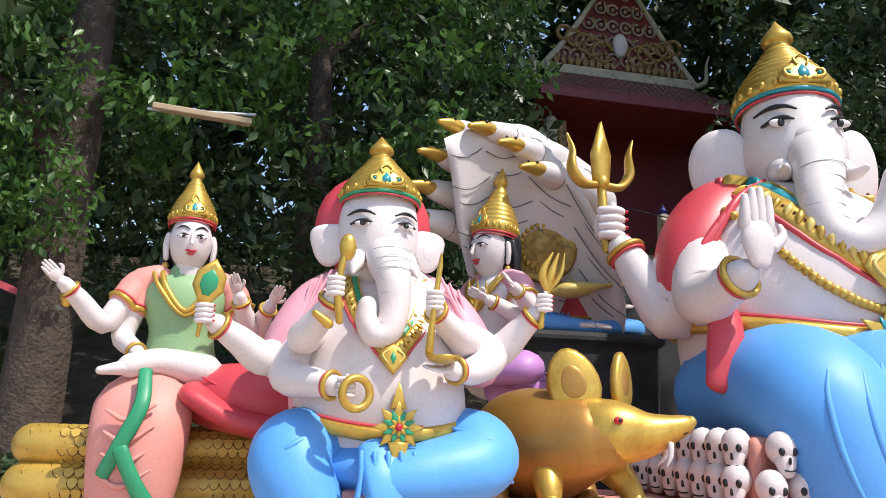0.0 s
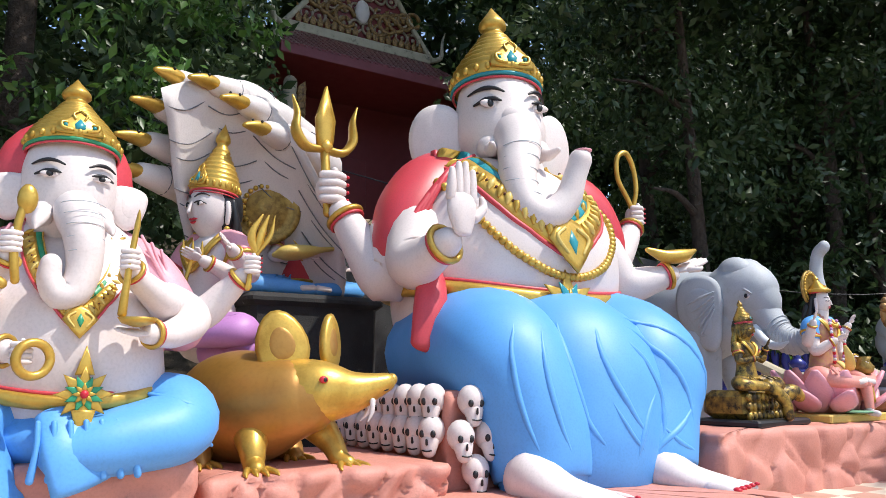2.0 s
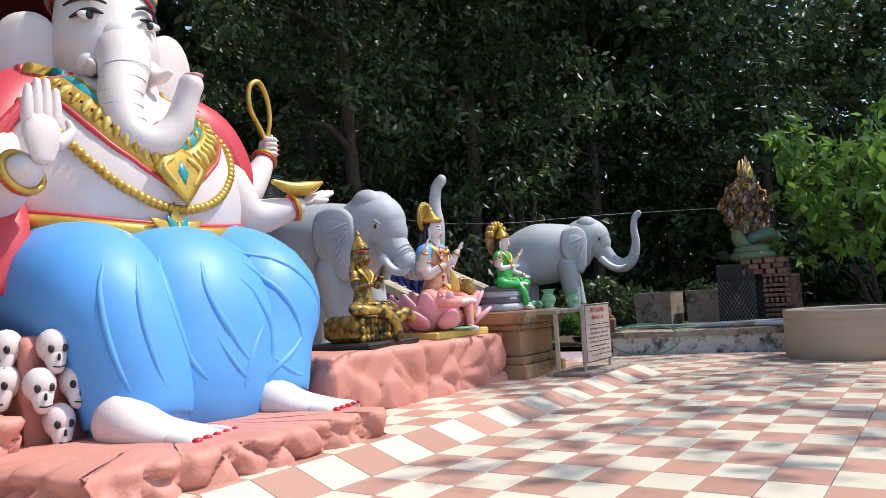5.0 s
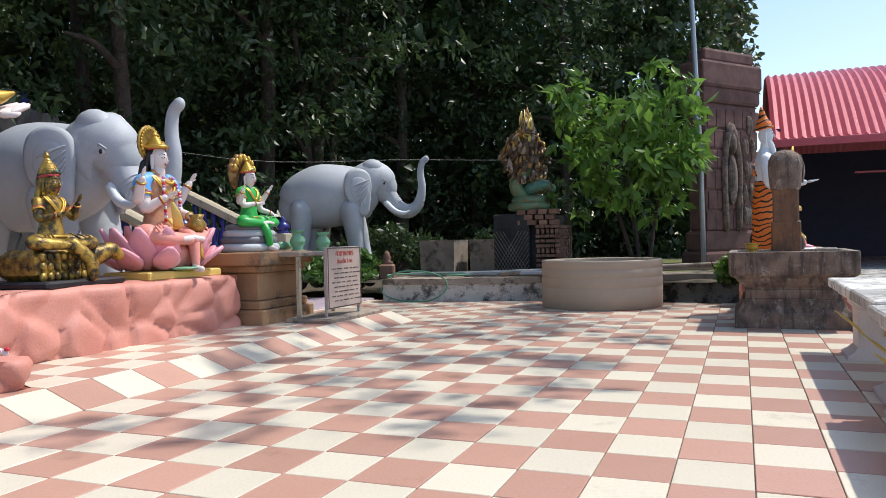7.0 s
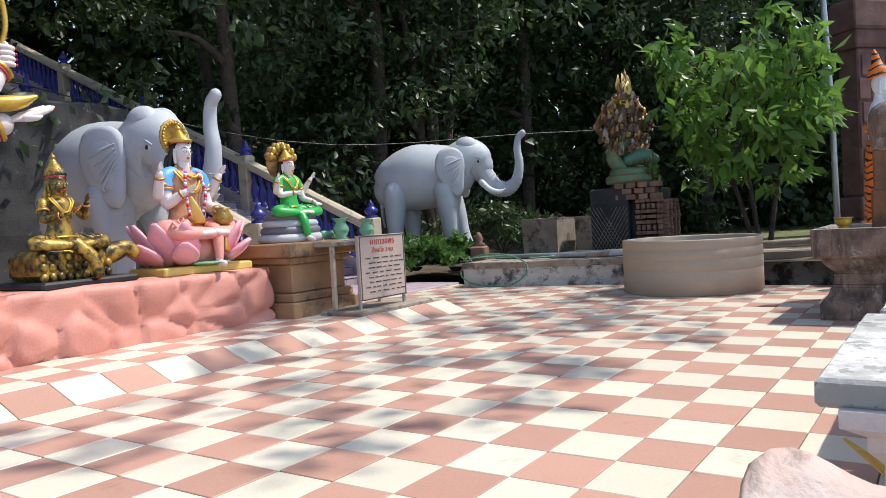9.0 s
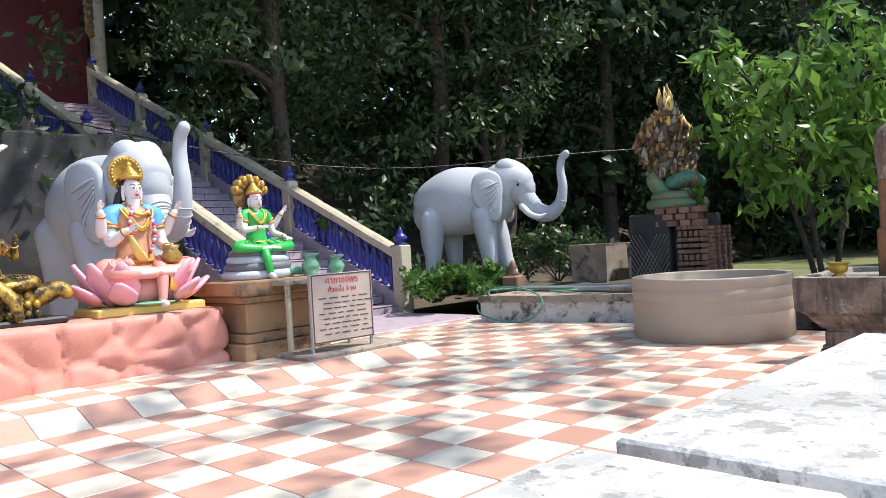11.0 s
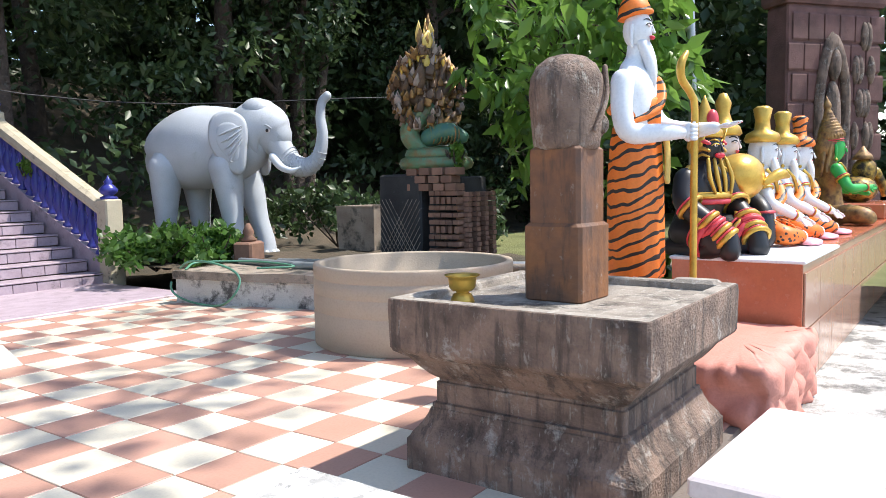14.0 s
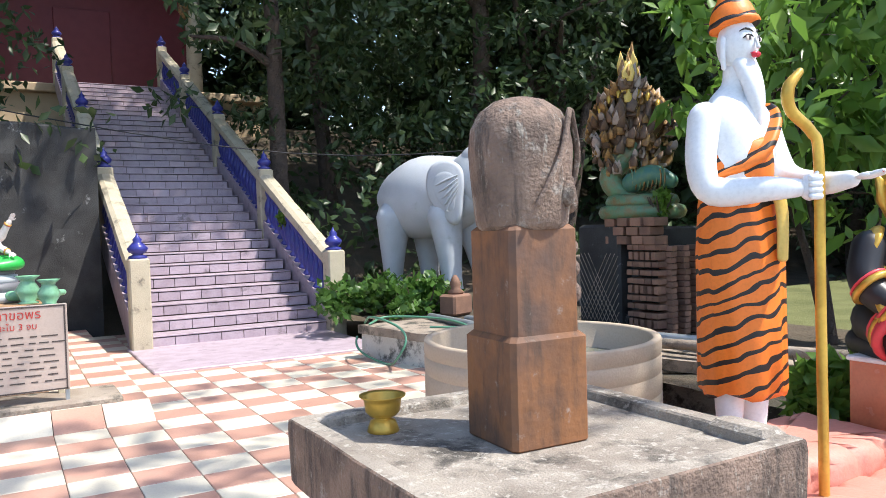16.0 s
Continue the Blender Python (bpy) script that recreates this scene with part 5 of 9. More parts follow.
# ---- pink-caped elephant god ----
def caped_elephant_god():
    s = Sculpt(Matrix.Translation((0.0, 0.1, 0.0)))
    s.skin = WHITE
    s.tube([(1.24, 4.75, 0.95, 0.52, 0.45), (1.2, 4.62, 1.2, 0.55, 0.47), (1.19, 4.6, 1.48, 0.52, 0.46), (1.19, 4.66, 1.75, 0.47, 0.36), (1.18, 4.72, 1.98, 0.40, 0.28), (1.16, 4.7, 2.15, 0.24, 0.22)], WHITE, 28, 5)
    s.tube([(1.0, 4.75, 0.86, 0.3, 0.25), (0.72, 4.45, 0.98, 0.27, 0.24), (0.66, 4.28, 0.86, 0.24, 0.22), (0.82, 4.22, 0.55, 0.20, 0.2), (0.98, 4.2, 0.25, 0.17, 0.16)], BLUE, 20, 6)
    s.tube([(1.5, 4.75, 0.9, 0.3, 0.25), (1.75, 4.45, 1.0, 0.27, 0.24), (1.72, 4.22, 0.92, 0.24, 0.2), (1.4, 4.12, 0.86, 0.2, 0.17), (1.15, 4.1, 0.82, 0.15, 0.13)], BLUE, 20, 6)
    s.ball((1.24, 4.55, 0.88), (0.55, 0.42, 0.22), BLUE, n=24, k=10)
    s.tube([(1.2, 4.16, 1.0, 0.2, 0.07), (1.24, 4.04, 0.85, 0.22, 0.06), (1.3, 4.02, 0.70, 0.24, 0.05)], BLUE, 12, 4)
    for k in range(7):
        s.tube([(1.02 + 0.075 * k, 4.02, 0.98, 0.015), (1.02 + 0.078 * k, 3.99, 0.85, 0.016), (1.0 + 0.085 * k, 3.985, 0.7, 0.02)], BLUE, 6, 3)
    hoop(s, (1.3, 4.03, 0.86), 0.26, 0.05, 0.012, YELLOW, n=20, a0=180, a1=360)
    for dz in (0.0, 0.07, 0.14):
        s.tube([(0.9, 4.35, 1.12 - dz, 0.012), (0.66, 4.12, 1.02 - dz, 0.018), (0.5, 4.2, 0.9 - dz, 0.012)], BLUE, 6, 4)
        s.tube([(1.5, 4.35, 1.14 - dz, 0.012), (1.78, 4.1, 1.06 - dz, 0.018), (1.97, 4.25, 0.95 - dz, 0.012)], BLUE, 6, 4)
    # cape
    for sx, x in ((-1, 0.86), (1, 1.54)):
        s.tube([(x - sx * 0.12, 4.80, 2.02, 0.15), (x + sx * 0.08, 4.70, 1.86, 0.18), (x + sx * 0.22, 4.62, 1.66, 0.17), (x + sx * 0.30, 4.58, 1.50, 0.14)], PINK, 18, 5)
        s.tube([(x + sx * 0.12, 4.85, 1.8, 0.22, 0.1), (x + sx * 0.05, 4.8, 1.4, 0.2, 0.09), (x + sx * 0.02, 4.78, 1.0, 0.18, 0.08)], PINK, 14, 4)
        for k in range(3):
            s.tube([(x + sx * (0.02 + 0.06 * k), 4.55, 2.08 - 0.04 * k, 0.01), (x + sx * (0.16 + 0.03 * k), 4.49, 1.8 - 0.05 * k, 0.016), (x + sx * 0.30, 4.45, 1.58 - 0.02 * k, 0.012)], PINK, 6, 4)
    arms = ([(0.78, 4.6, 1.75, 0.12), (0.6, 4.42, 1.42, 0.115), (0.75, 4.2, 1.36, 0.085), (0.86, 4.08, 1.34, 0.06)],
            [(0.7, 4.66, 1.66, 0.12), (0.48, 4.5, 1.5, 0.11), (0.3, 4.4, 1.6, 0.085), (0.17, 4.32, 1.68, 0.06)],
            [(0.8, 4.55, 1.72, 0.11), (0.68, 4.3, 1.62, 0.1), (0.77, 4.15, 1.74, 0.075), (0.82, 4.08, 1.84, 0.055)],
            [(1.62, 4.6, 1.75, 0.12), (1.86, 4.42, 1.58, 0.115), (1.7, 4.2, 1.46, 0.085), (1.54, 4.08, 1.45, 0.06)],
            [(1.7, 4.66, 1.66, 0.12), (1.92, 4.5, 1.6, 0.11), (2.06, 4.4, 1.74, 0.085), (2.14, 4.32, 1.84, 0.06)],
            [(1.58, 4.55, 1.72, 0.11), (1.66, 4.3, 1.64, 0.1), (1.5, 4.15, 1.74, 0.075), (1.42, 4.08, 1.8, 0.055)])
    for a in arms:
        s.tube(a, WHITE, 14, 6)
        cuff(s, a[-2][:3], a[-1][:3], a[-1][3] * 1.3)
    for c, nails in (((0.92, 4.05, 1.33), None), ((0.11, 4.29, 1.73), LIPS), ((0.83, 4.06, 1.9), None), ((2.18, 4.29, 1.91), LIPS), ((1.41, 4.05, 1.85), None)):
        fist(s, c, 0.085, WHITE, nails)
    palm(s, (1.48, 4.04, 1.45), 0.09, WHITE, (-1, -0.1, 0.05), (0, -0.3, 1))
    # attributes
    hoop(s, (0.97, 3.98, 1.3), 0.085, 0.085, 0.024, GOLD, n=24, rot=(90, 0, 20))
    s.tube([(0.86, 4.03, 1.7, 0.022), (0.84, 4.02, 1.9, 0.022), (0.87, 4.02, 2.1, 0.02)], GOLD, 8, 2)
    s.ball((0.885, 4.02, 2.13), (0.05, 0.035, 0.08), GOLD, n=12, k=8)
    s.tube([(0.80, 4.03, 1.68, 0.03), (0.72, 4.03, 1.74, 0.02)], GOLD, 8, 1)
    s.tube([(1.38, 4.0, 1.55, 0.025), (1.4, 4.0, 1.8, 0.018), (1.43, 4.0, 2.05, 0.016), (1.435, 4.0, 2.13, 0.004)], GOLD, 8, 2)
    s.lathe((1.46, 3.99, 1.48), [(0.02, 0), (0.08, 0.02), (0.1, 0.05), (0.06, 0.045), (0.02, 0.03)], GOLD, 14)
    s.tube([(0.08, 4.26, 1.6, 0.012), (0.1, 4.25, 1.78, 0.016)], GOLD, 8, 1)
    m = pose(0.12, 4.24, 1.9, 0, 12, 0)
    s.plate([(-0.03, -0.12), (-0.09, -0.03), (-0.085, 0.06), (0.0, 0.15), (0.085, 0.06), (0.09, -0.03), (0.03, -0.12)], 0.03, m, GOLD)
    s.plate([(-0.02, -0.08), (-0.055, -0.02), (-0.05, 0.04), (0.0, 0.095), (0.05, 0.04), (0.055, -0.02), (0.02, -0.08)], 0.045, m, GREEN)
    for sx in (-1, 0, 1):
        s.tube([(2.2, 4.25, 1.98, 0.02), (2.2 + sx * 0.06 + 0.02, 4.25, 2.1, 0.028), (2.24 + sx * 0.04 + 0.03, 4.25, 2.24, 0.006)], GOLD, 8, 4, flat=0.6)
    s.tube([(2.16, 4.25, 1.84, 0.016), (2.15, 4.25, 1.76, 0.02)], GOLD, 8, 1)
    # belt and collar
    hoop(s, (1.21, 4.62, 1.16), 0.555, 0.475, 0.026, GOLD, dip=0.09, flat=1.6, n=48)
    hoop(s, (1.21, 4.62, 1.21), 0.55, 0.47, 0.01, RED, dip=0.09, n=48)
    flower(s, (1.23, 4.07, 1.12), 0.15, (GOLD, GREEN), 8, (0, -1, 0.05))
    s.plate([(-0.05, 0), (0, 0.16), (0.05, 0)], 0.03, pose(1.23, 4.09, 1.22), GOLD)
    s.plate([(-0.06, 0), (0, -0.22), (0.06, 0)], 0.03, pose(1.23, 4.05, 1.04), GOLD)
    body = Chest([(1.2, 4.62, 1.2, 0.55, 0.47), (1.19, 4.6, 1.48, 0.52, 0.46), (1.19, 4.66, 1.75, 0.47, 0.36), (1.18, 4.72, 1.98, 0.40, 0.28), (1.16, 4.7, 2.15, 0.24, 0.22)])
    bib(s, body, 1.19, 2.03, (0.18, 0.34), (0.30, 0.49), 0.10, GREEN, 0.02)
    # head
    s.tube([(1.14, 4.66, 2.08, 0.2, 0.2), (1.14, 4.62, 2.25, 0.255, 0.24), (1.14, 4.64, 2.42, 0.265, 0.24), (1.15, 4.68, 2.58, 0.24, 0.22)], WHITE, 26, 6)
    s.tube([(1.15, 4.50, 2.22, 0.115), (1.17, 4.37, 2.13, 0.13), (1.19, 4.24, 2.0, 0.11), (1.2, 4.2, 1.82, 0.095), (1.16, 4.17, 1.67, 0.085), (1.08, 4.16, 1.65, 0.078), (1.03, 4.16, 1.73, 0.066), (1.03, 4.16, 1.82, 0.055)], WHITE, 20, 7)
    for k in range(0, 10, 2):
        p = smooth_path([(1.175, 4.31, 2.16, 0.136), (1.19, 4.24, 2.0, 0.113), (1.2, 4.2, 1.8, 0.098)], 5)[k]
        hoop(s, p[:3], p[3], p[3] * 0.96, 0.0026, GREYPAINT, n=18, tube_n=5, a0=215, a1=335, rot=(-12, 0, 0))
    for sx in (-1, 1):
        s.ball((1.15 + sx * 0.16, 4.46, 2.14), (0.07, 0.08, 0.075), WHITE, n=10, k=7)
        s.tube([(1.15 + sx * 0.16, 4.4, 2.13, 0.045), (1.15 + sx * 0.19, 4.33, 2.07, 0.035), (1.15 + sx * 0.2, 4.3, 2.03, 0.012)], WHITE, 9, 3)
        m = pose(1.15 + sx * 0.34, 4.66, 2.27, 0, 0, sx * 14)
        ear = ((-0.12, 0.13), (0.02, 0.14), (0.12, 0.10), (0.11, 0.0), (0.06, -0.12), (-0.02, -0.16), (-0.1, -0.1), (-0.13, 0.0))
        s.plate(soften([(sx * a, b) for a, b in ear]), 0.06, m, WHITE, 0.2)
        s.plate(soften([(sx * a * 0.7, b * 0.7) for a, b in ear]), 0.066, m, WHITE, 0.4)
    features(s, (1.145, 4.62, 2.37), (0.27, 0.255, 0.26), lips=False, scale=1.5, eye_at=(0.52, 0.0), wide=0.19, open_eye=0.07)
    s.ball((1.13, 4.80, 2.44), (0.40, 0.2, 0.38), RED, n=24, k=12)
    tall_crown(s, (1.145, 4.655, 2.58), 0.262, 0.50, rim=GREEN)
    s.thing("statue", "white six-armed elephant-headed god in pink cape and blue trousers", "statue", "court statues")


caped_elephant_god()


# ---- golden rat ----
def golden_rat():
    s = Sculpt()
    fur = material("gold fur paint", (0.44, 0.23, 0.05), 0.36, metal=0.45, second=(0.36, 0.17, 0.04), scale=4, amount=0.6, grain=30, bump=0.12)
    s.tube([(2.35, 5.75, 0.92, 0.25, 0.28), (2.4, 5.5, 0.98, 0.40, 0.40), (2.52, 5.15, 1.0, 0.40, 0.40), (2.66, 4.92, 1.04, 0.30, 0.31), (2.78, 4.82, 1.06, 0.24, 0.25)], fur, 26, 6)
    s.tube([(2.66, 4.93, 1.08, 0.24, 0.26), (2.84, 4.78, 1.10, 0.22, 0.23), (3.04, 4.70, 1.10, 0.15, 0.16), (3.2, 4.66, 1.14, 0.10, 0.10), (3.3, 4.64, 1.17, 0.075, 0.07)], GOLD, 22, 6)
    s.ball((3.34, 4.63, 1.19), (0.04, 0.05, 0.045), GOLD, n=10, k=7)
    s.tube([(2.95, 4.6, 1.03, 0.012), (3.12, 4.585, 1.09, 0.014), (3.28, 4.585, 1.12, 0.01)], INK, 6, 3)
    for k in range(4):
        s.tube([(3.2 + 0.03 * k, 4.59, 1.20, 0.006), (3.2 + 0.03 * k, 4.585, 1.15, 0.006)], INK, 5, 1)
    s.ball((2.78, 4.575, 1.19), (0.035, 0.02, 0.025), LIPS, n=10, k=6)
    s.ball((2.785, 4.56, 1.19), (0.016, 0.012, 0.016), INK, n=8, k=5)
    for c, r, yaw in (((2.60, 4.92, 1.44), (0.19, 0.06, 0.25), -14), ((3.02, 5.02, 1.46), (0.12, 0.06, 0.23), 34)):
        m = Matrix.LocRotScale(c, Euler((radians(-8), radians(-14 if yaw < 0 else 12), radians(yaw))), None)
        out = [(r[0] * math.cos(a) * (1 - 0.15 * math.sin(a)), r[2] * math.sin(a)) for a in [2 * math.pi * k / 18 for k in range(18)]]
        s.plate(out, 0.07, m, GOLD, 0.15)
        s.plate([(x * 0.7, z * 0.7) for x, z in out], 0.085, m, fur, 0.5)
    for pts in ([(2.42, 4.98, 0.86, 0.15), (2.38, 4.82, 0.74, 0.10), (2.37, 4.75, 0.64, 0.075), (2.36, 4.66, 0.61, 0.06)], [(2.92, 4.98, 0.86, 0.13), (2.98, 4.86, 0.74, 0.09), (3.0, 4.76, 0.64, 0.07), (3.03, 4.68, 0.61, 0.055)], [(2.2, 5.5, 0.85, 0.24), (2.12, 5.25, 0.72, 0.14), (2.12, 5.1, 0.62, 0.07)], [(2.72, 5.55, 0.85, 0.22), (2.82, 5.35, 0.7, 0.13), (2.84, 5.2, 0.62, 0.07)]):
        s.tube(pts, GOLD if len(pts) == 4 else fur, 12, 5)
        x, y, z, r = pts[-1]
        for d in (-0.06, -0.02, 0.02, 0.06):
            s.tube([(x + d, y, z, 0.028), (x + d * 1.7, y - 0.09, z - 0.01, 0.02), (x + d * 1.8, y - 0.13, z - 0.025, 0.008)], GOLD, 6, 2)
    rnd = random.Random(3)
    for _ in range(90):
        a, u = rnd.uniform(2.5, 4.6), rnd.uniform(0, 1)
        c = Vector((2.42 + 0.2 * u, 5.5 - 0.5 * u, 0.99))
        rr = 0.405 - 0.05 * u
        n = Vector((math.cos(a) * 0.9, -0.25, 0)).normalized()
        zz = rnd.uniform(-0.6, 0.75)
        q = c + Vector((math.cos(a) * rr * math.sqrt(1 - zz * zz), math.sin(a) * 0.12 - 0.02, zz * rr))
        s.tube([(*q, 0.004), (*(q + Vector((-0.02, 0.015, -0.03))), 0.006)], INK, 4, 1)
    for sx in (0, 1):
        s.tube([(3.16 + sx * 0.03, 4.58 + 0.12 * sx, 1.04, 0.022), (3.15 + sx * 0.03, 4.57 + 0.12 * sx, 0.96, 0.018), (3.12, 4.57 + 0.12 * sx, 0.9, 0.005)], WHITE, 8, 2)
    s.thing("statue", "shiny golden rat statue crouching on a pink rock plinth", "statue", "court statues")


golden_rat()


# ---- skulls modelled on the rock seat ----
def skull_mesh():
    s = Sculpt()
    s.ball((0, 0, 0.03), (0.1, 0.1, 0.1), WHITE, n=14, k=9)
    s.tube([(0, -0.04, -0.03, 0.075, 0.06), (0, -0.055, -0.09, 0.055, 0.045)], WHITE, 12, 2)
    for sx in (-1, 1):
        s.ball((sx * 0.042, -0.085, 0.015), (0.021, 0.018, 0.024), INK, n=10, k=6)
    s.tube([(0, -0.105, -0.02, 0.008), (0, -0.1, -0.045, 0.011)], INK, 6, 1)
    s.tube([(-0.035, -0.098, -0.085, 0.005), (0, -0.105, -0.09, 0.005), (0.035, -0.098, -0.085, 0.005)], INK, 5, 2)
    return s.mesh("skull")


SKULL = skull_mesh()
slots = [(4.04, 4.63, 0.99, -8), (3.93, 4.61, 0.73, -8), (4.18, 4.61, 0.73, -8), (4.05, 4.59, 0.47, -8)]
slots += [(3.84 - 0.01 * k, 4.86 + 0.2 * k, 1.0 - 0.004 * k, -52) for k in range(8)] + [(3.80 - 0.01 * k, 4.82 + 0.2 * k, 0.76, -52) for k in range(8)]
for x, y, z, rz in slots:
    o = new("skull", SKULL)
    o.matrix_basis = pose(x, y, z, 0, 0, rz) @ Matrix.Diagonal((1.08, 1.08, 1.22, 1))
    tagged(o, "white cement skull set into the pink rock seat", "skull", "skulls on the rock seat")


# ---- seated and standing figures ----
def person(s, m, H, skin, cloth, top=None, hair=INK, crown=GOLD, arms=(), lap=True, shirt=None, beard=None, knees=0.36, crown_h=0.30, head_k=1.0, earrings=True):
    """A seated figure of height H (seat to crown tip) at the pose m, facing -y; arms: (shoulder side, elbow, hand) in parts of H."""
    keep, s.m = s.m, m @ Matrix.Scale(H, 4)
    s.skin = skin
    shirt = shirt or skin
    hz = 0.60
    s.tube([(0, 0.0, 0.06, 0.17, 0.12), (0, 0.0, 0.16, 0.14, 0.10), (0, 0.0, 0.28, 0.115, 0.085), (0, 0.0, 0.38, 0.15, 0.095), (0, 0.01, 0.46, 0.155, 0.085), (0, 0.01, 0.505, 0.08, 0.06), (0, 0.0, 0.54, 0.05, 0.05)], shirt, 20, 4)
    s.tube([(0, 0.0, 0.48, 0.05), (0, -0.005, 0.56, 0.048)], skin, 12, 2)
    s.ball((0, -0.005, hz + 0.03), (0.073 * head_k, 0.086 * head_k, 0.108 * head_k), skin, n=18, k=12)
    features(s, (0, -0.005, hz + 0.03), (0.074 * head_k, 0.087 * head_k, 0.108 * head_k), scale=1.5, wide=0.24, open_eye=0.07, eye_at=(0.40, 0.04))
    if hair:
        s.ball((0, 0.032, hz + 0.035), (0.082 * head_k, 0.082 * head_k, 0.118 * head_k), hair, n=16, k=10)
        for sx in (-1, 1):
            s.tube([(sx * 0.072 * head_k, 0.03, hz + 0.06, 0.014), (sx * 0.078 * head_k, 0.045, hz - 0.03, 0.018), (sx * 0.09, 0.06, hz - 0.11, 0.022), (sx * 0.12, 0.07, hz - 0.17, 0.010)], hair, 10, 3)
        s.tube([(0, 0.07, hz, 0.085, 0.04), (0, 0.09, 0.5, 0.10, 0.03), (0, 0.1, 0.4, 0.09, 0.02)], hair, 12, 3)
    for sx in (-1, 1):
        s.tube([(sx * 0.076 * head_k, -0.002, hz + 0.05, 0.011), (sx * 0.082 * head_k, -0.004, hz + 0.01, 0.012), (sx * 0.078 * head_k, -0.004, hz - 0.04, 0.010)], skin, 8, 2)
        if earrings:
            s.ball((sx * 0.079 * head_k, -0.006, hz - 0.068), 0.014, GOLD, n=8, k=6)
    if crown:
        tall_crown(s, (0, 0.005, hz + 0.105), 0.080 * head_k, crown_h, rim=RED, mat=crown)
    if beard:
        s.tube([(0, -0.07, hz - 0.03, 0.06, 0.03), (0, -0.085, hz - 0.09, 0.055, 0.03), (0, -0.09, hz - 0.17, 0.035, 0.025), (0, -0.09, hz - 0.25, 0.008, 0.008)], beard, 12, 4)
    if lap:
        for sx in (-1, 1):
            s.tube([(sx * 0.09, 0.02, 0.08, 0.095, 0.085), (sx * 0.25, -0.08, 0.085, 0.085, 0.075), (sx * knees, -0.14, 0.075, 0.075, 0.065), (sx * 0.22, -0.22, 0.06, 0.06, 0.05), (sx * 0.02, -0.25, 0.05, 0.05, 0.04)], cloth, 14, 5)
            s.tube([(-sx * 0.02, -0.26, 0.055, 0.04, 0.03), (-sx * 0.12, -0.26, 0.05, 0.038, 0.026)], skin, 10, 2)
            for k in range(3):
                s.tube([(sx * (0.12 + 0.07 * k), -0.10 - 0.03 * k, 0.165 - 0.01 * k, 0.006), (sx * (0.16 + 0.07 * k), -0.16 - 0.02 * k, 0.13, 0.009), (sx * (0.15 + 0.06 * k), -0.22, 0.085, 0.006)], cloth, 6, 3)
    hoop(s, (0, 0, 0.13), 0.15, 0.11, 0.014, GOLD, n=24)
    for sx, elbow, hnd, size in arms:
        sh = (sx * 0.155, 0.01, 0.455)
        el, h = Vector(elbow), Vector(hnd)
        mid = el.lerp(h, 0.6)
        s.tube([(*sh, 0.05), (*Vector(sh).lerp(el, 0.5), 0.045), (*el, 0.04), (*mid, 0.033), (*h, 0.024)], skin, 12, 4)
        cuff(s, el, h, 0.032, GOLD, 0.85)
        cuff(s, sh, el, 0.052, GOLD, 0.5)
        palm(s, h + (h - el).normalized() * 0.035, size, skin, (h - el), (0, -1, 0.2))
        if top:
            s.tube([(sx * 0.10, 0.0, 0.485, 0.05), (sx * 0.165, 0.01, 0.45, 0.06), (*Vector(sh).lerp(el, 0.45), 0.054)], top, 12, 3)
    for r, w in ((0.09, 0.012), (0.12, 0.009)):
        s.tube([(-r, -0.035, 0.50, w), (-r * 0.8, -0.085, 0.44, w), (0, -0.105, 0.40 - r * 0.5, w), (r * 0.8, -0.085, 0.44, w), (r, -0.035, 0.50, w)], GOLD, 6, 4)
    s.m = keep


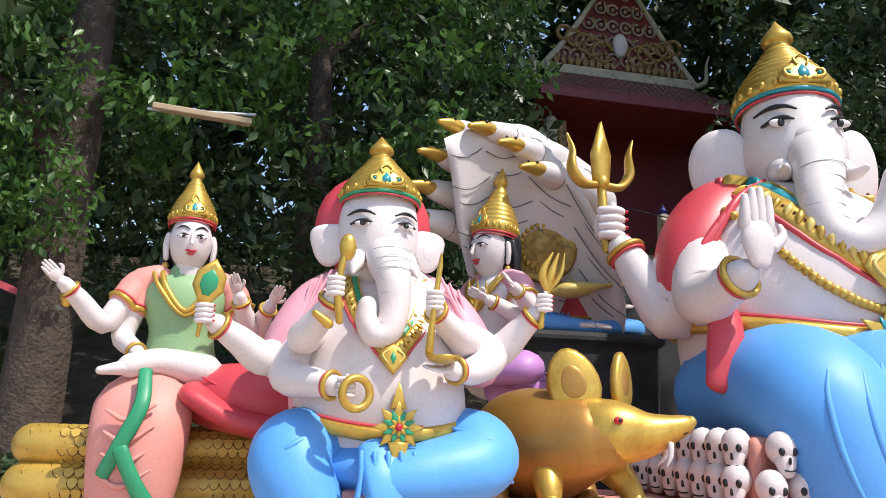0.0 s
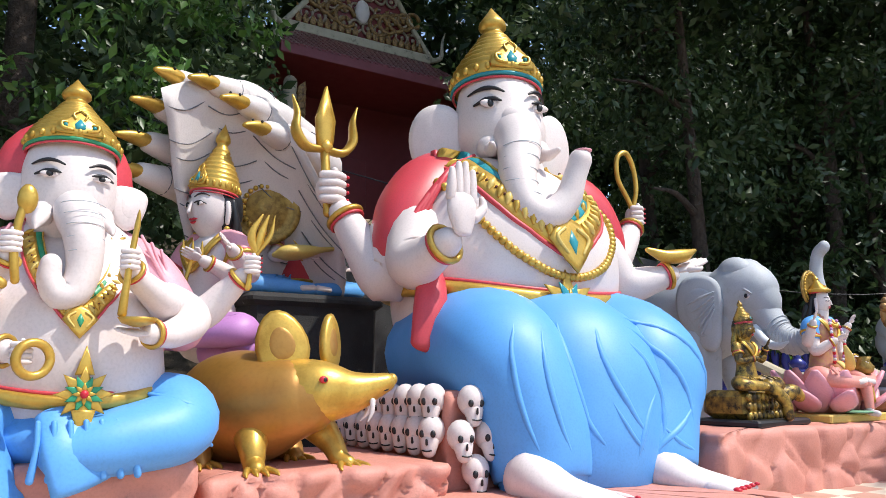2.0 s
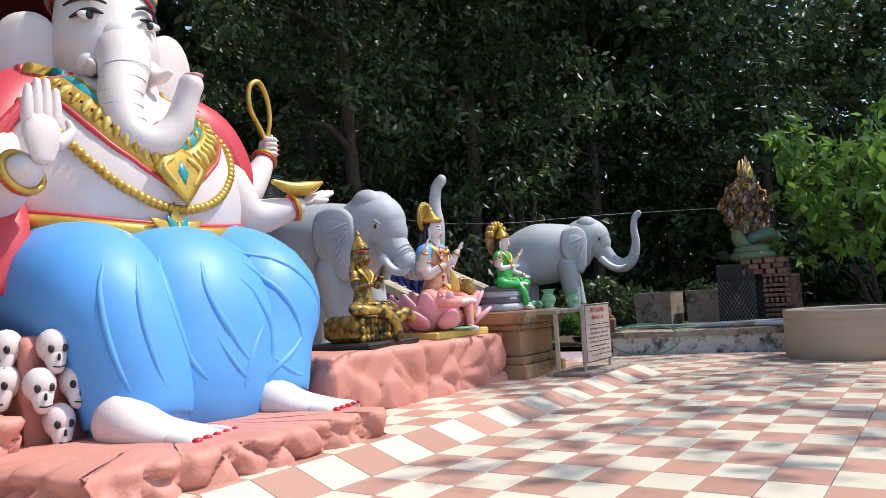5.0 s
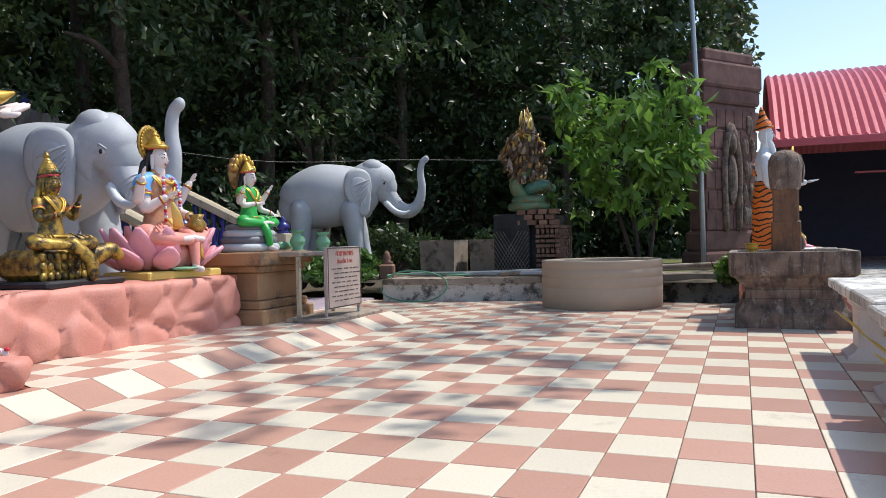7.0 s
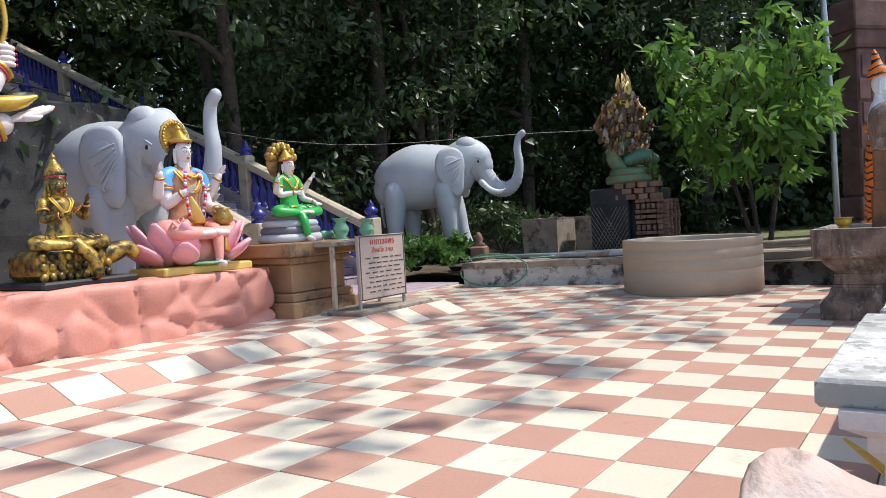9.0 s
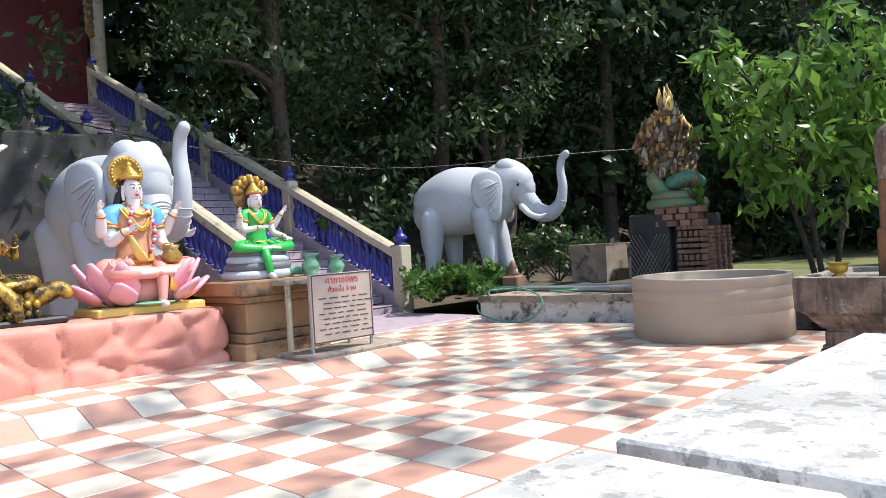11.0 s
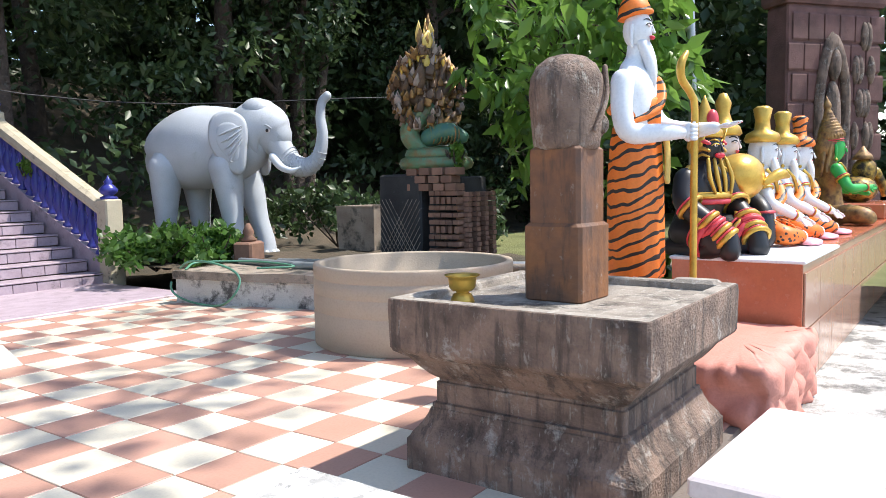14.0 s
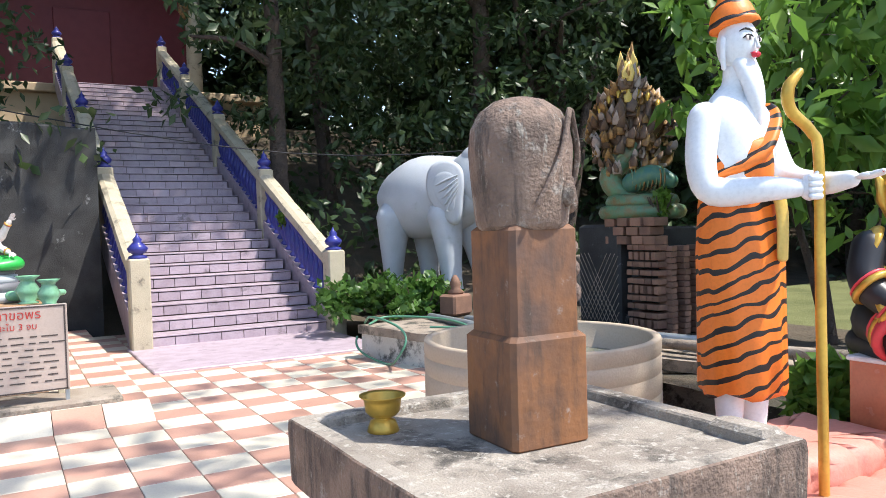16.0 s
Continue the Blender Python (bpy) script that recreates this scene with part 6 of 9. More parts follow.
def reclining_goddess():
    """The goddess who sits on the golden snake coil, one leg hanging."""
    s = Sculpt()
    arms = ((-1, (-0.27, -0.06, 0.30), (-0.40, -0.14, 0.42), 0.045), (-1, (-0.20, -0.02, 0.26), (-0.14, -0.16, 0.19), 0.045), (1, (0.24, -0.04, 0.30), (0.18, -0.14, 0.42), 0.045), (1, (0.26, 0.0, 0.3), (0.3, -0.12, 0.4), 0.045))
    person(s, pose(-0.18, 6.05, 1.15, 0, 0, 8), 2.1, WHITE, RED, top=ROSE, shirt=SAGE, arms=arms, lap=False, head_k=1.06, crown_h=0.26)
    s.tube([(-0.28, 6.0, 1.30, 0.20, 0.18), (-0.33, 5.66, 1.22, 0.32, 0.22), (-0.33, 5.47, 1.05, 0.33, 0.22), (-0.34, 5.42, 0.7, 0.30, 0.19), (-0.36, 5.40, 0.35, 0.24, 0.16)], ROSE, 20, 6)
    s.tube([(-0.1, 6.0, 1.28, 0.22, 0.18), (0.3, 5.68, 1.26, 0.30, 0.26), (0.75, 5.64, 1.22, 0.28, 0.26), (1.1, 5.7, 1.15, 0.22, 0.2)], RED, 18, 6)
    s.tube([(0.0, 5.6, 1.28, 0.3, 0.1), (0.35, 5.55, 1.10, 0.34, 0.1), (0.75, 5.55, 1.06, 0.3, 0.09)], RED, 14, 4)
    s.tube([(-0.45, 5.5, 1.46, 0.085), (-0.25, 5.62, 1.5, 0.10), (0.05, 5.66, 1.44, 0.13)], WHITE, 12, 4)
    s.tube([(-0.62, 5.42, 1.42, 0.03), (-0.45, 5.48, 1.45, 0.06)], WHITE, 10, 2)
    for k in range(6):
        s.tube([(-0.52, 5.26, 1.16 - 0.14 * k, 0.012), (-0.38, 5.22, 1.10 - 0.14 * k, 0.02), (-0.22, 5.25, 1.2 - 0.14 * k, 0.012)], ROSE, 6, 4)
        s.tube([(0.05 + 0.05 * k, 5.50, 1.40 - 0.04 * k, 0.008), (0.4 + 0.07 * k, 5.385, 1.24 - 0.05 * k, 0.016), (0.95, 5.47, 1.22 - 0.05 * k, 0.008)], RED, 6, 4)
    s.tube([(-0.32, 5.38, 1.43, 0.045, 0.02), (-0.3, 5.21, 1.2, 0.05, 0.02), (-0.4, 5.19, 0.95, 0.05, 0.02), (-0.5, 5.24, 0.75, 0.045, 0.02)], GREEN, 10, 5)
    s.tube([(-0.4, 5.18, 0.92, 0.05, 0.02), (-0.3, 5.18, 0.72, 0.05, 0.02), (-0.2, 5.2, 0.55, 0.06, 0.02)], GREEN, 10, 4)
    s.ball((-0.96, 5.74, 1.96), (0.05, 0.04, 0.09), GOLD, n=10, k=7)
    s.thing("statue", "white-faced goddess in green top and red drapery on snake coils", "statue", "court statues")


def snake_coils():
    scale_gold = material("gold scale paint", (0.62, 0.40, 0.08), 0.4, metal=0.35, second=(0.48, 0.28, 0.05), scale=6, amount=0.5)
    s = Sculpt()
    for z, y, r in ((0.90, 5.98, 0.145), (0.62, 5.92, 0.165), (0.34, 5.88, 0.165)):
        s.tube([(-1.05, y + 0.25, z, r), (-1.1, y, z, r), (-0.6, y - 0.12, z, r), (0.5, y - 0.12, z, r), (1.6, y - 0.05, z, r), (2.2, y + 0.2, z, r)], scale_gold, 20, 8)
        for k in range(46):
            x = -1.08 + k * 0.072
            for a in (-62, -37, -12, 13, 38, 63):
                b = radians(a)
                yy = y - (0.12 if x > -0.75 else 0.12 * (x + 1.1) / 0.35)
                off = 0.036 if round((a + 62) / 25) % 2 else 0.0
                c = Vector((x + off, yy - r * math.cos(b), z + r * math.sin(b)))
                up = Vector((0, -math.cos(b), math.sin(b)))
                wv = Vector((0, math.sin(b), math.cos(b)))
                p = [c + up * 0.004 + Vector((dx, 0, 0)) + wv * dz for dx, dz in ((-0.036, 0.012), (-0.02, 0.034), (0.02, 0.034), (0.036, 0.012), (0.028, -0.02), (0, -0.038), (-0.028, -0.02))]
                q = [c - up * 0.004 + (v - c - up * 0.004) * 1.12 for v in p]
                s.rings([q, p], scale_gold, smooth=False)
                rim = [(*(c + up * 0.006 + Vector((dx, 0, 0)) + wv * dz), 0.0028) for dx, dz in ((-0.036, 0.01), (-0.026, -0.022), (0, -0.04), (0.026, -0.022), (0.036, 0.01))]
                s.tube(rim, SNAKELINE, 4, 1, round_ends=False)
    s.thing("snake_coil", "three stacked golden snake coils with outlined scales", "statue", "court statues")


AGEDGOLD = material("aged gold relief", (0.46, 0.30, 0.07), 0.42, metal=0.35, second=(0.22, 0.13, 0.03), scale=16, amount=0.9, grain=60, bump=0.4)
SNAKELINE = material("brown outline paint", (0.10, 0.05, 0.015), 0.6, bump=0)
reclining_goddess()
snake_coils()


def hooded_serpent_throne():
    s = Sculpt()
    belly = material("serpent belly paint", (0.70, 0.64, 0.62), 0.5, second=(0.6, 0.54, 0.53))
    # hood: a leaning curved shield seen from its hollow side
    cols = 16
    rows = 12
    c = Vector((3.2, 8.05, 2.9))
    rings_f = []
    for i in range(rows + 1):
        v = i / rows
        ring = []
        for j in range(cols + 1):
            u = 2 * j / cols - 1
            w = 0.45 + 0.52 * math.sin(min(1.0, v * 1.15) * math.pi * 0.62)
            x = 3.38 + u * w - 0.55 * v * v + 0.22
            y = 8.25 - 0.35 * v - 0.28 * u * u - 0.45 * v * v
            z = 1.3 + 3.05 * v - 0.35 * u * u * v - 0.75 * max(0.0, u + 0.15) ** 2 * v
            ring.append(Vector((x, y, z)))
        rings_f.append(ring)
    loop = []
    for ring in rings_f:
        back = [p + Vector((0.10, 0.22, 0.02)) for p in reversed(ring)]
        loop.append(ring + back)
    s.rings(loop, belly)
    back_s = []
    for ring in rings_f:
        back_s.append([p + Vector((0.12, 0.25, 0.03)) for p in reversed(ring)] + [p + Vector((0.11, 0.235, 0.025)) for p in ring])
    s.rings(back_s, RUSTGOLD)
    for i in range(2, rows, 1):
        for j0 in (0, 4, 8, 12):
            pts = []
            for j in range(j0, j0 + 5):
                p = rings_f[i][j]
                d = 0.10 * math.sin((j - j0) / 4 * math.pi)
                pts.append((p.x, p.y - 0.008, p.z - d + (0.09 if (i + j0 // 4) % 2 else 0), 0.007))
            s.tube(pts, SLATE, 5, 3)
    heads = [((2.62, 7.65, 4.22), (2.45, 7.35, 4.26)), ((2.98, 7.6, 4.25), (2.78, 7.28, 4.24)), ((3.3, 7.6, 4.1), (3.1, 7.25, 4.08)), ((2.5, 7.75, 3.92), (2.28, 7.45, 3.95)), ((2.42, 7.85, 3.58), (2.18, 7.55, 3.6)), ((2.38, 7.9, 3.25), (2.12, 7.6, 3.28)), ((3.55, 7.6, 3.85), (3.36, 7.28, 3.84))]
    for a, b in heads:
        a, b = Vector(a), Vector(b) + Vector((-0.22, 0.06, 0.0))
        s.tube([(*(a + (a - b) * 1.3 + Vector((0.15, 0.1, -0.15))), 0.24), (*(a + (a - b) * 0.5), 0.2), (*a, 0.165), (*a.lerp(b, 0.6), 0.115)], belly, 14, 4)
        s.tube([(*a.lerp(b, 0.55), 0.105), (*b, 0.085), (*(b + (b - a) * 0.35 - Vector((0, 0, 0.03))), 0.035)], GOLD, 12, 4, flat=0.8)
        for k in range(3):
            p = a.lerp(b, 0.1 - 0.5 * k)
            hoop(s, p, 0.155 + 0.02 * k, 0.155 + 0.02 * k, 0.006, SLATE, n=16, tube_n=5, rot=(90, 0, math.degrees(math.atan2((b - a).y, (b - a).x)) + 90))
        for sx in (-1, 1):
            s.ball(b + Vector((sx * 0.05, -0.06, 0.045)), 0.017, INK, n=6, k=5)
    s.lathe((3.46, 7.86, 3.06), [(0.36, 0), (0.38, 0.02), (0.36, 0.05), (0.31, 0.05), (0.30, 0.035), (0.22, 0.04), (0.2, 0.06), (0.12, 0.05), (0.1, 0.07), (0.01, 0.075)], AGEDGOLD, 32, rot=(90, 0, -12))
    for k in range(24):
        a = 2 * math.pi * k / 24
        s.ball((3.46 + 0.265 * math.cos(a), 7.82, 3.06 + 0.265 * math.sin(a)), 0.03, GOLD, n=8, k=5)
    s.thing("statue", "white many-headed serpent hood with gold heads rearing behind a god", "statue", "court statues")
    # the god under the hood, in profile
    s = Sculpt()
    arms = ((-1, (-0.24, -0.05, 0.30), (-0.2, -0.2, 0.34), 0.045), (1, (0.24, -0.05, 0.30), (0.2, -0.2, 0.36), 0.045), (1, (0.28, -0.02, 0.32), (0.34, -0.18, 0.4), 0.045))
    person(s, pose(2.78, 7.5, 1.45, 0, 0, -66), 2.32, WHITE, LILAC, top=PINK, shirt=WHITE, arms=arms, head_k=1.3, crown_h=0.34)
    s.ball((2.95, 7.2, 1.45), (0.34, 0.3, 0.26), LILAC, n=20, k=12)
    for k in range(6):
        s.tube([(2.66 + 0.05 * k, 6.95 - 0.02 * k, 1.55 - 0.05 * k, 0.012), (2.92, 6.89, 1.62 - 0.07 * k, 0.018), (3.2 - 0.03 * k, 6.98, 1.6 - 0.07 * k, 0.012)], LILAC, 6, 4)
    s.tube([(2.7, 7.1, 1.78, 0.14, 0.05), (2.9, 7.0, 1.7, 0.2, 0.05), (3.1, 6.98, 1.66, 0.16, 0.04)], PINK, 12, 4)
    s.tube([(2.4, 6.98, 2.05, 0.02), (2.45, 6.98, 2.28, 0.022)], GOLD, 8, 1)
    for dx in (-0.08, 0, 0.08):
        s.tube([(2.46, 6.98, 2.27, 0.02), (2.46 + dx, 6.98, 2.35, 0.025), (2.46 + dx * 1.1, 6.98, 2.48, 0.006)], GOLD, 8, 3)
    s.thing("statue", "white-faced god with tall gold crown and lilac trousers seated sideways", "statue", "court statues")
    # dark stone block and the lute player on it
    s = Sculpt()
    s.box((4.0, 8.2, 1.05), (1.5, 1.3, 2.1), MOSSDARK, 0, 0.06)
    s.box((4.0, 8.2, 2.03), (1.62, 1.42, 0.14), MOSSDARK, 0, 0.05)
    s.thing("stone_block", "black mould-covered cement block carrying a seated figure", "pedestal")
    s = Sculpt()
    arms = ((-1, (-0.24, -0.05, 0.30), (-0.05, -0.22, 0.30), 0.045), (1, (0.26, -0.05, 0.28), (0.30, -0.2, 0.24), 0.045))
    person(s, pose(3.95, 8.05, 2.1, 0, 0, 8), 1.5, WHITE, BLUE, shirt=RED, top=PINK, arms=arms, knees=0.46)
    s.tube([(3.5, 7.62, 2.52, 0.06), (3.62, 7.6, 2.55, 0.17), (3.85, 7.6, 2.58, 0.15), (4.1, 7.62, 2.63, 0.06), (4.6, 7.7, 2.72, 0.04)], YELLOW, 14, 5, flat=0.5)
    s.lathe((3.72, 7.51, 2.56), [(0.06, 0), (0.06, 0.02), (0.03, 0.03), (0.005, 0.035)], TEAL, 14, rot=(90, 0, 0))
    s.box((4.62, 7.7, 2.72), (0.2, 0.06, 0.12), GOLD, 0, 0.015)
    s.thing("statue", "lute-playing goddess in blue trousers on a dark block", "statue", "court statues")


hooded_serpent_throne()


# ---- grey elephants ----
def elephant(m, label):
    """An elephant with raised trunk, facing +x, feet on z=0, about 2.7 high."""
    s = Sculpt(m)
    G = GREYPAINT
    s.tube([(-0.95, 0, 1.52, 0.34, 0.42), (-0.78, 0, 1.68, 0.52, 0.58), (-0.3, 0, 1.80, 0.62, 0.68), (0.15, 0, 1.82, 0.60, 0.67), (0.55, 0, 1.86, 0.50, 0.60), (0.85, 0, 1.92, 0.42, 0.52)], G, 30, 6)
    s.tube([(0.75, 0, 1.95, 0.40, 0.48), (1.05, 0, 2.08, 0.42, 0.48), (1.28, 0, 2.06, 0.36, 0.42), (1.42, 0, 1.92, 0.26, 0.32)], G, 24, 6)
    for sy in (-1, 1):
        s.ball((1.08, sy * 0.13, 2.36), (0.30, 0.2, 0.22), G, n=16, k=10)
    s.tube([(1.34, 0, 1.98, 0.27), (1.54, 0, 1.70, 0.215), (1.76, 0, 1.50, 0.175), (2.02, 0, 1.46, 0.15), (2.24, 0, 1.62, 0.128), (2.33, 0, 1.95, 0.105), (2.30, 0, 2.25, 0.09), (2.34, 0, 2.48, 0.08), (2.45, 0, 2.58, 0.075)], G, 18, 7)
    for k in range(14):
        p = smooth_path([(1.60, 0, 1.64, 0.21), (1.76, 0, 1.50, 0.18), (2.02, 0, 1.46, 0.155), (2.24, 0, 1.62, 0.133), (2.33, 0, 1.95, 0.11)], 4)[k]
        q = smooth_path([(1.60, 0, 1.64, 0.21), (1.76, 0, 1.50, 0.18), (2.02, 0, 1.46, 0.155), (2.24, 0, 1.62, 0.133), (2.33, 0, 1.95, 0.11)], 4)[k + 1]
        d = Vector(q[:3] - p[:3]).to_track_quat("Z", "Y").to_euler()
        hoop(s, p[:3], p[3], p[3], 0.007, G, n=18, tube_n=5, rot=[math.degrees(v) for v in d])
    for sy in (-1, 1):
        s.tube([(1.42, sy * 0.2, 1.62, 0.075), (1.62, sy * 0.27, 1.46, 0.062), (1.84, sy * 0.3, 1.40, 0.045), (2.0, sy * 0.3, 1.45, 0.012)], COOL, 12, 5)
        s.ball((1.38, sy * 0.3, 2.04), (0.055, 0.03, 0.035), WHITE, n=10, k=6)
        s.ball((1.385, sy * 0.32, 2.04), (0.03, 0.02, 0.03), INK, n=8, k=6)
        s.tube([(1.30, sy * 0.31, 2.10, 0.01), (1.38, sy * 0.335, 2.12, 0.014), (1.46, sy * 0.3, 2.07, 0.01)], G, 6, 3)
        em = pose(0.80, sy * 0.52, 1.90, 0, 0, -sy * 18) @ Matrix.Scale(1.12, 4)
        ear = [(-0.30, 0.34), (-0.05, 0.42), (0.2, 0.33), (0.26, 0.1), (0.22, -0.15), (0.2, -0.42), (0.08, -0.52), (-0.08, -0.42), (-0.22, -0.28), (-0.36, -0.1), (-0.38, 0.14)]
        s.plate(soften(ear), 0.11, em, G, 0.12)
        s.plate(soften([(x * 0.74 - 0.01, z * 0.74) for x, z in ear]), 0.14, em, G, 0.3)
        for k in range(5):
            s.tube([(*(em @ Vector((0.16, sy * 0.07, 0.18 - 0.05 * k))), 0.012), (*(em @ Vector((-0.02, sy * 0.085, 0.12 - 0.1 * k))), 0.02), (*(em @ Vector((-0.2 + 0.05 * k, sy * 0.07, 0.05 - 0.09 * k))), 0.01)], G, 6, 3)
    for x, sy, dx in ((0.55, -1, 0.16), (0.5, 1, 0.42), (-0.68, -1, -0.08), (-0.55, 1, 0.10)):
        y = sy * 0.36
        s.tube([(x, y, 1.5, 0.30, 0.34), (x + dx * 0.4, y, 1.05, 0.24, 0.26), (x + dx * 0.7, y, 0.6, 0.18, 0.19), (x + dx, y, 0.24, 0.175, 0.18), (x + dx, y, 0.04, 0.21, 0.21), (x + dx, y, 0.0, 0.2, 0.2)], G, 20, 5)
        for k in range(4):
            a = radians(-60 + 40 * k)
            s.ball((x + dx + 0.21 * math.cos(a), y + 0.21 * math.sin(a), 0.05), (0.045, 0.055, 0.045), COOL, n=8, k=5)
    s.tube([(-1.0, 0, 1.80, 0.07), (-1.13, 0, 1.5, 0.055), (-1.14, 0, 1.05, 0.04), (-1.1, 0, 0.8, 0.02)], G, 10, 5)
    s.thing("statue", label, "statue", "grey elephants")


elephant(pose(16.65, 6.95, 0.25, 0, 0, -66) @ Matrix.Diagonal((0.85, 1.0, 1.0, 1.0)), "pale grey cement elephant with raised trunk among bushes")
elephant(pose(9.56, 7.12, 0.12, 0, 0, -87) @ Matrix.Diagonal((0.86, 1.0, 1.04, 1.0)), "large pale grey cement elephant with raised trunk and white tusks")


# ---- small figures on the pink rock pedestal ----
def lotus_goddess():
    """Four-armed goddess before a gold halo, one foot down, in an open pink lotus."""
    s = Sculpt()
    s.m = pose(8.82, 4.58, 0)
    s.box((0, -0.02, 0.77), (1.15, 0.62, 0.09), YELLOW, 0, 0.015)
    s.ball((0.02, -0.30, 0.835), (0.24, 0.15, 0.02), JADE, n=18, k=6)
    s.lathe((0.02, 0.06, 0.8), [(0.18, 0), (0.3, 0.06), (0.34, 0.2), (0.3, 0.3), (0.2, 0.32)], ROSE, 20)
    for n, r, w, h, tilt, mat in ((7, 0.27, 0.32, 0.44, 14, ROSE), (8, 0.40, 0.30, 0.46, 30, PINK), (6, 0.46, 0.28, 0.34, 52, PINK)):
        for side in (-1, 1):
            for k in range(n // 2):
                a = radians(side * (34 + 104 * k / (n // 2 - 0.5)))
                mm = pose(0.02 + r * math.sin(a), 0.05 - r * 0.7 * math.cos(a), 0.83, 0, 0, math.degrees(a)) @ pose(0, 0, 0, tilt)
                s.plate(soften([(-0.05, 0), (-w * 0.55, h * 0.4), (-w * 0.38, h * 0.8), (0, h * 1.2), (w * 0.38, h * 0.8), (w * 0.55, h * 0.4), (0.05, 0)], 1), 0.06, mm, mat, 0.3)
    s.m = Matrix()
    arms = ((-1, (-0.23, 0.0, 0.33), (-0.27, -0.07, 0.47), 0.038), (1, (0.23, 0.0, 0.33), (0.28, -0.07, 0.47), 0.038), (-1, (-0.19, -0.03, 0.27), (-0.13, -0.15, 0.34), 0.038), (1, (0.19, -0.03, 0.26), (0.15, -0.17, 0.21), 0.038))
    base = pose(8.82, 4.62, 1.07, 0, 0, 6)
    person(s, base, 1.52, WHITE, ROSE, top=BLUE, shirt=SALMONSILK, arms=arms, crown_h=0.13, head_k=0.82, knees=0.25, earrings=True)
    s.m = base @ Matrix.Scale(1.52, 4)
    # halo and second tier of the crown
    s.lathe((0, 0.075, 0.745), [(0.125, 0), (0.132, 0.012), (0.125, 0.024), (0.112, 0.018), (0.10, 0.024), (0.085, 0.016), (0.01, 0.016)], AGEDGOLD, 40, rot=(90, 0, 0), ribs=20, rib=0.025)
    for k in range(26):
        a = 2 * math.pi * k / 26
        s.ball((0.106 * math.cos(a), 0.05, 0.745 + 0.106 * math.sin(a)), (0.011, 0.008, 0.011), GOLD, n=6, k=4)
    hoop(s, (0, 0, 0.715), 0.068, 0.07, 0.014, GOLD, n=22)
    # garlands, sash and water pot
    for side in (-1, 1):
        for k in range(15):
            u = k / 14
            s.ball((side * (0.055 + 0.035 * math.sin(3.1 * u)), -0.085 - 0.03 * math.sin(2.6 * u), 0.49 - 0.30 * u), 0.0135, (LILAC, COOL, LIPS)[k % 3], n=8, k=5)
    for k in range(9):
        a = radians(-60 + 15 * k)
        s.ball((0.055 * math.sin(a), -0.075 - 0.03 * math.cos(a), 0.485 - 0.035 * math.cos(a)), 0.012, GOLD, n=8, k=5)
    s.tube([(-0.03, -0.12, 0.19, 0.03, 0.012), (-0.06, -0.20, 0.14, 0.035, 0.012), (-0.13, -0.235, 0.22, 0.03, 0.010), (-0.15, -0.22, 0.30, 0.012, 0.008)], YELLOW, 10, 4)
    s.lathe((0.15, -0.21, 0.10), [(0.03, 0), (0.06, 0.025), (0.07, 0.06), (0.04, 0.10), (0.055, 0.13)], AGEDGOLD, 16, ribs=8, rib=0.05)
    s.tube([(0.10, -0.20, 0.10, 0.045, 0.02), (0.13, -0.25, 0.02, 0.05, 0.015), (0.10, -0.28, -0.08, 0.04, 0.012)], GOLD, 10, 4)
    s.tube([(0.10, -0.14, 0.09, 0.055), (0.05, -0.24, 0.05, 0.045), (0.03, -0.27, -0.06, 0.035), (0.02, -0.28, -0.13, 0.028)], ROSE, 12, 4)
    s.tube([(0.02, -0.28, -0.12, 0.026), (0.015, -0.285, -0.155, 0.026), (0.01, -0.335, -0.165, 0.022)], WHITE, 10, 3)
    s.m = Matrix()
    s.thing("statue", "four-armed goddess with gold halo seated on a pink lotus", "statue", "pedestal figures")


SALMONSILK = material("dusty rose dress paint", (0.52, 0.22, 0.17), 0.5, second=(0.60, 0.42, 0.14), scale=22, amount=0.7, bump=0.2)

lotus_goddess()


def gilded_figure():
    s = Sculpt()
    s.m = pose(7.45, 4.62, 0, 0, 0, 8)
    s.box((0, 0, 0.76), (1.05, 0.74, 0.07), INK, 0, 0.02)
    s.box((-0.05, 0.05, 0.93), (0.72, 0.5, 0.28), OLDGOLD, 0, 0.06)
    for k in range(9):
        for r in range(3):
            s.ball((-0.38 + 0.085 * k, -0.2, 0.83 + 0.09 * r), (0.04, 0.03, 0.045), OLDGOLD, n=8, k=5)
    s.tube([(0.1, -0.05, 1.0, 0.12), (0.35, -0.12, 1.0, 0.11), (0.52, -0.2, 1.05, 0.08), (0.58, -0.24, 1.0, 0.06)], OLDGOLD, 12, 4)
    s.m = Matrix()
    arms = ((-1, (-0.2, -0.05, 0.3), (-0.1, -0.18, 0.33), 0.04), (1, (0.24, -0.05, 0.32), (0.22, -0.12, 0.45), 0.045))
    person(s, pose(7.40, 4.6, 1.06, 0, 0, 8), 0.98, OLDGOLD, OLDGOLD, arms=arms, crown=OLDGOLD, hair=OLDGOLD, shirt=OLDGOLD, crown_h=0.24, head_k=1.15)
    s.tube([(7.40, 4.36, 1.12, 0.07), (7.52, 4.28, 0.98, 0.06), (7.55, 4.26, 0.82, 0.05)], OLDGOLD, 10, 3)
    s.thing("statue", "small gilded ascetic figure with worn black patches on a dark plinth", "statue", "pedestal figures")


gilded_figure()


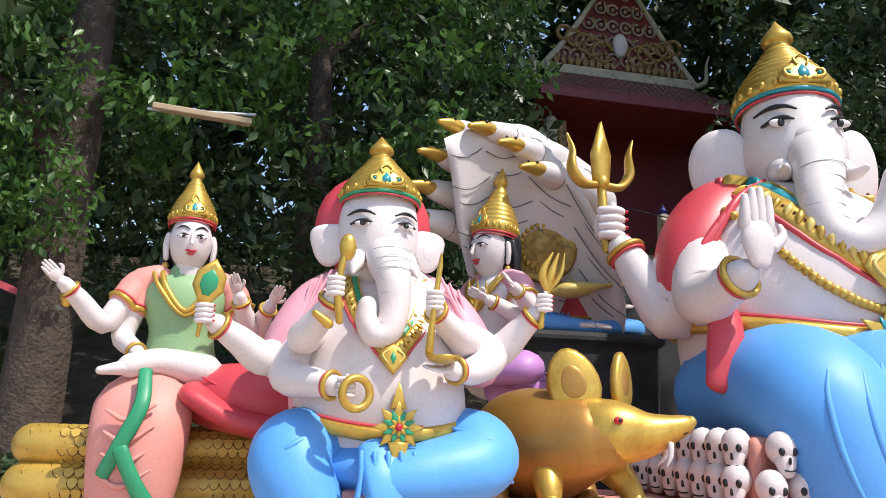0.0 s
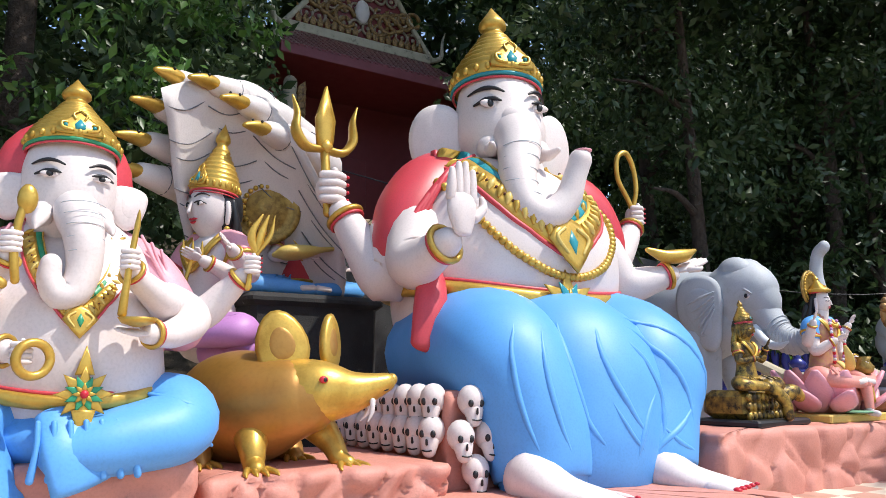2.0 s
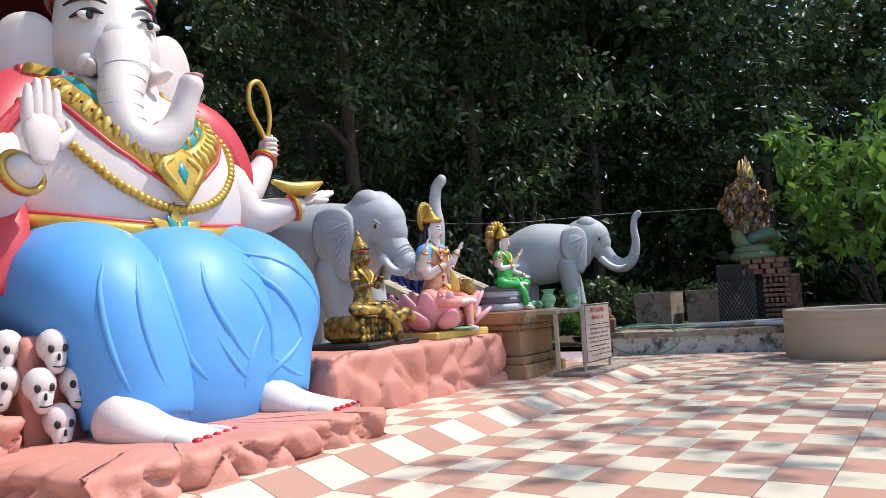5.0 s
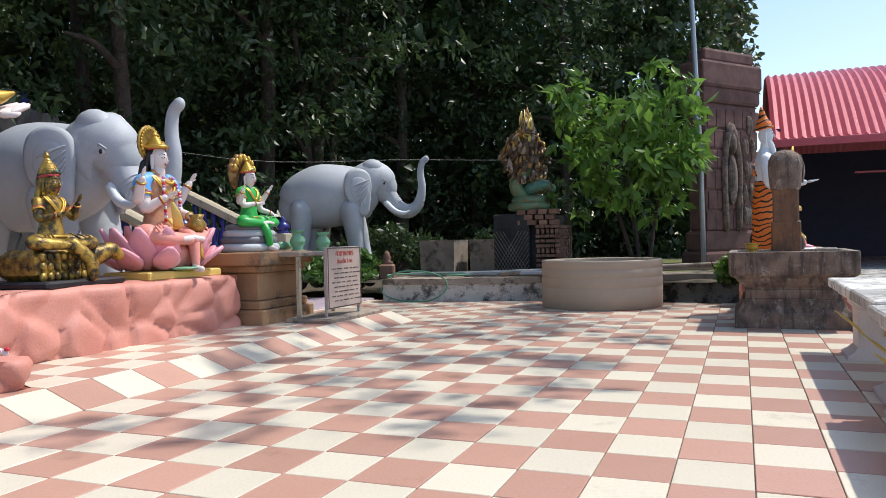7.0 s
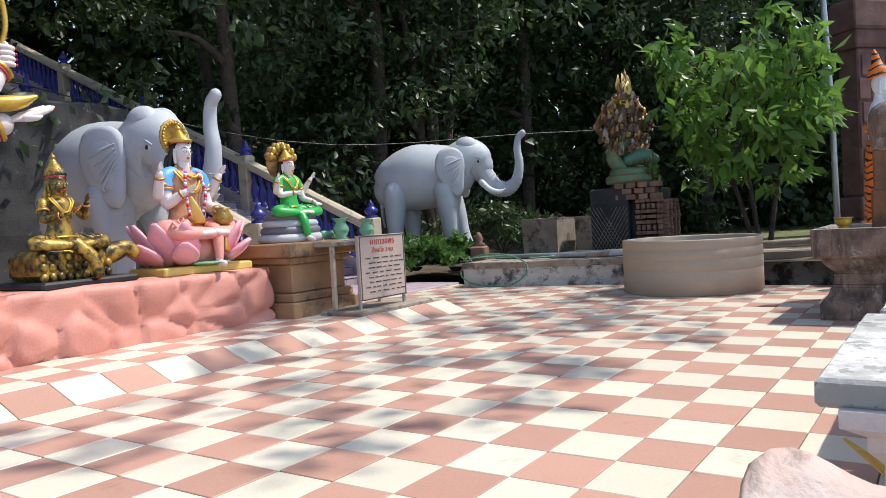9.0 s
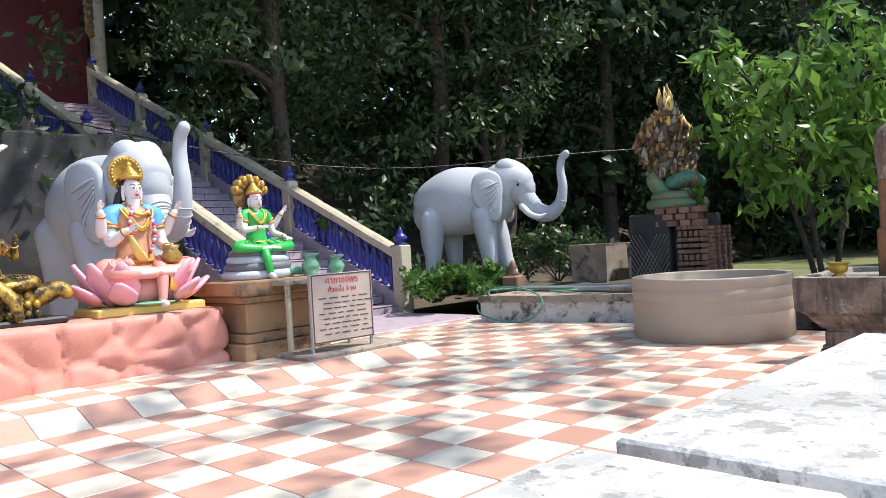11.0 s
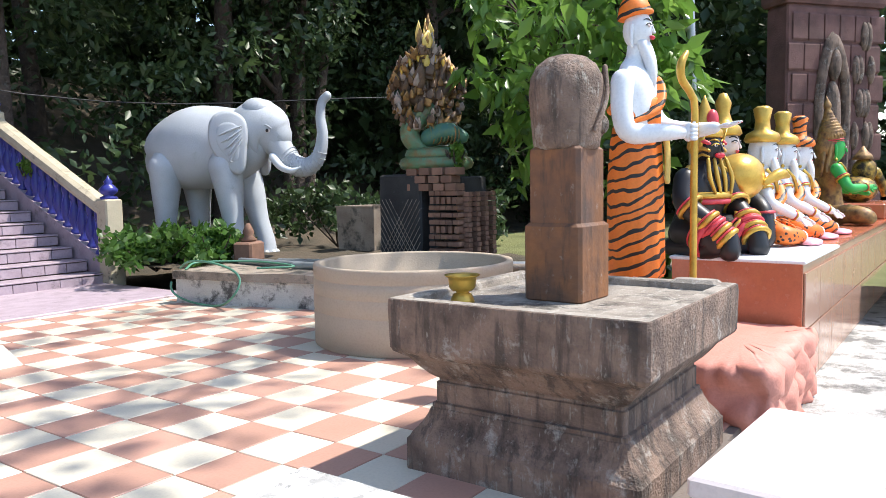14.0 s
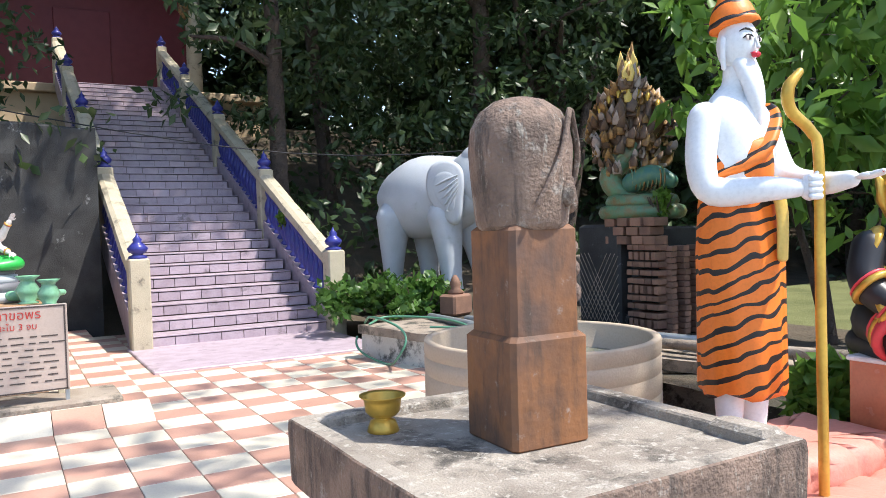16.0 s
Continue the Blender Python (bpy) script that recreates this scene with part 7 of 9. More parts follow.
def green_deity():
    s = Sculpt()
    c = (10.18, 4.42)
    for k, (r, z) in enumerate(((0.40, 1.03), (0.36, 1.12), (0.33, 1.20), (0.30, 1.27))):
        hoop(s, (c[0], c[1], z), r, r * 0.7, 0.055, SLATE if k % 2 else GREYPAINT, n=30)
        s.ball((c[0], c[1], z), (r, r * 0.7, 0.05), SLATE, n=20, k=6)
    s.tube([(c[0] + 0.3, c[1] - 0.25, 1.05, 0.05), (c[0] + 0.55, c[1] - 0.22, 1.04, 0.05), (c[0] + 0.75, c[1] - 0.15, 1.05, 0.03)], JADE, 10, 4)
    arms = ((-1, (-0.24, -0.02, 0.32), (-0.29, -0.1, 0.46), 0.042), (1, (0.24, -0.02, 0.32), (0.32, -0.1, 0.48), 0.042), (-1, (-0.2, -0.05, 0.28), (-0.05, -0.16, 0.3), 0.042), (1, (0.22, -0.04, 0.24), (0.3, -0.16, 0.18), 0.042))
    person(s, pose(c[0], c[1], 1.28, 0, 0, 4), 0.98, WHITE, BRIGHT, shirt=BRIGHT, top=BRIGHT, arms=arms, crown_h=0.2, head_k=1.1)
    s.tube([(c[0] - 0.04, c[1] - 0.2, 1.36, 0.055), (c[0] - 0.08, c[1] - 0.32, 1.22, 0.05), (c[0] - 0.06, c[1] - 0.34, 1.06, 0.04)], BRIGHT, 12, 4)
    s.tube([(c[0] - 0.06, c[1] - 0.35, 1.03, 0.035), (c[0] - 0.07, c[1] - 0.44, 1.0, 0.03)], WHITE, 10, 2)
    for k in range(7):
        a = radians(-75 + 25 * k)
        p = Vector((c[0] + 0.17 * math.sin(a), c[1] + 0.10, 1.98 + 0.15 * math.cos(a)))
        s.ball(p, (0.06, 0.06, 0.085), RUSTGOLD, rot=(0, math.degrees(a), 0), n=10, k=7)
        s.ball(p + Vector((0.03 * math.sin(a), -0.05, 0.03 * math.cos(a))), (0.03, 0.03, 0.045), GOLD, n=8, k=6)
    s.ball((c[0], c[1] + 0.14, 1.95), (0.2, 0.06, 0.2), RUSTGOLD, n=16, k=8)
    s.thing("statue", "white-skinned deity in green sitting on coiled grey serpent", "statue", "pedestal figures")


green_deity()


def vase(x, y, z, h):
    s = Sculpt()
    s.lathe((x, y, z), [(0.3 * h, 0), (0.33 * h, 0.03 * h), (0.22 * h, 0.1 * h), (0.36 * h, 0.35 * h), (0.38 * h, 0.5 * h), (0.22 * h, 0.78 * h), (0.24 * h, 0.85 * h), (0.4 * h, 1.0 * h), (0.36 * h, 0.99 * h), (0.2 * h, 0.86 * h), (0.02, 0.8 * h)], JADE, 20, ribs=10, rib=0.05)
    s.thing("vase", "small jade green glazed flower vase", "vase", "green vases")


vase(10.62, 4.0, 0.98, 0.26)
vase(10.78, 3.72, 0.97, 0.24)


# ---- ascetics and guardians on the tiled platform ----
def standing_ascetic():
    s = Sculpt(pose(13.44, -1.63, 0.46, 0, 0, 2) @ Matrix.Diagonal((0.84, 0.84, 0.92, 1)))
    s.skin = COOL
    for sx in (-1, 1):
        s.tube([(sx * 0.11, 0.0, 0.55, 0.10), (sx * 0.11, 0.0, 0.25, 0.075), (sx * 0.11, 0.01, 0.06, 0.06)], COOL, 12, 3)
        s.tube([(sx * 0.11, 0.05, 0.05, 0.06, 0.05), (sx * 0.12, -0.08, 0.04, 0.065, 0.04), (sx * 0.13, -0.2, 0.03, 0.06, 0.025)], COOL, 12, 3)
        for k in range(5):
            s.ball((sx * 0.13 - 0.05 + 0.025 * k, -0.245, 0.025), (0.016, 0.03, 0.018), COOL, n=6, k=4)
    rings = []
    for z, rx, ry in ((0.34, 0.24, 0.22), (0.36, 0.25, 0.23), (0.7, 0.255, 0.22), (1.05, 0.27, 0.21), (1.3, 0.255, 0.19), (1.42, 0.225, 0.17)):
        rings.append([(rx * math.cos(2 * math.pi * k / 40) * (1 + 0.035 * math.cos(k * 2.4)), ry * math.sin(2 * math.pi * k / 40) * (1 + 0.035 * math.sin(k * 1.9)), z + (0.02 * math.sin(k * 0.9) if z < 0.36 else 0)) for k in range(40)])
    s.rings(rings, TIGER)
    s.tube([(0, 0, 1.38, 0.215, 0.16), (0, 0.0, 1.55, 0.235, 0.165), (0, 0.01, 1.72, 0.25, 0.15), (0, 0.02, 1.82, 0.17, 0.11), (0, 0.01, 1.9, 0.075, 0.075), (0, 0.0, 1.98, 0.07, 0.07)], COOL, 22, 5)
    s.tube([(-0.20, -0.03, 1.44, 0.05), (-0.05, -0.165, 1.52, 0.07), (0.12, -0.14, 1.68, 0.065), (0.22, -0.02, 1.78, 0.04), (0.14, 0.14, 1.66, 0.05), (-0.1, 0.16, 1.52, 0.05)], TIGER, 12, 5, flat=0.5)
    s.tube([(-0.21, 0.0, 1.48, 0.05, 0.1), (0.0, -0.17, 1.5, 0.03, 0.12), (0.22, 0.0, 1.5, 0.05, 0.1)], TIGER, 12, 4)
    s.tube([(0.02, -0.21, 1.4, 0.05), (0.05, -0.235, 1.25, 0.045), (0.04, -0.24, 1.02, 0.04)], YELLOW, 10, 4, flat=0.5)
    s.ball((0, -0.01, 2.10), (0.105, 0.115, 0.14), COOL, n=20, k=12)
    features(s, (0, -0.01, 2.10), (0.106, 0.117, 0.14), scale=1.8, wide=0.24, open_eye=0.1)
    s.ball((0, -0.128, 2.035), (0.035, 0.02, 0.016), LIPS, n=10, k=6)
    s.tube([(0, -0.055, 2.0, 0.085, 0.05), (0, -0.09, 1.93, 0.078, 0.05), (0, -0.12, 1.83, 0.06, 0.045), (0, -0.13, 1.72, 0.035, 0.03), (0, -0.12, 1.62, 0.008, 0.008)], COOL, 14, 5)
    for sx in (-1, 1):
        s.tube([(sx * 0.108, 0.0, 2.12, 0.018), (sx * 0.115, 0.0, 2.04, 0.016), (sx * 0.105, 0.0, 1.98, 0.014)], COOL, 8, 2)
    s.lathe((0, 0.01, 2.185), [(0.112, 0), (0.122, 0.02), (0.118, 0.06), (0.1, 0.11), (0.07, 0.15), (0.06, 0.18), (0.045, 0.25), (0.02, 0.32), (0.005, 0.34)], TIGER, 20, rot=(-8, 0, 0))
    hoop(s, (0, 0.01, 2.205), 0.12, 0.126, 0.018, TIGER, n=20, rot=(-8, 0, 0))
    a = [(-0.25, 0.02, 1.72, 0.09), (-0.31, 0.0, 1.5, 0.08), (-0.29, -0.06, 1.36, 0.075), (-0.12, -0.27, 1.36, 0.06), (0.0, -0.36, 1.36, 0.045)]
    b = [(0.25, 0.02, 1.72, 0.09), (0.29, -0.05, 1.5, 0.08), (0.24, -0.18, 1.41, 0.07), (0.16, -0.42, 1.38, 0.055), (0.12, -0.58, 1.39, 0.04)]
    for arm in (a, b):
        s.tube(arm, COOL, 14, 5)
    fist(s, (0.04, -0.40, 1.36), 0.085, COOL)
    palm(s, (0.11, -0.66, 1.40), 0.085, COOL, (-0.05, -1, 0.1), (0, 0.1, 1), LIPS)
    s.tube([(0.07, -0.44, -0.2, 0.028), (0.06, -0.44, 0.9, 0.028), (0.06, -0.44, 1.5, 0.028), (0.03, -0.42, 1.62, 0.028), (-0.08, -0.38, 1.72, 0.03), (-0.1, -0.38, 1.82, 0.032), (-0.03, -0.40, 1.9, 0.02)], GOLD, 10, 6)
    s.thing("statue", "white-bearded ascetic in tiger skin standing with a gold staff", "statue", "platform figures")


standing_ascetic()


def guardian():
    """Kneeling black guardian with gold trim holding up a ball-like knee plate."""
    s = Sculpt(pose(14.72, -1.70, 0.81, 0, 0, -20) @ Matrix.Scale(0.94, 4))
    s.skin = INK
    s.tube([(0, 0.1, 0.15, 0.24, 0.2), (0, 0.05, 0.35, 0.2, 0.18), (0, 0.0, 0.55, 0.24, 0.18), (0, 0.0, 0.68, 0.2, 0.14), (0, 0.0, 0.78, 0.09, 0.09)], INK, 20, 4)
    s.ball((0, -0.03, 0.9), (0.12, 0.13, 0.14), INK, n=16, k=10)
    features(s, (0, -0.03, 0.9), (0.12, 0.135, 0.14), brow=GOLD, scale=2.2)
    s.lathe((0, 0, 0.98), [(0.135, 0), (0.15, 0.02), (0.14, 0.06), (0.1, 0.1), (0.07, 0.16), (0.05, 0.24), (0.02, 0.32), (0.005, 0.36)], GOLD, 16)
    s.ball((0, -0.08, 1.12), (0.06, 0.05, 0.1), RED, n=10, k=6)
    for sx in (-1, 1):
        s.plate([(0, -0.1), (0.05 * sx, 0.0), (0.07 * sx, 0.16), (-0.01 * sx, 0.1)], 0.04, pose(sx * 0.13, 0, 0.9, 0, 0, 0), GOLD)
        s.tube([(sx * 0.14, 0.05, 0.2, 0.16), (sx * 0.22, -0.18, 0.18, 0.14), (sx * 0.24, -0.3, 0.12, 0.11), (sx * 0.2, -0.1, 0.06, 0.1), (sx * 0.16, 0.2, 0.06, 0.08)], INK, 14, 5)
        arm = [(sx * 0.24, 0.0, 0.64, 0.1), (sx * 0.32, -0.06, 0.45, 0.095), (sx * 0.28, -0.2, 0.32, 0.085), (sx * 0.2, -0.36, 0.2, 0.08), (sx * 0.2, -0.4, 0.06, 0.09)]
        s.tube(arm, INK, 12, 5)
        for k, (t, mt) in enumerate(((0.15, GOLD), (0.35, RED), (0.55, GOLD), (0.75, RED))):
            p = Vector(arm[2][:3]).lerp(Vector(arm[3][:3]), t)
            s.ball(p, (0.115, 0.11, 0.04), mt, rot=(40, 0, 0), n=12, k=6)
        s.ball((sx * 0.28, -0.22, 0.2), (0.11, 0.1, 0.06), RED, n=12, k=6)
        s.ball((sx * 0.28, -0.22, 0.25), (0.1, 0.09, 0.025), GOLD, n=12, k=6)
    for k in range(4):
        s.tube([(-0.12 + 0.08 * k, -0.13, 0.8, 0.015), (-0.15 + 0.1 * k, -0.17, 0.65, 0.02), (-0.1 + 0.07 * k, -0.19, 0.52, 0.012)], GOLD, 6, 3)
    for sx in (-1, 1):
        for dz, w in ((0.03, 0.05), (-0.03, 0.045), (-0.08, 0.03)):
            s.tube([(sx * 0.115, -0.02, 0.9 + dz, w * 0.35), (sx * 0.13, -0.08, 0.92 + dz, w * 0.4), (sx * 0.11, -0.13, 0.9 + dz, w * 0.3)], RED if dz > 0 else GOLD, 8, 3)
        s.plate([(0, -0.06), (0.09, -0.02), (0.15, 0.16), (0.05, 0.07), (-0.03, 0.12), (-0.05, 0.0)], 0.03, pose(sx * 0.135, 0.02, 0.9, 0, 0, -90), GOLD)
        s.tube([(sx * 0.2, -0.02, 0.74, 0.04, 0.02), (sx * 0.27, -0.04, 0.68, 0.07, 0.02), (sx * 0.31, -0.06, 0.58, 0.03, 0.015)], GOLD, 8, 3)
        s.plate([(-0.05, -0.07), (0, -0.11), (0.05, -0.07), (0.06, 0.02), (0, 0.09), (-0.06, 0.02)], 0.03, pose(sx * 0.345, -0.06, 0.42, 0, 0, -90), GOLD)
        for k, mt in ((0.2, GOLD), (0.45, RED), (0.7, GOLD), (0.95, GOLD)):
            cuff(s, (sx * 0.28, -0.2, 0.32), (sx * 0.2, -0.38, 0.14), 0.105, mt, k, 0.22)
        cuff(s, (sx * 0.32, -0.06, 0.45), (sx * 0.28, -0.2, 0.32), 0.11, GOLD, 0.3, 0.2)
        cuff(s, (sx * 0.22, -0.18, 0.18), (sx * 0.24, -0.3, 0.12), 0.15, RED, 0.5, 0.2)
        cuff(s, (sx * 0.22, -0.18, 0.18), (sx * 0.24, -0.3, 0.12), 0.15, GOLD, 0.1, 0.14)
    hoop(s, (0, 0.02, 0.5), 0.25, 0.2, 0.03, GOLD, n=24)
    hoop(s, (0, 0.02, 0.45), 0.24, 0.2, 0.025, RED, n=24)
    s.ball((0, -0.155, 0.83), (0.06, 0.03, 0.025), LIPS, n=10, k=6)
    s.thing("statue", "black kneeling temple guardian with gold armour and red cuffs", "statue", "platform figures")
    s = Sculpt(pose(15.28, -1.70, 0.82, 0, 0, -10))
    s.skin = WHITE
    s.tube([(0, 0.05, 0.1, 0.22, 0.2), (0, 0.0, 0.35, 0.2, 0.18), (0, 0.0, 0.58, 0.22, 0.15), (0, 0.0, 0.72, 0.12, 0.1)], INK, 20, 4)
    s.ball((-0.04, -0.16, 0.60), (0.24, 0.2, 0.2), GOLD, n=20, k=12)
    s.ball((0, -0.01, 0.88), (0.11, 0.12, 0.14), WHITE, n=16, k=10)
    features(s, (0, -0.01, 0.88), (0.11, 0.122, 0.14), scale=2.2)
    s.lathe((0, 0.01, 0.95), [(0.13, 0), (0.15, 0.02), (0.13, 0.08), (0.07, 0.13), (0.05, 0.2), (0.065, 0.28), (0.03, 0.36), (0.0, 0.37)], GOLD, 16)
    for sx in (-1, 1):
        arm = [(sx * 0.22, 0, 0.6, 0.09), (sx * 0.3, -0.1, 0.42, 0.09), (sx * 0.2, -0.26, 0.3, 0.08), (sx * 0.16, -0.3, 0.08, 0.09)]
        s.tube(arm, INK, 12, 5)
        for k in range(3):
            s.ball(Vector(arm[2][:3]) + Vector((0, -0.02, -0.07 * k)), (0.095, 0.09, 0.022), GOLD if k % 2 else RED, n=12, k=5)
    s.tube([(0.0, -0.36, 0.55, 0.03), (0.14, -0.42, 0.62, 0.05), (0.24, -0.45, 0.6, 0.02)], GOLD, 8, 3)
    s.thing("statue", "white-faced guardian with golden helmet and black sleeves", "statue", "platform figures")


guardian()
for k, (x, y, hat, cloth) in enumerate(((15.95, -1.86, GOLD, LEOPARD), (16.7, -1.88, GOLD, LEOPARD), (17.45, -1.9, TIGER, TIGER))):
    s = Sculpt()
    arms = ((-1, (-0.22, -0.06, 0.28), (-0.1, -0.24, 0.17), 0.05), (1, (0.22, -0.06, 0.28), (0.1, -0.26, 0.17), 0.05))
    person(s, pose(x, y, 0.82, 0, 0, 12), 1.32, COOL, cloth, hair=None, crown=None, shirt=COOL, arms=arms, beard=COOL, head_k=1.15, knees=0.34)
    s.m = pose(x, y, 0.82, 0, 0, 12) @ Matrix.Scale(1.32, 4)
    s.tube([(-0.16, -0.02, 0.22, 0.04), (0.0, -0.11, 0.3, 0.06), (0.14, -0.05, 0.44, 0.045), (0.1, 0.09, 0.42, 0.04)], TIGER, 10, 4, flat=0.5)
    s.lathe((0, 0.0, 0.69), [(0.1, 0), (0.115, 0.02), (0.1, 0.06), (0.05, 0.09), (0.045, 0.15), (0.06, 0.23), (0.035, 0.25)], hat, 16)
    s.ball((0, -0.3, 0.01), (0.3, 0.1, 0.02), PINK, n=16, k=5)
    s.m = Matrix()
    s.thing("statue", "seated white-bearded ascetic in spotted tiger skin and tall hat", "statue", "platform figures")
s = Sculpt()
arms = ((-1, (-0.24, -0.06, 0.3), (-0.1, -0.26, 0.3), 0.05), (1, (0.24, -0.06, 0.3), (0.14, -0.26, 0.26), 0.05))
person(s, pose(19.2, -1.95, 0.82, 0, 0, 28), 1.5, BRIGHT, RUSTGOLD, crown=RUSTGOLD, hair=RUSTGOLD, shirt=RUSTGOLD, arms=arms, head_k=1.2, crown_h=0.36)
s.thing("statue", "green-faced crowned guardian in tarnished gold dress", "statue", "platform figures")
s = Sculpt()
s.box((21.2, -2.0, 0.92), (1.5, 0.9, 0.22), ORANGE_W, 0, 0.02)
s.m = pose(21.2, -2.0, 1.03, 0, 0, 20)
s.ball((0, 0, 0.18), (0.36, 0.28, 0.2), OLDGOLD, n=18, k=10)
s.ball((0.1, -0.12, 0.45), (0.18, 0.17, 0.2), OLDGOLD, n=16, k=10)
s.tube([(0.12, -0.28, 0.44, 0.07), (0.16, -0.38, 0.25, 0.06), (0.22, -0.42, 0.1, 0.04)], OLDGOLD, 10, 4)
s.lathe((0.1, -0.1, 0.62), [(0.14, 0), (0.12, 0.06), (0.06, 0.12), (0.01, 0.2)], RUSTGOLD, 12)
s.m = Matrix()
s.thing("statue", "small tarnished reclining elephant-headed figure on an orange base", "statue", "platform figures")


# ---- serpent on the brick pile ----
def naga():
    pile = empty("brick_pile", (17.0, 2.6, 0.3), "stack of loose old bricks carrying a mosaic serpent", "bricks")
    core = Sculpt()
    core.box((17.08, 2.62, 0.9), (0.62, 1.2, 1.2), MOSSDARK, 0, 0.02)
    core.part("core", pile, "dark net-covered core of the stack")
    me = box_mesh("brick", (0.19, 0.088, 0.058), BRICK, 0.004)
    me2 = box_mesh("brick", (0.21, 0.17, 0.095), BRICK, 0.006)
    rnd = random.Random(8)
    for r in range(11):
        for c in range(5):
            piece("brick", me, pile, (-0.34 + rnd.uniform(-0.015, 0.015), -0.62 + 0.094 * c, 0.04 + r * 0.094), (1.57, 0, rnd.uniform(-0.08, 0.08)) if r % 4 == 1 else (0, 0, rnd.uniform(-0.08, 0.08)))
    for r in range(15):
        for c in range(4):
            piece("brick", me, pile, (-0.25 + 0.2 * c, -0.64 + rnd.uniform(-0.01, 0.01), 0.04 + r * 0.066), (0, 0, 1.57 + rnd.uniform(-0.06, 0.06)))
    for r in range(3):
        for c in range(4 - r % 2):
            piece("brick", me2, pile, (-0.33 + rnd.uniform(-0.02, 0.02), -0.56 + 0.215 * c + 0.08 * (r % 2), 1.06 + r * 0.103), (0, 0, rnd.uniform(-0.08, 0.08)))
    net = Sculpt()
    net.box((16.86, 2.9, 0.92), (0.56, 0.72, 1.24), MOSSDARK, 0, 0.03)
    net.part("netted_block", pile, "dark block covered by an old net")
    net = Sculpt()
    for k in range(11):
        for d in (-1, 1):
            y0, y1 = 2.56 + 0.068 * k, 2.56 + 0.068 * k + d * 0.5
            z0, z1 = 0.4, 1.2
            yc = min(3.25, max(2.55, y1))
            net.tube([(16.57, y0, z0, 0.005), (16.565, (y0 + yc) / 2, z0 + (yc - y0) / (y1 - y0) * 0.4, 0.005), (16.57, yc, z0 + (yc - y0) / (y1 - y0) * 0.8, 0.005)], MOSSY, 4, 1)
    net.part("net", pile, "old grey net")
    s = Sculpt(pose(16.98, 2.56, 1.6, 0, 0, 40))
    for r, z in ((0.42, 0.08), (0.34, 0.2)):
        hoop(s, (0, 0, z), r * 0.75, r, 0.09, GREENGOLD, n=30)
    s.tube([(0.1, -0.2, 0.22, 0.12), (0.0, 0.2, 0.3, 0.13), (-0.02, 0.36, 0.48, 0.13), (0.0, 0.26, 0.66, 0.13), (0.04, 0.1, 0.8, 0.13), (0.02, 0.1, 0.95, 0.1)], GREENGOLD, 18, 6)
    # scaled chest and the flame-shaped fan of heads and crests
    s.tube([(-0.1, 0.1, 0.42, 0.13, 0.12), (-0.18, -0.14, 0.5, 0.14, 0.12), (-0.2, -0.34, 0.42, 0.09, 0.09)], TEALSCALE, 14, 4)
    for k in range(9):
        hoop(s, (-0.12 - 0.01 * k, 0.12 - 0.045 * k, 0.46), 0.13, 0.13, 0.011, RUSTGOLD if k % 2 else GREENGOLD, n=18, tube_n=5, rot=(90, 0, 20))
    rnd = random.Random(2)
    for k in range(7):
        u = (k - 3) / 3
        top = Vector((0.02, 0.12 + 0.33 * u, 1.32 + 0.18 * (1 - u * u)))
        s.tube([(0.04, 0.12, 0.85, 0.11), (0.0, 0.12 + 0.28 * u, 1.08, 0.085), (*top, 0.06), (*(top + Vector((-0.14, -0.04 * u, 0.02))), 0.03)], OLDMOSAIC, 10, 4)
        s.tube([(*(top + Vector((-0.1, 0, 0.04))), 0.02), (*(top + Vector((-0.16, 0, 0.0))), 0.03), (*(top + Vector((-0.19, 0, -0.06))), 0.012)], GOLD, 6, 3)
    for k in range(330):
        v = rnd.random() ** 0.85
        half = 0.52 * math.sin(math.pi * min(1.0, 0.16 + v * 0.84)) ** 0.8
        u = rnd.uniform(-1, 1)
        p = Vector((rnd.uniform(-0.2, 0.1) + 0.08 * u * u, 0.12 + half * u, 0.50 + 1.12 * v))
        h = rnd.uniform(0.09, 0.2) * (1.5 if abs(u) < 0.25 and v > 0.6 else 1.0)
        w = h * rnd.uniform(0.18, 0.3)
        mat = YELLOW if abs(u) < 0.22 and v > 0.62 and rnd.random() < 0.55 else rnd.choice((OLDMOSAIC, OLDMOSAIC, OLDMOSAIC, RUSTGOLD, RUSTGOLD, PALEMOSAIC))
        s.plate([(-w, 0), (-w * 1.2, h * 0.4), (w * 0.5 * u, h), (w * 1.2, h * 0.4), (w, 0)], 0.03, Matrix.Translation(p) @ Euler((-0.75 * u + rnd.uniform(-0.25, 0.25), rnd.uniform(-0.4, 0.1), 1.57 + rnd.uniform(-0.5, 0.5))).to_matrix().to_4x4(), mat)
    for k in range(16):
        h = 0.2 + 0.08 * (k % 3)
        s.plate([(-0.035, 0), (-0.05, h * 0.4), (0.0, h), (0.05, h * 0.4), (0.035, 0)], 0.03, Matrix.Translation((rnd.uniform(-0.1, 0.05), 0.12 + rnd.uniform(-0.1, 0.1), 1.42 + 0.022 * k)) @ Euler((rnd.uniform(-0.25, 0.25), 0, 1.57 + rnd.uniform(-0.4, 0.4))).to_matrix().to_4x4(), YELLOW if k % 2 else RUSTGOLD)
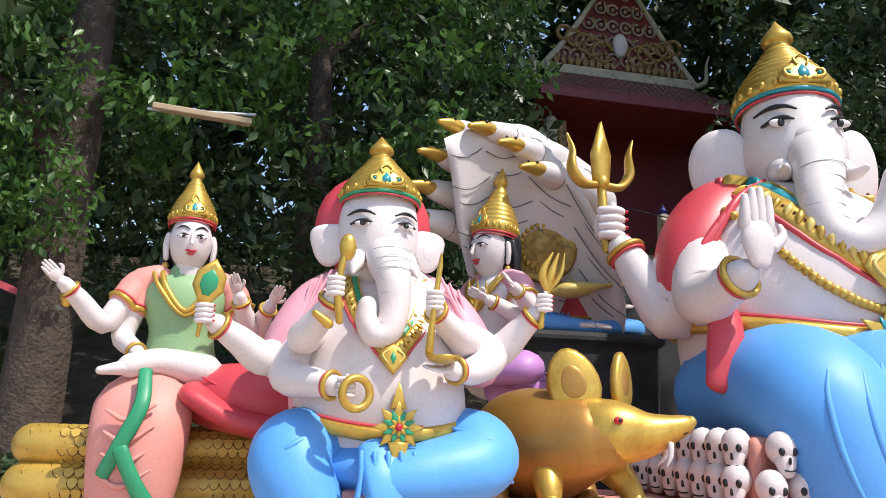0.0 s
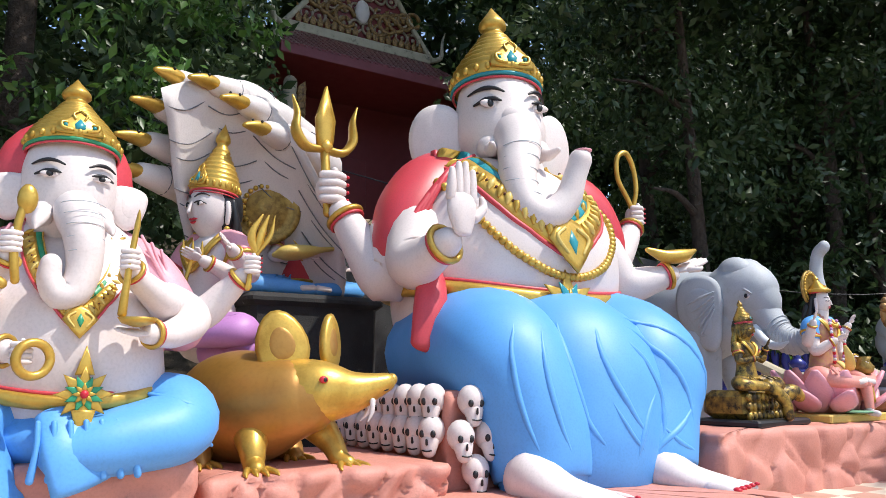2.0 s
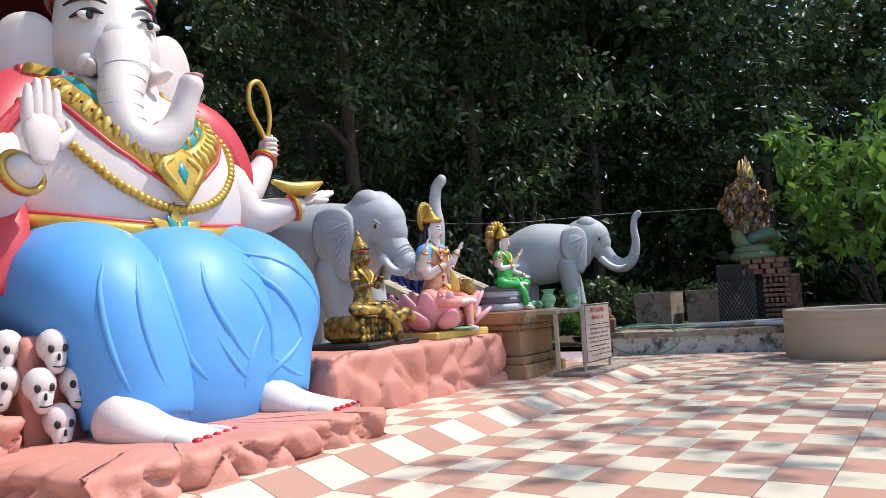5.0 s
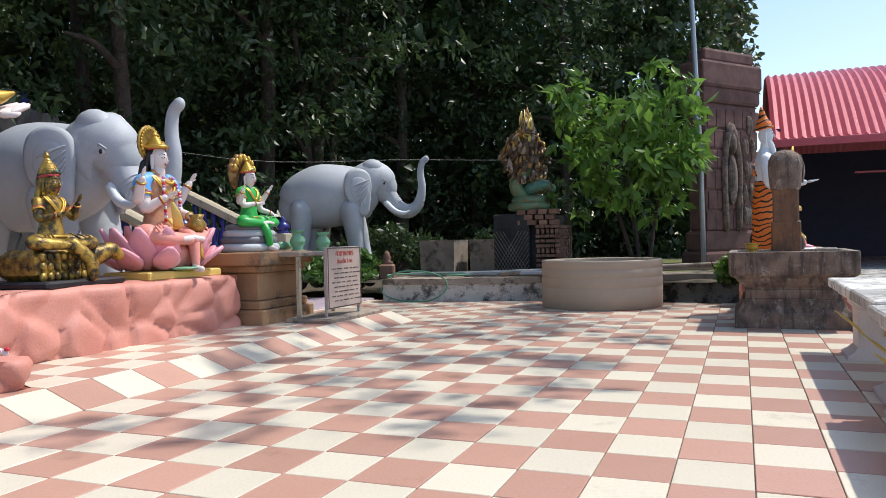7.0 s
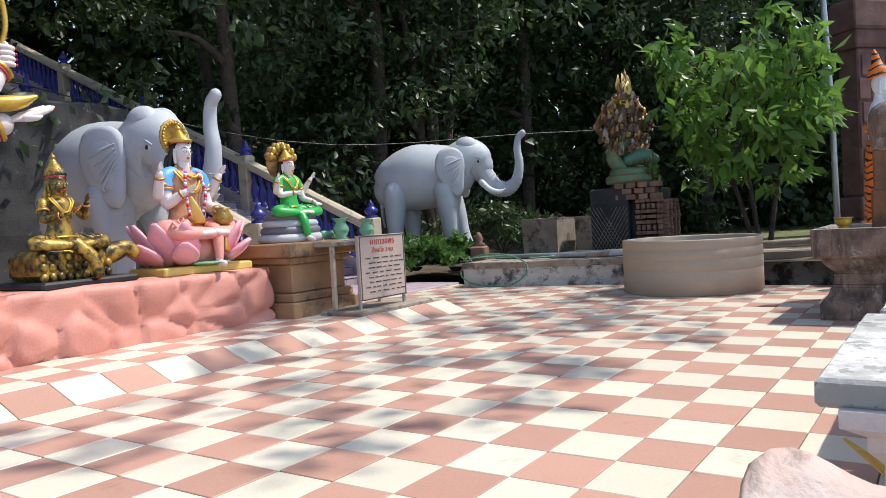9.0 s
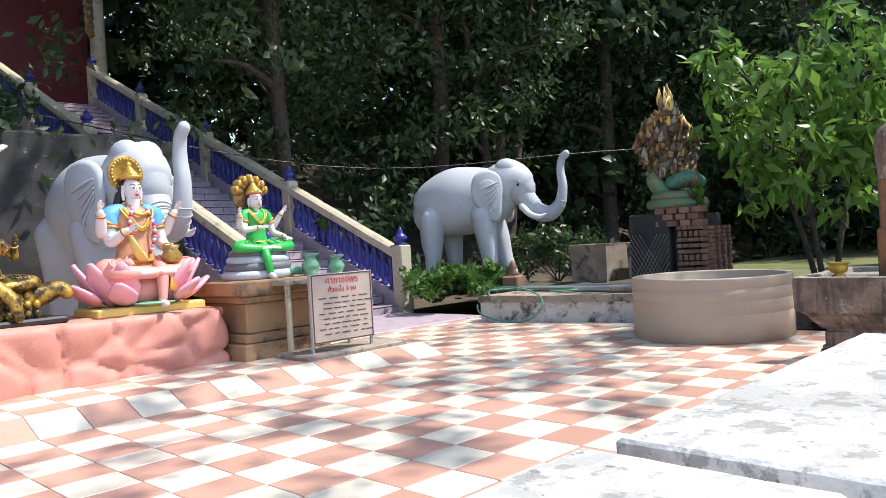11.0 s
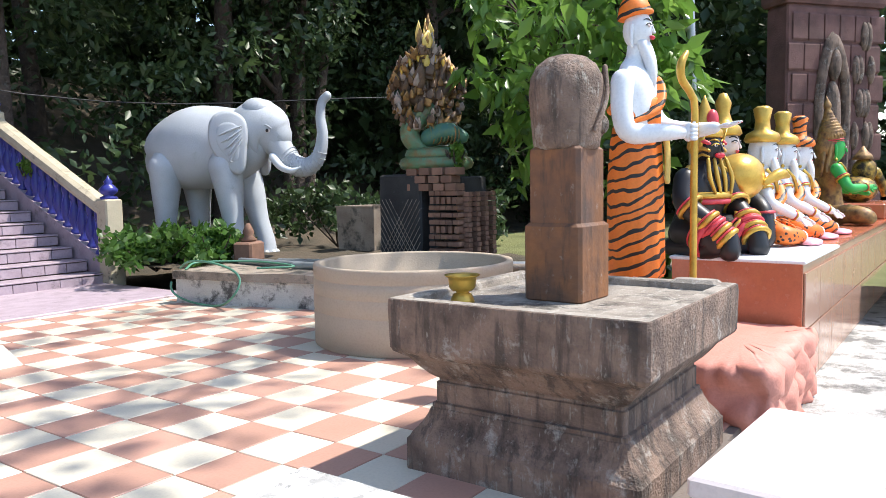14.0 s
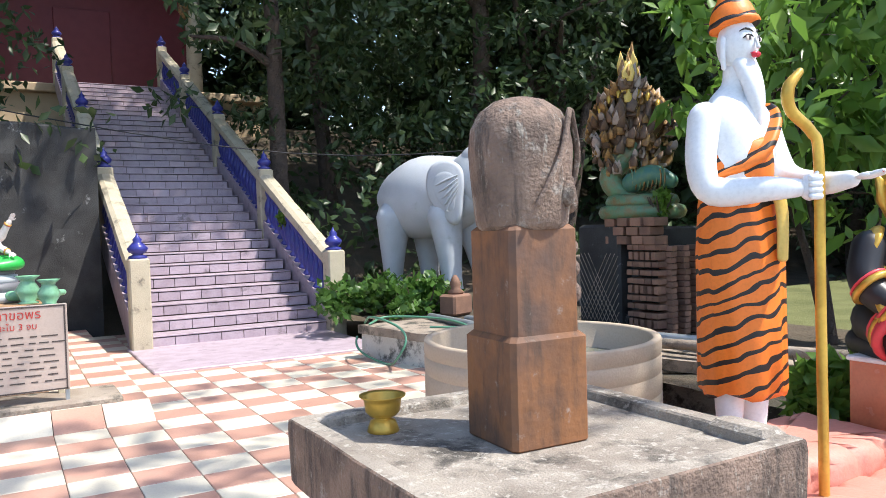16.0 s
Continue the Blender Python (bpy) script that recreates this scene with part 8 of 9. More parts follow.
    for k in range(26):
        a = math.pi * (k / 25)
        s.plate([(-0.03, 0), (-0.035, 0.05), (0.0, 0.13), (0.035, 0.05), (0.03, 0)], 0.03, Matrix.Translation((0.03, 0.12 - 0.5 * math.cos(a), 0.95 + 0.56 * math.sin(a))) @ Euler((0.9 * math.cos(a), 0, 1.57)).to_matrix().to_4x4(), RUSTGOLD)
    s.thing("statue", "many-headed serpent of tarnished glass mosaic and flaking gold", "statue", "court statues")


OLDMOSAIC = material("blackened mosaic", (0.13, 0.075, 0.04), 0.5, second=(0.05, 0.035, 0.03), scale=14, amount=0.8, bump=0.4)
PALEMOSAIC = material("flaked pale mosaic", (0.36, 0.29, 0.24), 0.6, second=(0.22, 0.17, 0.14), scale=14, amount=0.7)
TEALSCALE = material("teal scale mosaic", (0.05, 0.16, 0.13), 0.4, second=(0.10, 0.20, 0.10), scale=16, amount=0.8)
naga()
for x, y, w, h in ((18.6, 5.1, 0.95, 0.75), (18.9, 4.05, 0.7, 0.75)):
    s = Sculpt()
    rows = []
    for z, k in ((0.3, 0.96), (0.3 + h * 0.94, 1.0), (0.3 + h, 1.03), (0.3 + h, 0.9), (0.3 + h - 0.12, 0.88)):
        rows.append([(x + sx * w / 2 * k, y + sy * 0.42 * k, z) for sx, sy in ((-1, -1), (1, -1), (1, 1), (-1, 1))])
    # the dark stained cement puts the boxes' shade into their colour
    s.rings(rows, MOSSY, smooth=False)
    s.thing("planter_box", "stained grey cement planter box in the bed, darkened for shade", "planter", "cement planters")
s = Sculpt()
s.box((16.05, 5.35, 0.45), (0.42, 0.3, 0.3), BRICK, 20, 0.03)
s.lathe((16.05, 5.35, 0.6), [(0.1, 0), (0.12, 0.03), (0.06, 0.08), (0.08, 0.14), (0.05, 0.22), (0.02, 0.27)], BRICK, 10)
s.thing("spirit_shrine", "small red-brown stone shrine at the elephant's foot", "shrine")
for a, b in (((15.0, 3.3, 0.44), (16.0, -1.0, 0.5)), ((14.9, 2.6, 0.45), (15.95, -1.3, 0.56)), ((15.1, 4.4, 0.44), (14.95, 1.6, 0.46)), ((15.4, 4.0, 0.42), (15.8, 0.5, 0.5))):
    s = Sculpt()
    s.tube([(*a, 0.045), (*b, 0.045)], MOSSY if a[0] < 15 else STEEL, 10, 1)
    s.thing("pipe", "old grey pipe lying on the planter wall", "pipe", "loose pipes")

# ---- pole, carved stone wall, hall with red roof ----
s = Sculpt()
s.tube([(18.0, -0.62, -0.15, 0.05), (18.0, -0.58, 2.6, 0.05), (18.0, -0.40, 7.5, 0.045)], STEEL, 12, 1)
s.tube([(18.0, -0.53, 3.25, 0.06), (18.0, -0.52, 3.37, 0.06)], STEEL, 12, 1)
s.thing("pole", "tall thin galvanised steel pole", "pole")


def carved_wall():
    s = Sculpt(pose(25.3, -0.85, -0.15, 0, 0, -37) @ Matrix.Diagonal((0.62, 0.72, 1.42, 1)))
    for z0, z1, hx, hy in ((0, 0.5, 2.1, 0.6), (0.5, 0.9, 1.95, 0.5), (0.9, 3.4, 1.8, 0.4), (3.4, 3.7, 1.95, 0.5), (3.7, 4.2, 2.05, 0.55), (4.2, 4.45, 1.7, 0.4)):
        s.box((0, 0, (z0 + z1) / 2), (2 * hx, 2 * hy, z1 - z0), REDSTONE, 0, 0.05)
    for r in range(6):
        for c in range(6):
            s.box((-1.5 + 0.6 * c + 0.15 * (r % 2), -0.42, 1.1 + 0.4 * r), (0.57, 0.06, 0.37), REDSTONE, 0, 0.03)
    s.tube([(-0.6, -0.5, 1.0, 0.14), (-0.65, -0.5, 2.2, 0.14), (-0.2, -0.5, 2.9, 0.14), (0.35, -0.5, 2.3, 0.14), (0.3, -0.5, 1.0, 0.14)], SANDSTONE, 10, 5)
    s.ball((-0.15, -0.5, 1.9), (0.3, 0.2, 0.5), SANDSTONE, n=14, k=10)
    s.ball((-0.15, -0.55, 2.6), (0.18, 0.18, 0.22), SANDSTONE, n=14, k=10)
    for k in range(14):
        s.ball((0.8 + 0.15 * (k % 5), -0.45, 1.2 + 0.45 * (k // 3)), (0.14, 0.12, 0.2), SANDSTONE, n=10, k=6)
    s.thing("carved_wall", "dark red carved sandstone wall with niche and figures", "wall")


REDSTONE = material("dull red sandstone", (0.17, 0.085, 0.075), 0.85, second=(0.09, 0.05, 0.045), scale=3, amount=0.8, bump=0.7, depth=0.02)
carved_wall()


def hall():
    ob = empty("market_hall", (36, -17, -0.15), "open hall under a curved red metal roof", "building")
    n = 240
    rows = []
    for i in range(9):
        t = i / 8
        x = 30.0 + 7.5 * t
        z = 4.15 + 3.4 * math.sin(t * math.pi / 2)
        rows.append((x, z))
    rings = []
    for k in range(n + 1):
        y = -2.3 - 32 * k / n
        dz = 0.05 * (1 if k % 2 else -1)
        rings.append([(x, y, z + dz) for x, z in rows] + [(x, y, z - 0.06 + dz) for x, z in reversed(rows)])
    s = Sculpt()
    s.rings(rings, METALROOF, smooth=False)
    s.part("roof", ob, "ribbed red metal roof, faded")
    s = Sculpt()
    s.rings([[(75 - x, y, z) for x, y, z in r] for r in rings], METALROOF, smooth=False)
    s.part("roof", ob)
    s = Sculpt()
    s.box((29.95, -18.3, 4.0), (0.12, 32, 0.26), METALROOF, 0, 0.01)
    s.part("fascia", ob)
    # back and side wall, both in one near-black blue
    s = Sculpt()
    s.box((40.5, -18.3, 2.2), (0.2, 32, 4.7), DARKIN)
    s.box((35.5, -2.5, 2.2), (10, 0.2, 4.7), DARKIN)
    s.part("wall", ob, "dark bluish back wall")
    for k in range(7):
        y = -6.4 - 4.2 * k
        s = Sculpt()
        s.box((30.3, y, 1.95), (0.3, 0.3, 4.2), STEEL, 0, 0.02)
        s.part("post", ob)
    s = Sculpt()
    s.box((32.0, -9, 3.05), (0.3, 8, 0.06), METALROOF)
    s.part("awning", ob)


hall()


def wave_serpent():
    s = Sculpt()
    s.box((28.0, -9.4, 0.35), (0.5, 5.5, 0.75), BLUEBASE, 0, 0.03)
    pts = [(27.95, -6.7 - 0.22 * k, 0.95 + 0.24 * math.sin(k * 0.85), 0.17) for k in range(26)]
    s.tube(pts, YELLOW, 14, 3)
    for k in range(90):
        p = smooth_path(pts, 4)[k]
        hoop(s, p[:3], 0.172, 0.172, 0.012, RUSTGOLD, n=12, tube_n=4, rot=(90, 0, 0))
    s.thing("statue", "undulating yellow serpent on a blue wall", "statue", "court statues")
    s = Sculpt()
    s.tube([(28.3, -7.6, 0.0, 0.04), (28.3, -7.6, 2.6, 0.035)], STEEL, 8, 1)
    s.ball((28.3, -7.6, 2.72), 0.14, WHITE, n=14, k=10)
    s.thing("street_lamp", "white globe lamp on a thin steel post", "lamp")


BLUEBASE = material("faded blue wall paint", (0.12, 0.25, 0.35), 0.7, bump=0.1)
wave_serpent()


# ---- temple at the head of the stairs ----
def temple():
    ob = empty("temple", (13.3, 26, 5.9), "old temple with red tiled tiers and carved gable, in deep shade", "building")
    s = Sculpt()
    s.box((13.3, 24.2, 5.85), (9.5, 7.6, 0.25), WALLCREAM, 0, 0.03)
    s.box((13.3, 24.3, 4.4), (9.3, 7.3, 2.7), WALLCREAM, 0, 0.03)
    s.part("floor_slab", ob)
    s = Sculpt()
    s.box((13.3, 27.2, 9.2), (8.2, 0.4, 6.5), CRIMSON)
    s.part("wall", ob, "dark crimson timber front wall")
    s = Sculpt()
    s.box((13.3, 26.95, 7.9), (1.9, 0.14, 4.0), CRIMSON, 0, 0.02)
    s.part("door", ob, "dark red timber door")
    for x in (9.9, 16.7):
        s = Sculpt()
        s.box((x, 24.3, 6.2), (0.75, 0.75, 0.6), POST, 0, 0.04)
        s.tube([(x, 24.3, 6.3, 0.28), (x, 24.3, 11.5, 0.25)], POST, 12, 1, square=False)
        for k in range(7):
            s.plate([(-0.12, 0), (-0.16, 0.3), (0, 0.6), (0.16, 0.3), (0.12, 0)], 0.12, pose(x + (0.28 if x < 13 else -0.28), 24.1, 9.2 + 0.3 * k, 0, 20 if x < 13 else -20, 0), RUSTGOLD)
        s.part("column", ob, "carved gilt column")
    s = Sculpt()
    s.box((13.2, 23.4, 12.35), (8.1, 0.16, 0.42), CRIMSON, 0, 0.02)
    s.box((13.2, 25.2, 12.2), (7.9, 3.6, 0.1), CRIMSON)
    s.part("eave", ob, "dark crimson eave board")
    deck = Sculpt()
    deck.rings([[(9.15, 23.35, 12.5), (17.3, 23.35, 12.5), (17.3, 23.45, 12.4), (9.15, 23.45, 12.4)], [(10.2, 25.5, 14.1), (16.4, 25.5, 14.1), (16.4, 25.6, 14.0), (10.2, 25.6, 14.0)]], CRIMSON, smooth=False)
    roof = deck.part("roof", ob, "dark red shingled roof")
    sh = Sculpt()
    sh.plate([(-0.11, 0.14), (0.11, 0.14), (0.11, -0.08), (0, -0.16), (-0.11, -0.08)], 0.03, Matrix(), ROOF_R, 0.1)
    me = sh.mesh("shingle")
    for r in range(11):
        t = r / 11
        x0, x1 = 9.3 + 1.05 * t, 17.15 - 0.9 * t
        n = int((x1 - x0) / 0.25)
        for c in range(n):
            piece("shingle", me, roof, (x0 + (x1 - x0) * (c + 0.5 * (r % 2)) / n - 13.3, 23.4 + 2.15 * t - 26, 12.56 + 1.6 * t - 5.9), (radians(-53), 0, 0))
    s = Sculpt()
    s.box((13.3, 25.55, 14.25), (6.3, 0.3, 0.4), POST, 0, 0.04)
    s.part("cornice", ob, "pale moulded cornice")
    s = Sculpt()
    s.plate([(-3.1, 0), (3.1, 0), (0, 4.6)], 0.3, pose(13.3, 25.8, 14.4), CRIMSON, 0.02)
    for side in (-1, 1):
        for k in range(5):
            hoop(s, (13.3 + side * (0.75 + 0.4 * k), 25.55, 15.2 + 0.15 * k), 0.42 - 0.03 * k, 0.42 - 0.03 * k, 0.09, RUSTGOLD, n=18, a0=20, a1=330, rot=(90, 0, 0))
        for row in range(5):
            for k in range(5 - row):
                x, z = 13.3 + side * (0.28 + 0.52 * k), 14.95 + 0.72 * row
                r = 0.25 - 0.012 * row
                hoop(s, (x, 25.58, z), r, r, 0.055, PALESCROLL, n=16, a0=30 + 60 * k, a1=330 + 60 * k, tube_n=6, rot=(90, 0, 0))
                s.ball((x, 25.57, z), (0.09, 0.06, 0.09), PALESCROLL, n=8, k=5)
                s.plate([(-0.05, 0), (-0.09, 0.12), (0, 0.3), (0.09, 0.12), (0.05, 0)], 0.08, pose(x + side * 0.26, 25.57, z + 0.1, 0, side * 35, 0), RUSTGOLD)
        for k in range(9):
            s.plate([(-0.1, 0), (-0.14, 0.2), (0, 0.45), (0.14, 0.2), (0.1, 0)], 0.1, pose(13.3 + side * (0.3 + 0.3 * k), 25.55, 14.5), RUSTGOLD)
        s.tube([(13.3 + side * 3.3, 25.6, 14.3, 0.12), (13.3 + side * 2.2, 25.6, 15.7, 0.12), (13.3 + side * 0.9, 25.6, 17.7, 0.1), (13.3, 25.6, 19.0, 0.08)], POST, 10, 3)
        s.tube([(13.3 + side * 3.3, 25.6, 14.3, 0.12), (13.3 + side * 3.7, 25.5, 14.5, 0.1), (13.3 + side * 3.75, 25.45, 15.2, 0.06), (13.3 + side * 3.85, 25.4, 15.6, 0.015)], POST, 10, 4)
        s.tube([(13.3 + side * 4.0, 23.6, 12.6, 0.1), (13.3 + side * 4.3, 23.5, 12.8, 0.08), (13.3 + side * 4.35, 23.45, 13.4, 0.05), (13.3 + side * 4.45, 23.4, 13.8, 0.015)], POST, 10, 4)
    s.ball((13.3, 25.55, 15.6), (0.32, 0.2, 0.5), WHITE, n=14, k=10)
    s.part("gable", ob, "carved gable with pale scrollwork")


temple()
s = Sculpt()
s.rings([[(-4.6, 8.4, 3.35), (-2.2, 8.9, 2.38), (-2.2, 8.9, 2.30), (-4.6, 8.4, 3.27)], [(-4.6, 10.6, 3.35), (-2.2, 10.6, 2.38), (-2.2, 10.6, 2.30), (-4.6, 10.6, 3.27)]], METALROOF, smooth=False)
s.box((-3.9, 9.6, 1.1), (0.15, 0.15, 2.4), WALLCREAM)
s.box((-3.0, 10.4, 1.1), (0.15, 0.15, 2.4), WALLCREAM)
s.thing("shelter", "corner of a small shelter with red roof edge", "shelter")
s = Sculpt()
s.tube([(-0.95, 8.0, 4.28, 0.02), (0.15, 8.2, 4.42, 0.02)], STEEL, 6, 1)
s.box((-0.4, 8.1, 4.32), (1.05, 0.12, 0.07), WALLCREAM, 10, 0.01)
s.thing("tube_lamp", "old fluorescent tube lamp fitting hung among leaves", "lamp")
s = Sculpt()
s.tube([(-4, 11, 5.6, 0.012), (6, 10.5, 4.4, 0.012), (15, 9.5, 3.0, 0.012), (21, 6.5, 3.2, 0.012), (28, 3, 3.6, 0.012)], INK, 5, 6)
s.thing("cable", "thin dark cable slung between the trees", "cable")


# ---- plants ----
def leaf_mesh(name, centres, radii, per, size, mat, rng, droop=0.5, slim=0.45):
    """Pointed leaves, each a folded blade of two faces, strewn in clumps."""
    centres, radii = np.asarray(centres, float), np.asarray(radii, float)
    n = len(centres) * per
    c = np.repeat(centres, per, 0)
    r = np.repeat(radii, per, 0)
    d = rng.normal(size=(n, 3))
    d /= np.linalg.norm(d, axis=1, keepdims=True) + 1e-9
    pos = c + d * r * (rng.random((n, 1)) ** 0.45)
    ax = rng.normal(size=(n, 3)) + np.array([0, -0.35, -droop])
    ax /= np.linalg.norm(ax, axis=1, keepdims=True)
    sd = np.cross(ax, rng.normal(size=(n, 3)))
    sd /= np.linalg.norm(sd, axis=1, keepdims=True) + 1e-9
    nm = np.cross(ax, sd)
    L = size * rng.uniform(0.6, 1.35, (n, 1))
    a = pos
    b = pos + ax * L * 0.45 + sd * L * slim * 0.5 + nm * L * 0.08
    e = pos + ax * L
    f = pos + ax * L * 0.45 - sd * L * slim * 0.5 + nm * L * 0.08
    v = np.stack([a, b, e, f], 1).reshape(-1, 3)
    i = np.arange(n)[:, None] * 4
    tri = np.concatenate([i + np.array([0, 1, 2]), i + np.array([0, 2, 3])], 1).reshape(-1, 3)
    me = bpy.data.meshes.new(name)
    me.vertices.add(len(v))
    me.vertices.foreach_set("co", v.ravel())
    me.loops.add(len(tri) * 3)
    me.loops.foreach_set("vertex_index", tri.ravel().astype(np.int32))
    me.polygons.add(len(tri))
    me.polygons.foreach_set("loop_start", np.arange(len(tri), dtype=np.int32) * 3)
    me.polygons.foreach_set("loop_total", np.full(len(tri), 3, np.int32))
    me.materials.append(mat)
    me.update(calc_edges=True)
    return me


def tree(name, x, y, z, h, r, crown, per, size, mat, label, lean=(0, 0), seed=0, group="", bare=0.45, branches=5):
    """Tapered trunk with limbs, and a crown of leaf clumps round the limb ends."""
    rng = np.random.default_rng(seed)
    ob = empty(name, (x, y, z), label, "tree", group)
    s = Sculpt()
    top = (x + lean[0], y + lean[1], z + h)
    trunk = [(x, y, z - 0.3, r * 1.35), (x + lean[0] * 0.15 + rng.normal() * 0.05, y + lean[1] * 0.15, z + h * 0.12, r), (x + lean[0] * 0.5 + rng.normal() * 0.12, y + lean[1] * 0.5 + rng.normal() * 0.1, z + h * 0.5, r * 0.8), (*top, r * 0.3)]
    s.tube(trunk, BARK, 12, 6)
    path = smooth_path(trunk, 6)
    ends = [np.array(top)]
    for k in range(branches):
        p = path[int(len(path) * (bare + (0.95 - bare) * k / max(1, branches - 1))) - 1]
        a = rng.uniform(0, 6.28)
        ln = crown * rng.uniform(0.6, 1.0)
        e = p[:3] + np.array([math.cos(a) * ln, math.sin(a) * ln, ln * rng.uniform(0.2, 0.7)])
        m = (p[:3] + e) / 2 + np.array([0, 0, 0.12 * ln])
        s.tube([(*p[:3], p[3] * 0.6), (*m, p[3] * 0.4), (*e, p[3] * 0.12 + 0.01)], BARK, 8, 4)
        ends += [e, m]
    s.part("trunk", ob)
    cs, rs = [], []
    for e in ends:
        for _ in range(4):
            cs.append(e + rng.normal(size=3) * crown * 0.28)
            rs.append(np.array([1, 1, 0.7]) * crown * rng.uniform(0.2, 0.42))
    me = leaf_mesh("crown", np.array(cs) - np.array([x, y, z]), rs, per, size, mat, rng)
    c = new("crown", me)
    c.parent = ob
    return ob


def hill(x, y):
    return land(x, y)


# trees of the wood; the two by the stairs and behind the elephant stand clear
for k, (x, y, h, r, lean) in enumerate(((15.6, 11.4, 12, 0.19, (-0.5, 0.2)), (20.2, 11.0, 12, 0.24, (-0.2, 0.2)), (22.2, 10.6, 12, 0.22, (0.3, 0.0)), (22.0, 10.4, 9, 0.14, (1.9, -0.2)), (21.9, 10.5, 9, 0.14, (-1.4, 0.0)),
                                        (27.0, 10.0, 12, 0.24, (0.2, 0)), (18.0, 15.0, 13, 0.2, (0, 0)), (25.0, 15.0, 13, 0.22, (0.3, 0)), (31, 8.5, 11, 0.25, (0, 0)), (29.0, 4.5, 10, 0.2, (0.2, 0)), (-2.1, 9.0, 11, 0.34, (0.3, 0.1)), (-6.5, 11.0, 11, 0.3, (0, 0)), (1.0, 13.0, 12, 0.25, (0, 0)))):
    tree("forest_tree", x, y, hill(x, y), h, r, 2.3, 46, 0.26, LEAF_DARK, "tall dark forest tree with bare lower trunk", lean, seed=20 + k, group="forest trees", bare=0.6)


def open_view(x, y, z):
    """Where the wood leaves the stairs, the temple and the sky over the hall clear."""
    if 11.4 < x < 15.6 and y < 22 and z < 0.45 * (y - 7) + 4.6:
        return False
    if y > 20.5 and 8.0 < x < 18.5:
        return False
    if y > 7:
        k = (x - 0.5) / (y + 0.2)
        if 0.34 < k < 0.69 and z > 1.6 + 0.24 * y and y < 23:
            return False
        q = (x - 10.4) / (y + 4.0)
        if 0.04 < q < 0.22 and z > 1.6 + 0.24 * (y + 4) and y < 23:
            return False
    if x > 27 and y < 2.2:
        return False
    return True


rng = np.random.default_rng(4)
cs, rs = [], []
while len(cs) < 2300:
    x, y = rng.uniform(-16, 42), rng.uniform(9.3, 23)
    if x > 26:
        y = rng.uniform(2.5, 20)
    g = hill(x, y)
    z = g + rng.uniform(0.0, 1) ** 0.9 * (13 if y > 12 else 9.5)
    if y < 11.5 and x < 3.5 and z > 7:
        continue
    if open_view(x, y, z) and not (x < -8 and y < 8):
        cs.append((x, y, z))
        rs.append(np.array([1, 0.8, 0.75]) * rng.uniform(0.5, 1.1))
wood = new("woodland", leaf_mesh("woodland", cs, rs, 52, 0.25, LEAF_DARK, rng))
tagged(wood, "dense dark green undergrowth and foliage of the wooded hill", "foliage", kind="stuff")
cs, rs = [], []
while len(cs) < 2100:
    x, y = rng.uniform(-28, 60), rng.uniform(22, 34)
    z = 3 + rng.uniform(0, 23)
    if open_view(x, min(y, 22.9), z) or y > 28.5:
        cs.append((x, y, z))
        rs.append(np.array([1.6, 1.2, 1.4]) * rng.uniform(0.8, 1.3))
far = new("far_woodland", leaf_mesh("far_woodland", cs, rs, 34, 0.75, LEAF_DARK, rng, slim=0.7))
tagged(far, "far dark trees closing the hilltop", "foliage", kind="stuff")

# unseen treetops added over the temple for shade, more behind it, and trees closing the garden behind the carved wall
cs, rs = [], []
for _ in range(230):
    cs.append((rng.uniform(9, 22), rng.uniform(18.5, 24.5), rng.uniform(20.5, 25)))
    rs.append(np.array([1.5, 1.5, 0.9]) * rng.uniform(0.8, 1.2))
for _ in range(420):
    cs.append((rng.uniform(2, 24), rng.uniform(30, 37), rng.uniform(6, 26)))
    rs.append(np.array([1.8, 1.3, 1.6]) * rng.uniform(0.8, 1.2))
tops = new("treetops", leaf_mesh("treetops", cs, rs, 36, 0.7, LEAF_DARK, rng, slim=0.7))
tagged(tops, "tall dark treetops behind the old temple and unseen ones above shading it", "foliage", kind="stuff")
cs, rs = [], []
for _ in range(420):
    x = rng.uniform(29, 42)
    cs.append((x, rng.uniform(-1.3 - 0.055 * (x - 29), 3.0), 11.5 * rng.random()))
    rs.append(np.array([0.9, 0.5, 0.8]) * rng.uniform(0.6, 1.1))
grove = new("garden_grove", leaf_mesh("garden_grove", cs, rs, 46, 0.34, LEAF_DARK, rng, slim=0.6))
tagged(grove, "dark green trees behind the carved stone wall", "foliage", kind="stuff")

# high branches that shade the wood's edge and dapple the court
cs, rs = [], []
while len(cs) < 900:
    x, y = rng.uniform(-14, 36), rng.uniform(6.5, 15)
    z = rng.uniform(10.5, 14)
    if open_view(x, y, z) or y < 9:
        cs.append((x, y, z))
        rs.append(np.array([1.3, 1.3, 0.6]) * rng.uniform(0.7, 1.1))
over = new("high_branches", leaf_mesh("high_branches", cs, rs, 40, 0.42, LEAF_DARK, rng, slim=0.6))
tagged(over, "high overhanging leafy branches at the edge of the wood", "foliage", kind="stuff")
cs, rs = [], []
for _ in range(58):
    a, q = rng.uniform(0, 6.28), rng.uniform(0, 1) ** 0.6
    cs.append((15.3 + 6.0 * q * math.cos(a), -2.6 + 2.8 * q * math.sin(a), 9.8 + rng.uniform(-0.8, 1.2)))
    rs.append(np.array([0.9, 0.6, 0.4]) * rng.uniform(0.5, 1.0))
shade = new("shade_branches", leaf_mesh("shade_branches", cs, rs, 46, 0.24, LEAF_DARK, rng, slim=0.5))
tagged(shade, "light leafy branches reaching high over the court", "foliage", kind="stuff")

